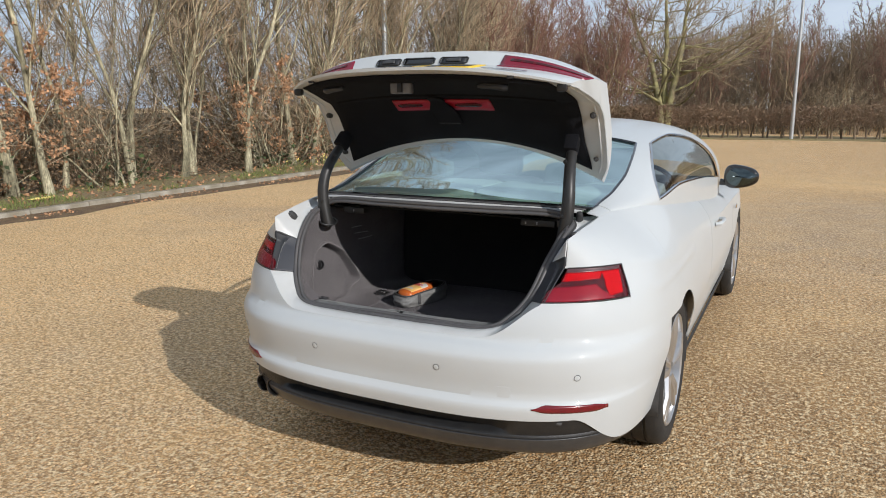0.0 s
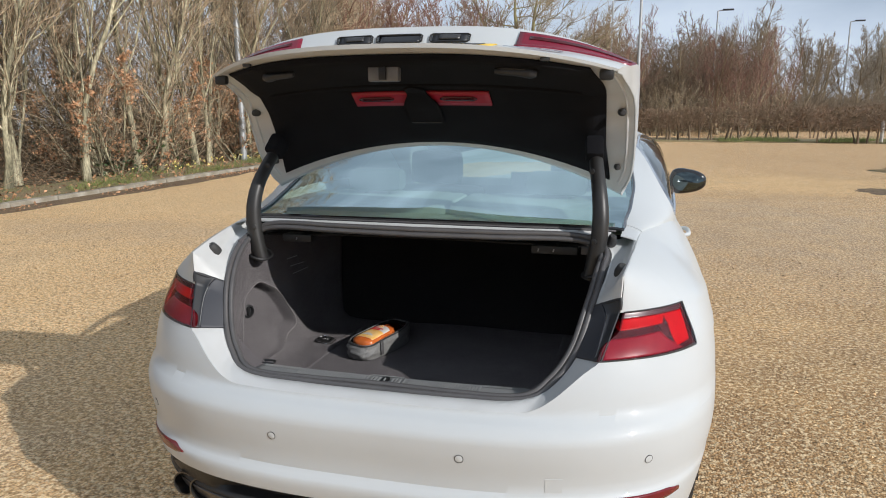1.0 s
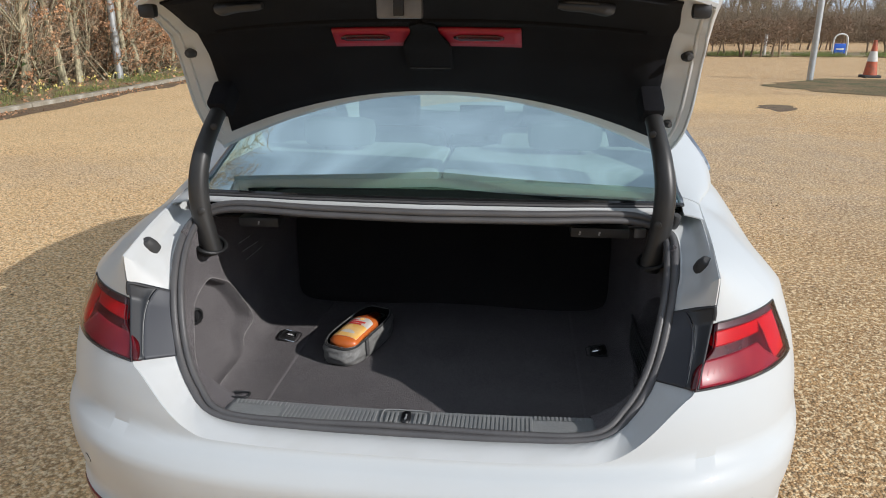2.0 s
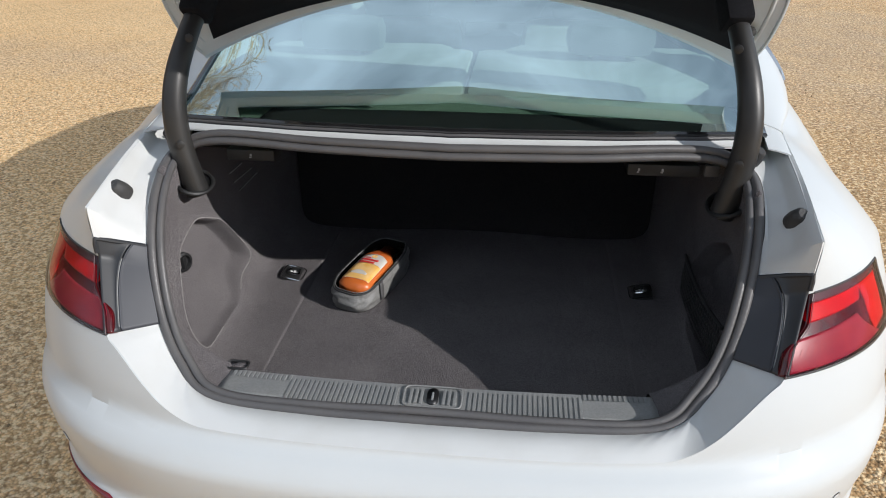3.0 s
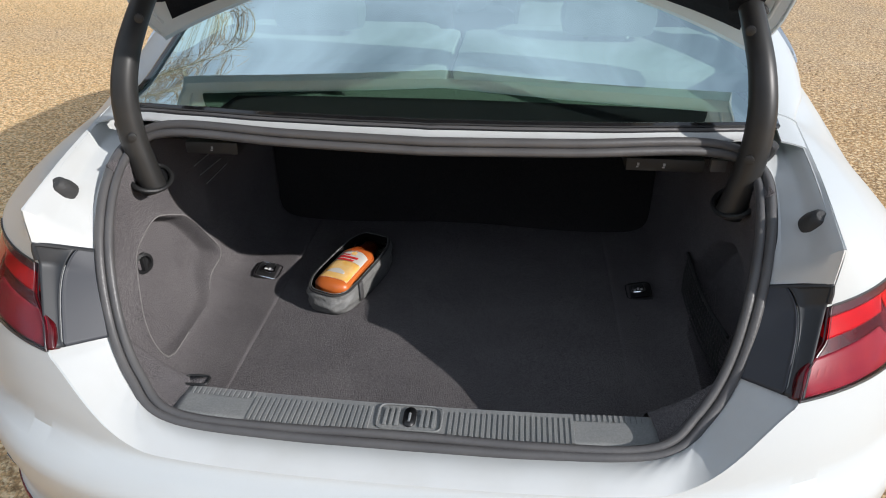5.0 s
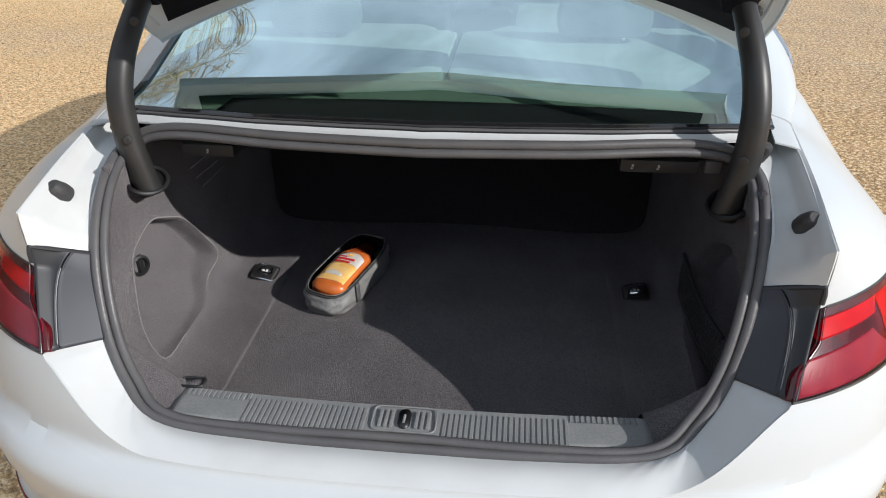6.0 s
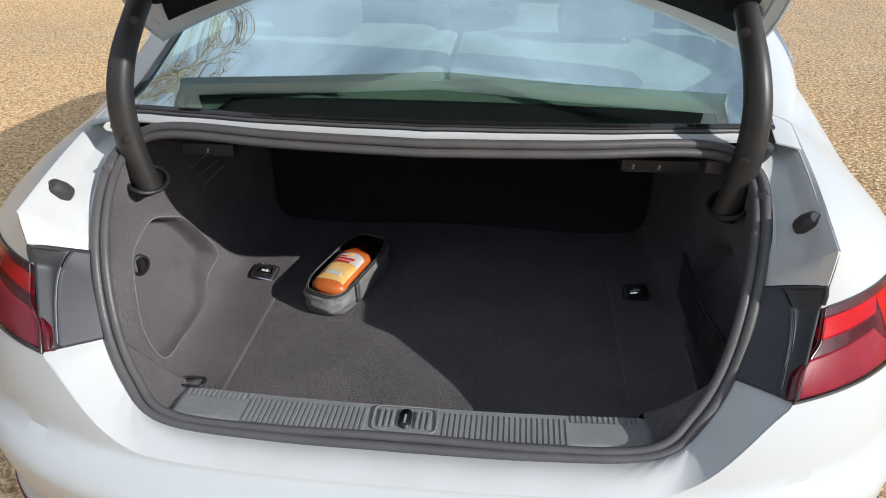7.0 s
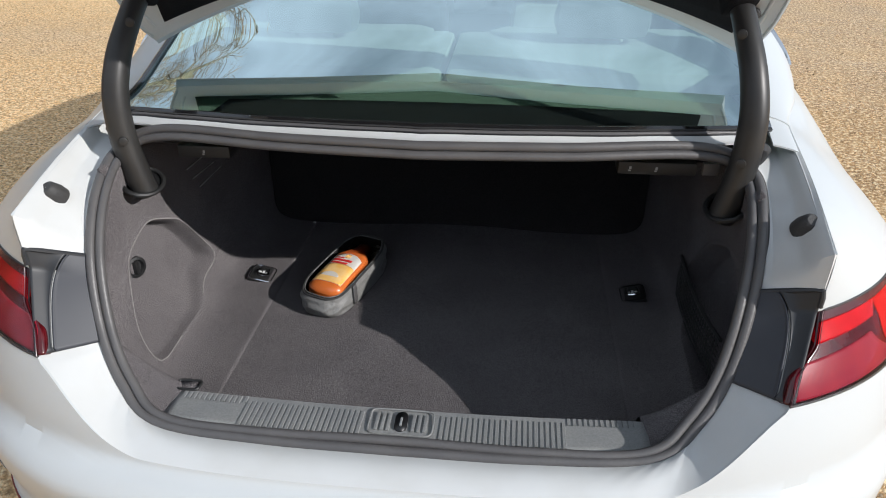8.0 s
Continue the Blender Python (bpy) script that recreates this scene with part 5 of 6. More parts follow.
# grips and latch
for s in (-1, 1):
    grip = part("pull_grip", liner_patch(s * .29, s * .385, .77, .81, .026, 12, 5, .5), BLACK_PLASTIC, lid, thick=.006)
    part("grip_bar", add_rod(bmesh.new(), [on_liner(s * (.285 + .105 * t), .79, .030) for t in span(0, 1, 10)], [.006, .009, .010, .010, .010, .011, .012, .014, .015, .010], 12), POD_PLASTIC, grip)
    # buffers and clips on the white flange
    for f, b, r in ((.935, .36, .010), (.925, .10, .008)):
        p = lid_inner(s * f, b, .004)
        bm = add_lathe(bmesh.new(), ((-.006, r * 1.25), (.004, r * 1.2), (.014, r), (.018, r * .6), (.018, .0005)), 16, Matrix.Translation(p) @ Vector((s * .2, -1, -.1)).to_track_quat("X", "Z").to_matrix().to_4x4())
        part("rubber_stop", bm, RUBBER, lid)
    # pressed step and hem along the white flange
    part("flange_step", add_rod(bmesh.new(), [lid_inner(s * .958, .03 + .80 * t, .0) for t in span(0, 1, 40)], .0045, 8), WHITE_INNER, lid)
    part("flange_hem", add_rod(bmesh.new(), [lid_inner(s * .994, .01 + .96 * t, .0) for t in span(0, 1, 46)], .0035, 8), WHITE, lid)
    p = lid_inner(s * .70, .965, .002)
    part("edge_clip", add_box(bmesh.new(), p - Vector((.012, .006, .006)), p + Vector((.012, .006, .006)), .003), RUBBER, lid)
    # lid half of the tail lamp, on the recessed face and the crest
    bm = bmesh.new()
    add_grid(bm, lambda u, v: lid_outer(s * (.51 + .487 * u), .525 + (.690 - .525) * v + .010 * (1 - u)) + Vector((0, -.003, .003)), span(0, 1, 18), span(0, 1, 12), s > 0)
    lid_lamp = part("lid_lamp", bm, LID_RED, lid, "dark red lid half of the tail lamp", thick=.012)
    bm = bmesh.new()
    add_grid(bm, lambda u, v: lid_outer(s * (.56 + .43 * u), .575 + .035 * v) + Vector((0, -.004, .005)), span(0, 1, 18), span(0, 1, 6), s > 0)
    part("light_bar", bm, RED_DARK, lid_lamp, thick=.002)
    # rounded black end cover by the lamp
    p = lid_inner(s * .945, .92, .002) + Vector((0, .002, -.010))
    part("lamp_end_cover", add_box(bmesh.new(), p - Vector((.019, .012, .015)), p + Vector((.019, .012, .016)), .0105), BLACK_PLASTIC, lid)
bm = add_box(bmesh.new(), (-.054, .256, 1.494), (.032, .282, 1.560), .006)
lid_latch = part("latch_plate", bm, LATCH, lid, "bare metal latch plate", thick=.004)
p = Vector((-.011, .254, 1.518))
part("latch_mouth", add_box(bmesh.new(), p - Vector((.010, .006, .020)), p + Vector((.010, .006, .020)), .003), INK, lid_latch)
# lamps and handle in the recess over the plate
for x0, x1, name, mat in ((-.185, -.095, "plate_lamp", POD_PLASTIC), (-.070, .045, "lid_handle", GLOSS_BLACK), (.080, .175, "plate_lamp", POD_PLASTIC)):
    bm = bmesh.new()
    add_grid(bm, lambda u, v: lid_outer((x0 + (x1 - x0) * u) / .60, .582 + .062 * v) + Vector((0, -.004, .002)), span(0, 1, 8), span(0, 1, 5), True)
    ob = part(name, bm, mat, lid, thick=.006)
    edge = [(x0 - .006 + (x1 - x0 + .012) * u, .578 + .070 * v) for u, v in ((0, .15), (.06, 0), (.94, 0), (1, .15), (1, .85), (.94, 1), (.06, 1), (0, .85))]
    closed_rod(bm := bmesh.new(), [lid_outer(x / .60, q) + Vector((0, -.004, .002)) for x, q in edge], .0025, 6)
    part("surround", bm, BLACK_PLASTIC, ob, "dull black frame")
    if name == "plate_lamp":
        bm = bmesh.new()
        add_grid(bm, lambda u, v: lid_outer((x0 + (x1 - x0) * (.2 + .6 * u)) / .60, .590 + .04 * v) + Vector((0, -.008, .004)), span(0, 1, 6), span(0, 1, 4), True)
        part("lens", bm, TRIM, ob, "dark lamp lens", thick=.002)
# number plate with unreadable bars, emblem and badges
bm = bmesh.new()
add_grid(bm, lambda u, v: lid_outer((-.26 + .52 * u) / .60, .680 + .18 * v) + Vector((0, 0, .003)), span(0, 1, 20), span(0, 1, 4), True)
plate = part("number_plate", bm, YELLOW, lid, "yellow number plate with dark bars", thick=.004)
for k in (0, 1, 2, 3, 5, 6, 7):
    bm = bmesh.new()
    x0 = -.235 + .060 * k
    add_grid(bm, lambda u, v: lid_outer((x0 + .05 * u) / .60, .715 + .11 * v) + Vector((0, 0, .0045)), span(0, 1, 4), span(0, 1, 4), True)
    part("bar", bm, INK, plate, thick=.001)
for k in range(4):
    c = lid_outer((-.09 + .06 * k) / .60, .27)
    bm = bmesh.new()
    closed_rod(bm, [c + Vector((.037 * math.cos(a), .006 + .004 * math.sin(a), .037 * math.sin(a))) for a in span(0, 2 * math.pi, 29)[:-1]], .0045, 6)
    part("emblem_ring", bm, CHROME, lid, "chrome emblem ring")
for x0, x1 in ((-.50, -.43), (.31, .45)):
    bm = bmesh.new()
    add_grid(bm, lambda u, v: lid_outer((x0 + (x1 - x0) * u) / .60, .86 + .05 * v) + Vector((0, 0, .004)), span(0, 1, 6), span(0, 1, 3), True)
    part("badge", bm, CHROME, lid, thick=.002)

# ---- cabin, seen through the glass ----
bm = bmesh.new()
add_grid(bm, lambda x, t: Vector((x, .50 + .17 * (abs(x) / .62) ** 2.4 + (.40 - .17 * (abs(x) / .62) ** 2.4) * t, 1.062 - .012 * (abs(x) / .62) ** 2 - .01 * t)), span(-.62, .62, 40), span(0, 1, 20))
shelf = part("parcel_shelf", bm, SHELF, car, "dark grey felt parcel shelf", thick=.01)
def shelf_edge(x):
    return .50 + .17 * (abs(x) / .62) ** 2.4
bm = add_grid(bmesh.new(), lambda x, t: Vector((x, shelf_edge(x) + .008 + (.712 - shelf_edge(x) - .008) * t, 1.0680 - .012 * (abs(x) / .62) ** 2 - .005 * t)), span(-.43, .575, 40), span(0, 1, 5))
part("shelf_front_trim", bm, SHADE_AND_BLACK_CARPET, shelf, "black felt trim at the front of the shelf", thick=.004)
for x in (-.52, .52):
    part("shelf_screw", add_lathe(bmesh.new(), ((0, .012), (.004, .011), (.005, .0005)), 14, Matrix.Translation((x, .64, 1.052)) @ Matrix.Rotation(radians(-90), 4, "Y")), RUBBER, shelf)
def cushion(lo, hi, r, m=None):
    return add_box(bmesh.new(), lo, hi, r, m)
for s in (-1, 1):
    seat = part("rear_seat", cushion((s * .36 - .29, 1.23, .45), (s * .36 + .29, 1.42, 1.075), .05), SEAT, car, "grey leather rear seat")
    part("seat_cushion", cushion((s * .36 - .29, 1.38, .38), (s * .36 + .29, 1.88, .55), .05), SEAT, seat)
    part("seat_top", cushion((s * .328 - .327, .885, 1.036), (s * .328 + .322, 1.26, 1.088), .024), SEAT, seat)
    rest = part("headrest", cushion((s * .36 - .115, 1.10, 1.10), (s * .36 + .115, 1.20, 1.19), .035), SEAT_DARK, seat)
    for d in (-.05, .05):
        part("headrest_post", add_rod(bmesh.new(), [(s * .36 + d, 1.15, 1.06), (s * .36 + d, 1.15, 1.13)], .006, 8), CHROME, rest)
    front = part("front_seat", cushion((s * .37 - .25, 2.05, .42), (s * .37 + .25, 2.25, 1.02), .07), SEAT, car, "grey leather front seat")
    part("seat_cushion", cushion((s * .37 - .25, 2.15, .33), (s * .37 + .25, 2.70, .50), .06), SEAT, front)
    rest = part("headrest", cushion((s * .37 - .14, 2.04, 1.03), (s * .37 + .14, 2.15, 1.21), .05), SEAT_DARK, front)
    # trim of the cabin sides, dark below the windows
    bm = bmesh.new()
    add_grid(bm, lambda y, t: Vector((s * (BELT_X(y) - .06 - .02 * t), y, BELT_Z(y) - .01 - (.05 + .70 * ease((y - 1.17) / .06)) * t)), span(.70, 1.17, 8) + span(1.19, 1.25, 4) + span(1.4, 3.4, 16), span(0, 1, 5), s < 0)
    part("cabin_side", bm, DASH, car, thick=.01)
bm = bmesh.new()
add_grid(bm, lambda u, y: shell(u * (u_in(y) + .02), y) - Vector((0, 0, .028)), span(-1, 1, 21), span(1.42, 2.70, 14), True)
part("headlining", bm, CREAM, car, "pale headlining", thick=.006)
part("cabin_floor", cushion((-.74, 1.2, .24), (.74, 3.6, .30), .01), DASH, car)
dash = part("dashboard", cushion((-.72, 3.05, .55), (.72, 3.50, .94), .06), DASH, car, "black dashboard")
part("centre_screen", cushion((-.13, 3.02, .93), (.13, 3.04, 1.02), .008), GLOSS_BLACK, dash)
part("air_vents", cushion((-.18, 3.035, .78), (.18, 3.052, .85), .006), CHROME, dash)
part("console", cushion((-.14, 1.9, .3), (.14, 3.1, .62), .03), DASH, car)
bm = bmesh.new()
closed_rod(bm, [Vector((.37 + .18 * math.cos(a), 2.92 - .06 * math.sin(a), .88 + .17 * math.sin(a))) for a in span(0, 2 * math.pi, 33)[:-1]], .016, 8)
part("steering_wheel", bm, DASH, car)
part("rear_view_mirror", cushion((-.12, 2.80, 1.22), (.12, 2.83, 1.28), .012), GLOSS_BLACK, car)

# ---- zipped pouch with an oil bottle in the boot ----
POUCH = pose(-.237, .797, FLOOR_Z + .003, 0, 0, -16)
pouch = thing("zip_pouch", "grey nylon pouch with a clear window in the boot", "pouch", (-.240, .785, FLOOR_Z + .003))
def pouch_ring(a, h):
    c, s = math.cos(a), math.sin(a)
    fold = .10 * noise.noise(Vector((c * 2.6, s * 2.6, h * 3.4))) * math.sin(math.pi * h)
    bulge = .97 + .05 * math.sin(math.pi * h) + fold
    return Vector((.061 * bulge * math.copysign(abs(c) ** .52, c), .143 * bulge * math.copysign(abs(s) ** .60, s), h * (.062 + .010 * s + .004 * c * s + .004 * noise.noise(Vector((c * 2, s * 3, 7))))))
ring_a = span(0, 2 * math.pi, 65)
bm = add_grid(bmesh.new(), lambda a, h: POUCH @ pouch_ring(a, h), ring_a, span(0, 1, 20))
part("pouch_wall", bm, BAG, pouch, weld=.0003, thick=.002)
bm = add_grid(bmesh.new(), lambda a, h: POUCH @ (pouch_ring(a, h) * .955 + Vector((0, 0, .004))), ring_a, span(0, .98, 8))
part("pouch_lining", bm, SHADE_AND_BLACK_CARPET, pouch, "black lining", weld=.0003)
bm = bmesh.new()
closed_rod(bm, [POUCH @ pouch_ring(a, 1.0) for a in ring_a[:-1]], .0028, 6)
part("zip", bm, RUBBER, pouch)
bm = bmesh.new()
closed_rod(bm, [POUCH @ (pouch_ring(a, 1.0) * .955 + Vector((0, 0, .0045))) for a in ring_a[:-1]], .0012, 6)
part("window_piping", bm, CLEAR_EDGE, pouch, "clear piping round the window")
bm = add_grid(bmesh.new(), lambda a, h: POUCH @ Vector((pouch_ring(a, 1).x * h, pouch_ring(a, 1).y * h, pouch_ring(a, 1).z + .011 * (1 - h * h) + .0015 * noise.noise(Vector((h * 3 * math.cos(a), h * 5 * math.sin(a), 2))))), span(0, 2 * math.pi, 33), [.02, .3, .6, .85, .97], True)
part("clear_window", bm, CLEAR, pouch, "clear plastic window")
bm = add_grid(bmesh.new(), lambda u, v: POUCH @ (pouch_ring(-.35 + .10 * u, .96 - .80 * v) * 1.02 + Vector((.001, 0, .002))), span(0, 1, 5), span(0, 1, 8))
part("zip_garage", bm, SEAL_RUBBER, pouch, thick=.003)

BOTTLE = pose(-.237, .783, FLOOR_Z + .0180, 3.5, 0, -16.5)
bottle = thing("oil_bottle", "orange plastic oil bottle with a printed label in the pouch", "bottle", (-.238, .778, FLOOR_Z + .004))
def flask_w(y):
    u = (y + .106) / .215
    w = .045 * min(1.0, (max(u, 0) * 14) ** .35) * (1 - .62 * ease((u - .66) / .30))
    d = .029 * min(1.0, (max(u, 0) * 14) ** .35) * (1 - .38 * ease((u - .66) / .30))
    return max(w, .0005), max(d, .0005)
def flask(y, v):
    a = 2 * math.pi * v
    w, d = flask_w(y)
    return Vector((w * math.copysign(abs(math.cos(a)) ** .6, math.cos(a)), y, .034 + d * math.copysign(abs(math.sin(a)) ** .7, math.sin(a))))
bm = add_grid(bmesh.new(), lambda y, v: BOTTLE @ flask(y, v), [-.106, -.1055, -.104, -.101, -.096] + span(-.088, .108, 24), span(0, 1, 33), True)
part("flask", bm, ORANGE, bottle, weld=.0003)
def label_patch(x0, x1, y0, y1, out, bow=0.0):
    def at(u, v):
        y = y0 + (y1 - y0) * v + bow * (1 - (2 * u - 1) ** 2) * v
        x = x0 + (x1 - x0) * u
        w, d = flask_w(y)
        c = min(abs(x) / w, .98) ** (1 / .6)
        return BOTTLE @ Vector((x, y, .034 + d * math.sqrt(1 - c * c) ** .7 + out))
    return add_grid(bmesh.new(), at, span(0, 1, 14), span(0, 1, 14))
lab = part("label", label_patch(-.038, .038, -.080, .026, .0008, .016), LABEL_CREAM, bottle, "cream and gold label", thick=.0006)
part("label_band", label_patch(-.038, .038, -.080, -.012, .0018, .006), LABEL_GOLD, lab, thick=.0006)
part("label_swirl", label_patch(-.026, .020, -.060, -.054, .0026, .012), LABEL_CREAM, lab, thick=.0004)
part("print_bar", label_patch(-.030, .020, .006, .014, .0020), LABEL_RED, lab, thick=.0005)
part("print_bar", label_patch(-.030, .014, -.006, .001, .0026), LABEL_RED, lab, thick=.0005)
part("print_bar", label_patch(-.026, -.006, .018, .022, .0020), LABEL_RED, lab, thick=.0005)
part("print_disc", label_patch(-.004, .008, .022, .032, .0020, .004), LABEL_GOLD, lab, thick=.0005)
bm = add_rod(bmesh.new(), [BOTTLE @ Vector((0, .103, .032)), BOTTLE @ Vector((0, .118, .032))], .0165, 16)
part("cap", bm, RED_MATT, bottle, "red screw cap")

# ---- trees, hedges, posts ----
BARK = material("grey_brown_bark", (0.50, 0.45, 0.30), 0.9, spots=(0.11, 0.10, 0.06), scale=4, amount=0.95, fine=(45, 0.5), bump=0.8, bump_scale=40, stretch=(1, 1, .25))
TWIG = material("brown_twigs", (0.46, 0.35, 0.23), 0.9, spots=(0.20, 0.15, 0.095), scale=1.3, amount=0.85, per_piece=0.6)
TWIG_RED = material("red_brown_twigs", (0.27, 0.14, 0.10), 0.9, spots=(0.15, 0.085, 0.06), scale=1.0, amount=0.6, per_piece=0.35)
TWIG_FAR = material("grey_brown_twigs", (0.235, 0.175, 0.115), 0.9, spots=(0.15, 0.11, 0.07), scale=.4, amount=0.7, per_piece=0.35)
TWIG_PALE = material("pale_twigs", (0.36, 0.28, 0.175), 0.9, spots=(0.16, 0.115, 0.07), scale=.6, amount=0.7, per_piece=0.3)
COPPER = material("copper_leaves", (0.50, 0.28, 0.15), 0.75, spots=(0.33, 0.175, 0.09), scale=3, amount=0.7, per_piece=0.5)
HEDGE_LEAF = material("dry_hedge_leaves", (0.265, 0.175, 0.115), 0.8, spots=(0.13, 0.095, 0.05), scale=2, amount=0.7, per_piece=0.45)
IVY = material("ivy", (0.045, 0.075, 0.022), 0.6, spots=(0.075, 0.105, 0.035), scale=3, amount=0.6, per_piece=0.4)
GRASS = material("grass_blades", (0.16, 0.20, 0.05), 0.8, spots=(0.26, 0.235, 0.09), scale=2, amount=0.6, per_piece=0.4)
PETAL = material("yellow_petals", (0.85, 0.70, 0.22), 0.6, per_piece=0.2)
rng = random.Random(11)


class Sticks:
    """Collects many thin rods and leaves into one mesh."""

    def __init__(self):
        self.v, self.f = [], []

    def rod(self, pts, r0, r1, sides):
        side = None
        n, base = len(pts), len(self.v)
        for i, p in enumerate(pts):
            way = (pts[min(i + 1, n - 1)] - pts[max(i - 1, 0)]).normalized()
            if side is None:
                side = way.orthogonal().normalized()
            side = (side - way * side.dot(way)).normalized()
            other = way.cross(side)
            r = r0 + (r1 - r0) * i / (n - 1)
            for k in range(sides):
                a = 2 * math.pi * k / sides
                self.v.append(p + side * (r * math.cos(a)) + other * (r * math.sin(a)))
        for i in range(n - 1):
            for k in range(sides):
                a, b = base + i * sides + k, base + i * sides + (k + 1) % sides
                self.f.append((a, b, b + sides, a + sides))

    def spike(self, p, tip, r):
        """A twig end: three faces running to a point."""
        way = (tip - p).normalized()
        a = way.orthogonal().normalized() * r
        b = way.cross(a)
        k = len(self.v)
        self.v += [p + a, p - a * .5 + b * .87, p - a * .5 - b * .87, tip]
        self.f += [(k, k + 1, k + 3), (k + 1, k + 2, k + 3), (k + 2, k, k + 3)]

    def leaf(self, p, size, rr):
        a = Vector((rr.uniform(-1, 1), rr.uniform(-1, 1), rr.uniform(-1, .6))).normalized()
        b = a.orthogonal().normalized()
        b = (b * math.cos(rr.random() * 6.28) + a.cross(b) * math.sin(rr.random() * 6.28))
        n = a.cross(b)
        k = len(self.v)
        self.v += [p, p + a * size * .5 + b * size * .32 + n * size * .12, p + a * size, p + a * size * .5 - b * size * .32 + n * size * .12]
        self.f.append((k, k + 1, k + 2, k + 3))

    def mesh(self, name, mat, smooth=True):
        me = bpy.data.meshes.new(name)
        me.from_pydata([tuple(p) for p in self.v], [], self.f)
        me.materials.append(mat)
        if smooth:
            me.shade_smooth()
        return me


def wander(p, way, length, n, bend, lift, rr):
    """A wavering line from p."""
    pts, way = [p.copy()], way.normalized()
    for _ in range(n):
        way = (way + Vector((rr.uniform(-bend, bend), rr.uniform(-bend, bend), rr.uniform(-bend, bend) + lift))).normalized()
        pts.append(pts[-1] + way * (length / n))
    return pts


def along(pts, t):
    q = t * (len(pts) - 1)
    k = min(int(q), len(pts) - 2)
    return pts[k].lerp(pts[k + 1], q - k), (pts[k + 1] - pts[k]).normalized()


def out_way(way, angle, rr):
    o = way.orthogonal().normalized()
    a = rr.random() * 2 * math.pi
    o = o * math.cos(a) + way.cross(o) * math.sin(a)
    return (way * math.cos(angle) + o * math.sin(angle)).normalized()


def grow_tree(name, seed, height, radius, limbs, twigs, mats, first=.22, spread=.7, limb_len=.42, leaves=0, lean=.08, label="", stems=1, twig_r=.0065, category="tree", lift=.12, fine=5):
    rr = random.Random(seed)
    wood, fine_wood, foliage = Sticks(), Sticks(), Sticks()
    for st in range(stems):
        foot = Vector((rr.uniform(-.15, .15), rr.uniform(-.15, .15), -.1)) * (0 if stems == 1 else 1.5) + Vector((0, 0, -.1))
        h = height * rr.uniform(.8, 1.0)
        trunk = wander(foot, Vector((rr.uniform(-lean, lean) * stems, rr.uniform(-lean, lean) * stems, 1)), h, 14, .15, .05, rr)
        swell = [1.7, 1.2] + [rr.uniform(.92, 1.10) for _ in range(13)]
        for i in range(len(trunk) - 1):
            wood.rod(trunk[i:i + 2], radius * swell[i] * (1 - .92 * i / 14), radius * swell[i + 1] * (1 - .92 * (i + 1) / 14), 7)
        for k in range(limbs):
            t = first + (.97 - first) * (k + rr.random()) / limbs
            p, way = along(trunk, t)
            L = h * limb_len * (1.12 - t) * rr.uniform(.6, 1.2)
            limb = wander(p, out_way(way, rr.uniform(.45, 1.0) * spread + .1, rr), L, 6, .24, lift, rr)
            r = radius * (1 - .9 * t) * .46
            wood.rod(limb[::2] if radius < .05 else limb, r, r * .22, 3 if radius < .05 else 5 if radius > .15 else 4)
            for j in range(twigs):
                q, w = along(limb, .15 + .85 * (j + rr.random()) / twigs)
                l2 = L * rr.uniform(.22, .5)
                br = wander(q, out_way(w, rr.uniform(.35, .85), rr), l2, 3, .26, .08, rr)
                fine_wood.rod(br[:3], twig_r * 1.5, twig_r * .9, 3)
                fine_wood.spike(br[2], br[3], twig_r * .9)
                for _ in range(fine):
                    q2, w2 = along(br, rr.uniform(.2, 1))
                    tw = wander(q2, out_way(w2, rr.uniform(.3, .9), rr), l2 * rr.uniform(.3, .7), 1, .2, .05, rr)
                    fine_wood.spike(tw[0], tw[1], twig_r * .85)
                    for _ in range(leaves):
                        foliage.leaf(along(tw, rr.random())[0], rr.uniform(.035, .065), rr)
    ob = thing(name, label, category)
    for nm, st, mat in (("trunk", wood, mats[0]), ("crown", fine_wood, mats[1]), ("leaves", foliage, mats[2] if len(mats) > 2 else None)):
        if st.f:
            o = new(nm, st.mesh(nm, mat))
            o.parent = ob
    return ob


def plant(proto, x, y, z=.1, scale=1.0, turn=None):
    return copy_thing_scaled(proto, x, y, z, scale, rng.uniform(0, 6.28) if turn is None else turn)


def copy_thing_scaled(proto, x, y, z, scale, turn):
    c = copy_thing(proto, Matrix.Identity(4))
    c.location, c.rotation_euler, c.scale = (x, y, z), (rng.uniform(-.03, .03), rng.uniform(-.03, .03), turn), (scale, scale, scale * rng.uniform(.92, 1.08))
    return c


def settle(proto, x, y, z, scale, turn):
    proto.location, proto.rotation_euler, proto.scale = (x, y, z), (0, 0, turn), (scale, scale, scale)


belt = [grow_tree("bare_tree", 20 + k, 9.5, .046 + .014 * (k % 3), 26, 10, (BARK, TWIG), first=.12 + .05 * (k % 2), lean=.05, spread=.62, lift=.17, label="slender bare tree with grey-green bark behind the kerb") for k in range(6)]
copper = [grow_tree("copper_shrub", 60 + k, 2.9, .022, 8, 5, (BARK, TWIG, COPPER), first=.08, spread=1.0, limb_len=.5, leaves=5, lean=.2, stems=4, twig_r=.004, category="shrub", fine=4, label="shrub holding dry copper-brown leaves under the trees") for k in range(3)]
tangle = [grow_tree("bare_shrub", 80 + k, 3.2, .02, 9, 5, (BARK, TWIG), first=.04, spread=1.5, limb_len=.62, lean=.22, stems=4, twig_r=.004, category="shrub", fine=4, lift=.2, label="tangled bare shrub under the trees") for k in range(3)]
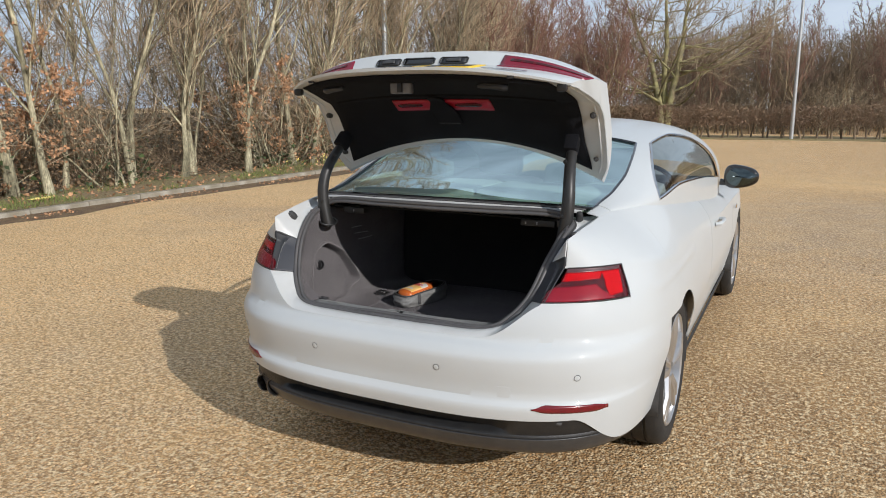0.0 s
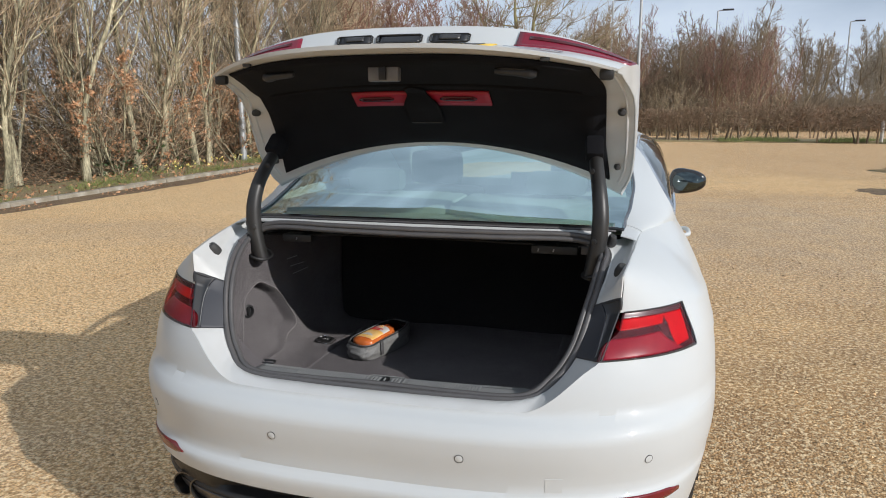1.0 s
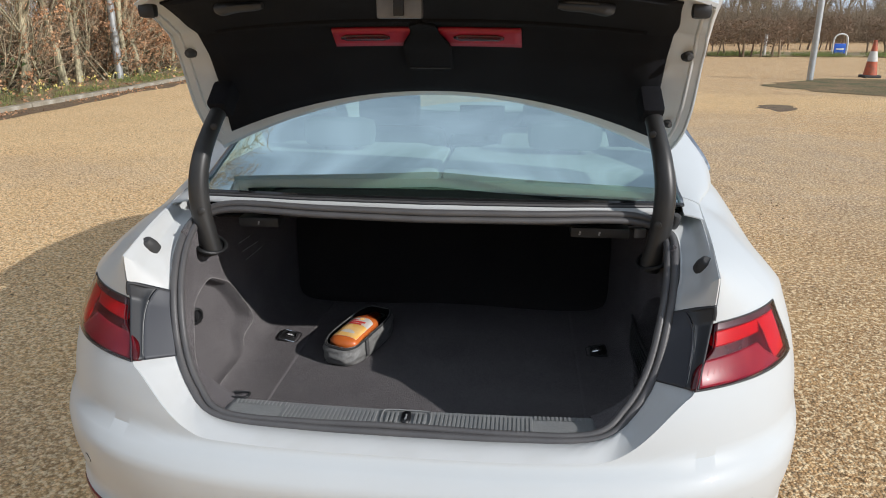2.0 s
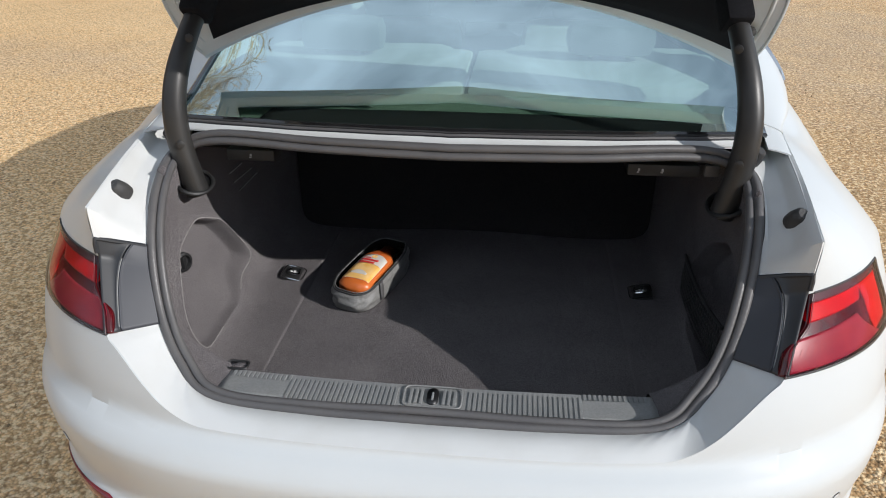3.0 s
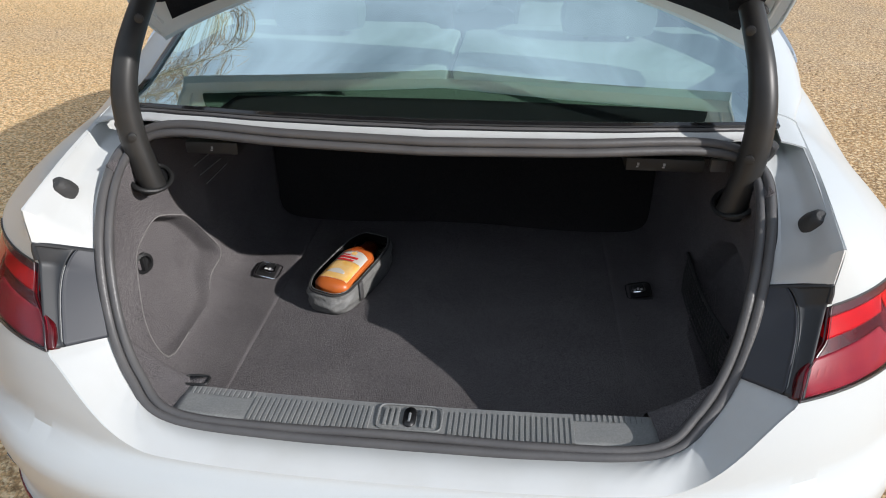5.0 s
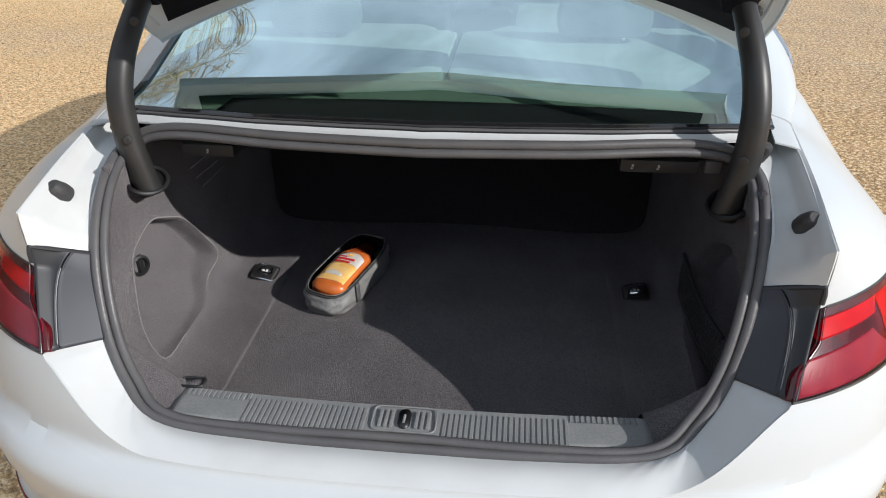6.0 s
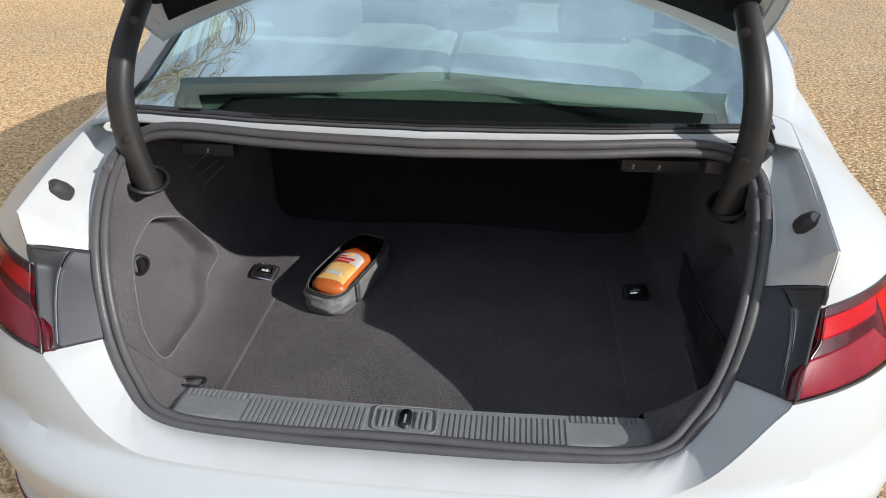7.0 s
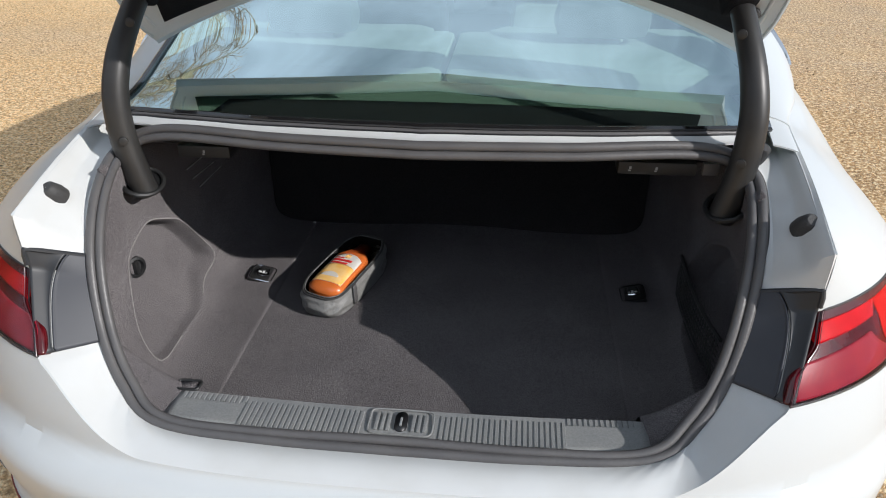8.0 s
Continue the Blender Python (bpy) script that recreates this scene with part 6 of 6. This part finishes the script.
thicket = [grow_tree("red_thicket", 100 + k, 6.4, .035, 13, 6, (TWIG_PALE, TWIG_RED), first=.12, spread=.55, limb_len=.45, lean=.14, stems=4, twig_r=.0085, category="tree", fine=5, lift=.25, label="dense red-brown bare thicket tree") for k in range(3)]
far = [grow_tree("far_tree", 120 + k, 9.0, .12, 20, 8, (TWIG_PALE, TWIG_FAR), first=.22, spread=.95, limb_len=.46, twig_r=.0105, fine=7, lean=.06, label="bare tree beyond the hedges") for k in range(4)]
MOSSY = material("mossy_bark", (0.36, 0.33, 0.15), 0.9, spots=(0.16, 0.135, 0.085), scale=2.5, amount=0.9, fine=(30, 0.3), bump=0.6, bump_scale=25)
big = grow_tree("spreading_tree", 147, 9.2, .20, 17, 14, (MOSSY, TWIG_PALE), first=.16, spread=1.7, limb_len=.68, twig_r=.012, fine=7, lift=.10, lean=.045, stems=3, label="large bare tree with wide mossy limbs behind the hedge")

TWIG_GREY = material("pale_grey_twigs", (0.40, 0.335, 0.25), 0.9, spots=(0.27, 0.22, 0.16), scale=.4, amount=0.7, per_piece=0.3)
tall = [grow_tree("far_tree", 140 + k, 9.6, .15, 26, 9, (TWIG_PALE, TWIG_GREY), first=.26, spread=.85, limb_len=.42, twig_r=.0115, fine=8, lean=.05, lift=.2, label="tall pale bare tree beyond the hedges") for k in range(3)]
GROUPS = {"bare_tree": "trees behind the kerb", "copper_shrub": "shrubs behind the kerb", "bare_shrub": "shrubs behind the kerb", "red_thicket": "thicket beyond the kerb", "far_tree": "trees beyond the hedges"}
for proto in belt + copper + tangle + thicket + far + tall:
    tagged(proto, group=GROUPS[proto.name.split(".")[0]])

# front row close behind the kerb, thicker rows behind
settled = set()
def set_out(protos, x, y, z, scale):
    proto = protos[rng.randrange(len(protos))]
    if proto.name not in settled:
        settled.add(proto.name)
        settle(proto, x, y, z, scale, rng.uniform(0, 6.28))
    else:
        plant(proto, x, y, z, scale)
for k in range(36):
    set_out(belt, -9.5 + rng.uniform(-.6, .35), .5 + k * .69 + rng.uniform(-.3, .3), .12, rng.uniform(.85, 1.15))
for k in range(62):
    set_out(belt, rng.uniform(-17, -10.4), rng.uniform(-1, 34), .15, rng.uniform(.50, .95))
for k in range(20):
    set_out(belt, rng.uniform(-32, -17), rng.uniform(6, 44), .25, rng.uniform(.50, .70))
for k in range(44):
    x, y, sc = rng.uniform(-11.2, -9.4), rng.choice((rng.uniform(-.5, 3.4), rng.uniform(9.5, 28), rng.uniform(17, 29))), rng.uniform(.7, 1.25)
    set_out(tangle if 4 < y < 14.5 and k % 4 else copper, x, y, .1, sc)
for k in range(40):
    set_out(tangle, rng.uniform(-14.5, -9.3), rng.uniform(0, 32), .1, rng.uniform(.6, 1.2))
for k in range(22):
    set_out(thicket, rng.uniform(-13, -6.4), 23 + k * .68 + rng.uniform(-1, 1), .1, rng.uniform(.9, 1.25))
settle(big, -5.3, 35.5, 0, 1.0, 1.1)
for x, y, sc in ((-9.9, 15.6, .95), (-10.2, 16.6, 1.05), (-10.0, 17.8, .95), (-10.3, 4.4, 1.2), (-10.1, 5.2, 1.05), (-10.6, 3.6, 1.3)):
    set_out(copper, x, y, .1, sc)
for k in range(26):
    set_out(thicket[:1] + tangle, rng.uniform(-10, 9), rng.uniform(38, 46), 0, rng.uniform(.8, 1.25))
for k in range(52):
    a = rng.uniform(-9, 15) if k < 40 else rng.uniform(15, 52)
    set_out(far, a, 47 + rng.uniform(-4, 16) + .45 * max(a, 0), 0, rng.uniform(.72, 1.0))
for k in range(16):
    a = rng.uniform(-9, 40)
    set_out(tangle, a, 43 + rng.uniform(-2, 8) + .4 * max(a, 0), 0, rng.uniform(1.0, 1.5))
for k in range(10):
    set_out(far, rng.uniform(-2, 6), rng.uniform(38, 45), 0, rng.uniform(.55, .75))
for k in range(10):
    set_out(tangle, rng.uniform(-9, 3), rng.uniform(36, 42), 0, rng.uniform(.8, 1.3))

for k in range(46):
    a = rng.uniform(9, 52)
    set_out(tall, a, 54 + rng.uniform(0, 18) + .30 * a, 0, rng.uniform(.72, 1.02))

# dead bramble, fallen boughs and leaf held in the understorey
BRAMBLE = material("dark_bramble", (0.28, 0.20, 0.125), 0.9, spots=(0.09, 0.065, 0.04), scale=1.3, amount=0.85, per_piece=0.6)
DEAD = material("dead_leaves", (0.33, 0.215, 0.12), 0.85, spots=(0.11, 0.075, 0.04), scale=1.5, amount=0.8, per_piece=0.45)
rb = random.Random(77)
br_st, br_lf = Sticks(), Sticks()
def clump_at(x, y, k):
    return noise.noise(Vector((x * .45, y * .45, k))) * .5 + .5
while len(br_st.f) < 3 * 36000:
    x, y = rb.uniform(-15.5, -9.4), rb.uniform(-1.5, 34)
    top = .5 + 5.2 * clump_at(x, y, 3) * min(1, (-9.2 - x) / 1.2)
    p = Vector((x, y, .1 + top * rb.random() ** 1.9))
    w = Vector((rb.gauss(0, .6), rb.gauss(0, .6), rb.uniform(-.25, 1)))
    br_st.spike(p, p + w.normalized() * rb.uniform(.3, 1.0), rb.uniform(.003, .0065))
while len(br_lf.f) < 34000:
    x, y = rb.uniform(-15, -9.5), rb.uniform(-1.5, 34)
    if clump_at(x, y, 8) < .42:
        continue
    br_lf.leaf(Vector((x, y, .1 + 2.6 * clump_at(x, y, 3) * rb.random() ** 1.3)), rb.uniform(.05, .11), rb)
tagged(new("dead_bramble", br_st.mesh("dead_bramble", BRAMBLE)), "dense brown bramble and dead boughs under the trees", "bramble", kind="stuff")
tagged(new("held_leaves", br_lf.mesh("held_leaves", DEAD)), "dry brown leaves caught in the understorey", "leaves", kind="stuff")
wd = Sticks()
while len(wd.f) < 3 * 90000:
    x = rb.uniform(-9, 48)
    y = 40 + rb.uniform(0, 20) + .42 * max(x, 0)
    open_side = ease((x - 6) / 5)                      # thinner towards the open corner
    top = (1.8 + 6.2 * clump_at(x * .5, y * .5, 5)) * (1 - .70 * open_side)
    p = Vector((x, y, top * rb.random() ** 1.1))
    w = Vector((rb.gauss(0, .35), rb.gauss(0, .35), rb.uniform(.1, 1)))
    wd.spike(p, p + w.normalized() * rb.uniform(.7, 1.9), rb.uniform(.009, .018))
tagged(new("wood_undergrowth", wd.mesh("wood_undergrowth", TWIG_FAR)), "grey-brown undergrowth of the wood beyond the hedges", "undergrowth", kind="stuff")

# hedges: leaning stems below, a clipped mass of twigs and dry leaves above
def hedge(x0, x1, y, height, depth, seed, thick=900):
    rr = random.Random(seed)
    ob = thing("hedge", "clipped brown beech hedge with bare stems", "hedge", ((x0 + x1) / 2, y, 0), "hedges along the car park")
    stems, mass = Sticks(), Sticks()
    n = int((x1 - x0) * 3)
    for k in range(n):
        x = x0 + (x1 - x0) * (k + rr.random()) / n
        p = Vector((x - (x0 + x1) / 2, rr.uniform(-.15, .15), -.05))
        stems.rod(wander(p, Vector((rr.uniform(-.15, .15), 0, 1)), .75, 4, .15, .1, rr), rr.uniform(.03, .065), .03, 6)
    wav = lambda x: height + .05 * math.sin(x * 2.1) + .04 * math.sin(x * 5.3)
    for k in range(int((x1 - x0) * thick)):
        x = rr.uniform(x0, x1)
        z = .42 + (wav(x) - .42) * rr.random() ** .8
        yy = rr.uniform(-.5, .5) * depth * (.7 + .3 * math.sin((z - .3) * 2.4))
        p = Vector((x - (x0 + x1) / 2, yy, z))
        if k % 3 == 0:
            mass.rod(wander(p, Vector((rr.uniform(-1, 1), rr.uniform(-1, 1), rr.uniform(-.2, 1))), .28, 2, .3, .1, rr), .007, .003, 3)
        else:
            mass.leaf(p, rr.uniform(.05, .10), rr)
    for nm, st, mat in (("undergrowth", stems, TWIG_FAR), ("foliage", mass, HEDGE_LEAF)):
        o = tagged(new(nm, st.mesh(nm, mat)), kind="stuff")
        o.parent = ob
    return ob


for i, (x0, x1, y, h, d) in enumerate(((-9.0, -2.0, 31.4, 1.42, 1.1), (-2.0, 3.0, 31.6, 1.40, 1.1), (3.0, 5.2, 31.8, 1.40, 1.1), (5.6, 9.4, 36.0, 1.5, 1.2), (7.7, 11.0, 30.4, 1.46, 1.3), (13.2, 16.6, 38.0, 1.6, 1.3), (15.8, 24.0, 34.7, 1.5, 1.4), (-9, 4, 37.5, 1.2, 1.0), (24, 40, 40.0, 1.5, 1.4))):
    hedge(x0, x1, y, h, d, 300 + i)

# strip of rough grass under the hedges
bm = add_grid(bmesh.new(), lambda x, y: Vector((x, y, .05 + .03 * noise.noise(Vector((x, y, 0))))), span(-9, 42, 60), span(30.6, 34.0, 6))
tagged(part("hedge_verge", bm, VERGE, thick=.1), "rough grass strip under the hedges", "grass", kind="structure")

# grass blades, ivy and flowers on the verge
st, fl, iv = Sticks(), Sticks(), Sticks()
for k in range(7000):
    y = rng.uniform(-1, 24)
    x = KERB_X - .16 - abs(rng.gauss(0, .55))
    if noise.noise(Vector((x * 1.3, y * .6, 5))) < .10 - .012 * y:
        continue
    p = verge_at(x, y)
    h = rng.uniform(.05, .16)
    w = Vector((rng.uniform(-.6, .6), rng.uniform(-.6, .6), 1)).normalized()
    st.rod([p, p + w * h * .6, p + w * h + Vector((w.x, w.y, -.2)) * h * .3], .006, .001, 3)
for k in range(9000):                                      # tufts along the hedges
    x, y = rng.uniform(4, 22), rng.uniform(30.0, 32.2)
    if noise.noise(Vector((x * .6, y * .8, 15))) < -.05:
        continue
    p = Vector((x, y, .05))
    w = Vector((rng.uniform(-.6, .6), rng.uniform(-.6, .6), 1)).normalized()
    st.spike(p, p + w * rng.uniform(.08, .24), .012)
for k in range(60):
    y = rng.choice((rng.uniform(9, 24), rng.gauss(11.5, .5), rng.uniform(13, 17)))
    x = KERB_X - .25 - abs(rng.gauss(0, .4))
    p = verge_at(x, y)
    top = p + Vector((rng.uniform(-.03, .03), rng.uniform(-.03, .03), rng.uniform(.16, .28)))
    st.rod([p, top], .006, .004, 3)
    for _ in range(5):
        fl.leaf(top, .04, rng)
for k in range(7000):
    x, y = rng.uniform(-13, -9.0), rng.uniform(-1, 26)
    if noise.noise(Vector((x * .5, y * .5, 9))) < .12:
        continue
    iv.leaf(verge_at(x, y) + Vector((0, 0, rng.random() ** 2 * .7)), rng.uniform(.06, .12), rng)
for nm, s_, mat, lab, cat in (("grass", st, GRASS, "patchy green grass on the verge", "grass"), ("daffodils", fl, PETAL, "scattered yellow daffodils on the verge", "flowers"), ("ivy_cover", iv, IVY, "low ivy and brambles under the trees", "ivy")):
    tagged(new(nm, s_.mesh(nm, mat)), lab, cat, kind="stuff")
# leaf litter
lt = Sticks()
for k in range(6000):
    x, y = rng.uniform(-12, KERB_X - .1), rng.uniform(-1, 24)
    lt.leaf(verge_at(x, y) + Vector((0, 0, .015)), rng.uniform(.05, .09), rng)
tagged(new("fallen_leaves", lt.mesh("fallen_leaves", COPPER)), "dry brown fallen leaves on the verge", "leaves", kind="stuff")

# lamp columns
def lamp_post(x, y, h, r=.07, head=(1, 0), lean=0.0):
    ob = thing("lamp_post", "grey galvanised street lamp column", "street lamp", (x, y, 0), "lamp columns in the car park")
    top = Vector((lean, 0, h))
    bm = add_rod(bmesh.new(), [Vector((0, 0, -.05)), Vector((0, 0, 1.1)) + top * .0], r * 1.06, 16)
    add_rod(bm, [Vector((lean * 1.1 / h, 0, 1.08)), top], [r, r * .65], 14)
    o = part("column", bm, STEEL)
    o.parent = ob
    bm = add_rod(bmesh.new(), [top, top + Vector((head[0] * .35, head[1] * .35, .05))], [r * .5, r * .4], 8)
    o = part("bracket", bm, STEEL)
    o.parent = ob
    c = top + Vector((head[0] * .55, head[1] * .55, .06))
    bm = add_box(bmesh.new(), c - Vector((.30 if head[0] else .11, .11 if head[0] else .30, .045)), c + Vector((.30 if head[0] else .11, .11 if head[0] else .30, .045)), .03)
    o = part("lantern", bm, TRIM)
    o.parent = ob
    return ob


for x, y, h, r, head in ((.65, 31.0, 8.0, .075, (1, 0)), (-.85, 40.5, 7.2, .07, (1, 0)), (4.95, 44.0, 6.9, .07, (1, 0)), (13.2, 81, 7.0, .07, (1, 0)), (13.9, 52, 6.9, .07, (1, 0)),
                         (7.55, 18.45, 8.0, .074, (1, 0)), (-9.35, 15.4, 8.0, .085, (0, 1)), (10.5, 95, 8, .07, (-1, 0))):
    lamp_post(x, y, h, r, head)

# mossy ring round the near column
MOSS = material("mossy_dirt", (0.20, 0.125, 0.055), 0.95, spots=(0.075, 0.075, 0.022), scale=1.4, amount=0.95, fine=(40, 0.6), bump=0.9, bump_scale=30)
bm = bmesh.new()
def moss_at(a, r):
    q = r * (1 + .25 * noise.noise(Vector((math.cos(a), math.sin(a), 2))) + .16 * noise.noise(Vector((math.cos(a) * 5, math.sin(a) * 5, 4))))
    return Vector((10.0 + 4.2 * q * math.cos(a), 16.6 + 2.4 * q * math.sin(a), .020 * (1 - r) + .006))
add_grid(bm, moss_at, span(0, 2 * math.pi, 90), span(.02, 1, 6))
tagged(part("moss_patch", bm, MOSS, weld=.001), "mossy dirt patch round a lamp column", "moss", kind="structure")

# worn dark patch in the gravel
def worn_at(a, r):
    q = r * (1 + .30 * noise.noise(Vector((math.cos(a) * 1.5, math.sin(a) * 1.5, 6))) + .25 * noise.noise(Vector((math.cos(a) * 7, math.sin(a) * 7, 8))))
    return Vector((4.78 + .40 * q * math.cos(a), 12.1 + .50 * q * math.sin(a), .004 * (1 - r) + .004))
bm = add_grid(bmesh.new(), worn_at, span(0, 2 * math.pi, 70), span(.02, 1, 5))
tagged(part("worn_patch", bm, DIRT, weld=.001), "worn dark patch in the gravel", "patch", kind="structure")

# traffic cone, bollard, blue sign on a hoop
CONE = material("cone_orange", (0.50, 0.11, 0.05), 0.65, spots=(0.26, 0.10, 0.06), scale=9, amount=0.8)
CONE_WHITE = material("cone_white", (0.66, 0.65, 0.62), 0.5, spots=(0.45, 0.43, 0.39), scale=9, amount=0.7)
SIGN_BLUE = material("sign_blue", (0.02, 0.10, 0.50), 0.4, spots=(0.03, 0.13, 0.55), scale=20)
cone = thing("traffic_cone", "orange and white traffic cone on a black base", "traffic cone", (9.5, 19.6, 0))
up = Matrix.Translation((9.5, 19.6, 0)) @ Matrix.Rotation(radians(-90), 4, "Y")
part("cone_base", add_box(bmesh.new(), (9.29, 19.39, .0), (9.71, 19.81, .07), .02), RUBBER, cone)
part("cone_body", add_lathe(bmesh.new(), ((.07, .17), (.40, .125), (.40, .126), (.96, .035), (.97, .001)), 28, up), CONE, cone)
part("cone_sleeve", add_lathe(bmesh.new(), ((.42, .127), (.68, .086), (.68, .08), (.42, .12)), 28, up), CONE_WHITE, cone, "white reflective sleeve")
bollard = thing("bollard", "short white post by the hedge", "bollard", (10.2, 30.8, 0))
part("post", add_rod(bmesh.new(), [(10.2, 30.8, 0), (10.2, 30.8, .86), (10.2, 30.8, .9)], [.06, .06, .03], 14), CONE_WHITE, bollard)
hoop = thing("hoop_sign", "white hoop barrier with a blue sign", "sign", (13.4, 31.4, 0))
part("hoop_rail", add_rod(bmesh.new(), smooth_path([(13.12, 31.4, 0), (13.12, 31.4, .6), (13.2, 31.4, .83), (13.4, 31.4, .9), (13.6, 31.4, .83), (13.68, 31.4, .6), (13.68, 31.4, 0)], 30), .035, 10), CONE_WHITE, hoop)
sign = part("sign_board", add_box(bmesh.new(), (13.17, 31.37, .12), (13.63, 31.40, .52), .008), SIGN_BLUE, hoop, "blue sign board")
part("sign_bar", add_box(bmesh.new(), (13.24, 31.362, .26), (13.56, 31.372, .33), .002), CONE_WHITE, sign)

# pale shed far behind the trees, litter on the verge
SHED = material("pale_sheet", (0.62, 0.64, 0.66), 0.5, spots=(0.5, 0.52, 0.54), scale=2)
shed = thing("shed", "pale sheet-roofed shed beyond the trees", "shed", (-33, 35, 0))
part("shed_wall", add_box(bmesh.new(), (-35.5, 34, 0), (-31.5, 37, 2.5), .02), SHED, shed)
bm = add_grid(bmesh.new(), lambda x, t: Vector((x, 33.8 + 1.7 * t if t <= 1 else 35.5 + 1.7 * (t - 1), 2.5 + .8 * (t if t <= 1 else 2 - t))), span(-35.7, -31.3, 12), (0, 1, 2))
part("shed_roof", bm, SHED, shed, thick=.05)
lp = verge_at(-8.75, 4.6)
bm = add_grid(bmesh.new(), lambda u, v: lp + Vector((.09 * (v - .5), .36 * (u - .5), .05 + .03 * noise.noise(Vector((u * 4, v * 3, 1))))), span(0, 1, 12), span(0, 1, 6))
tagged(part("litter", bm, PETAL, thick=.006), "crumpled yellow plastic litter on the verge", "litter")

# unseen trees and hedge on the near side of the car park, behind the camera
# added close and thick to keep low sky light out of the boot
for k in range(46):
    set_out(far, -30 + k * .98 + rng.uniform(-.5, .5), -19 + rng.uniform(-5, 3), 0, rng.uniform(.85, 1.15))
for k in range(34):
    set_out(thicket + tangle, -30 + k * 1.3 + rng.uniform(-.5, .5), -17 + rng.uniform(-2, 2), 0, rng.uniform(.9, 1.3))
hedge(-32, -10, -15.5, 2.1, 1.3, 340, 220)
hedge(-10, 14, -15.5, 2.1, 1.3, 341, 220)

# leaves blown against the kerb
lk = Sticks()
for k in range(2600):
    y = rng.uniform(-1, 22)
    x = KERB_X + abs(rng.gauss(0, .16))
    if noise.noise(Vector((y * .7, 0, 4))) > -.15:
        lk.leaf(Vector((x, y, .02)), rng.uniform(.03, .06), rng)
tagged(new("kerb_leaves", lk.mesh("kerb_leaves", COPPER)), "dry leaves blown against the kerb", "leaves", kind="stuff")
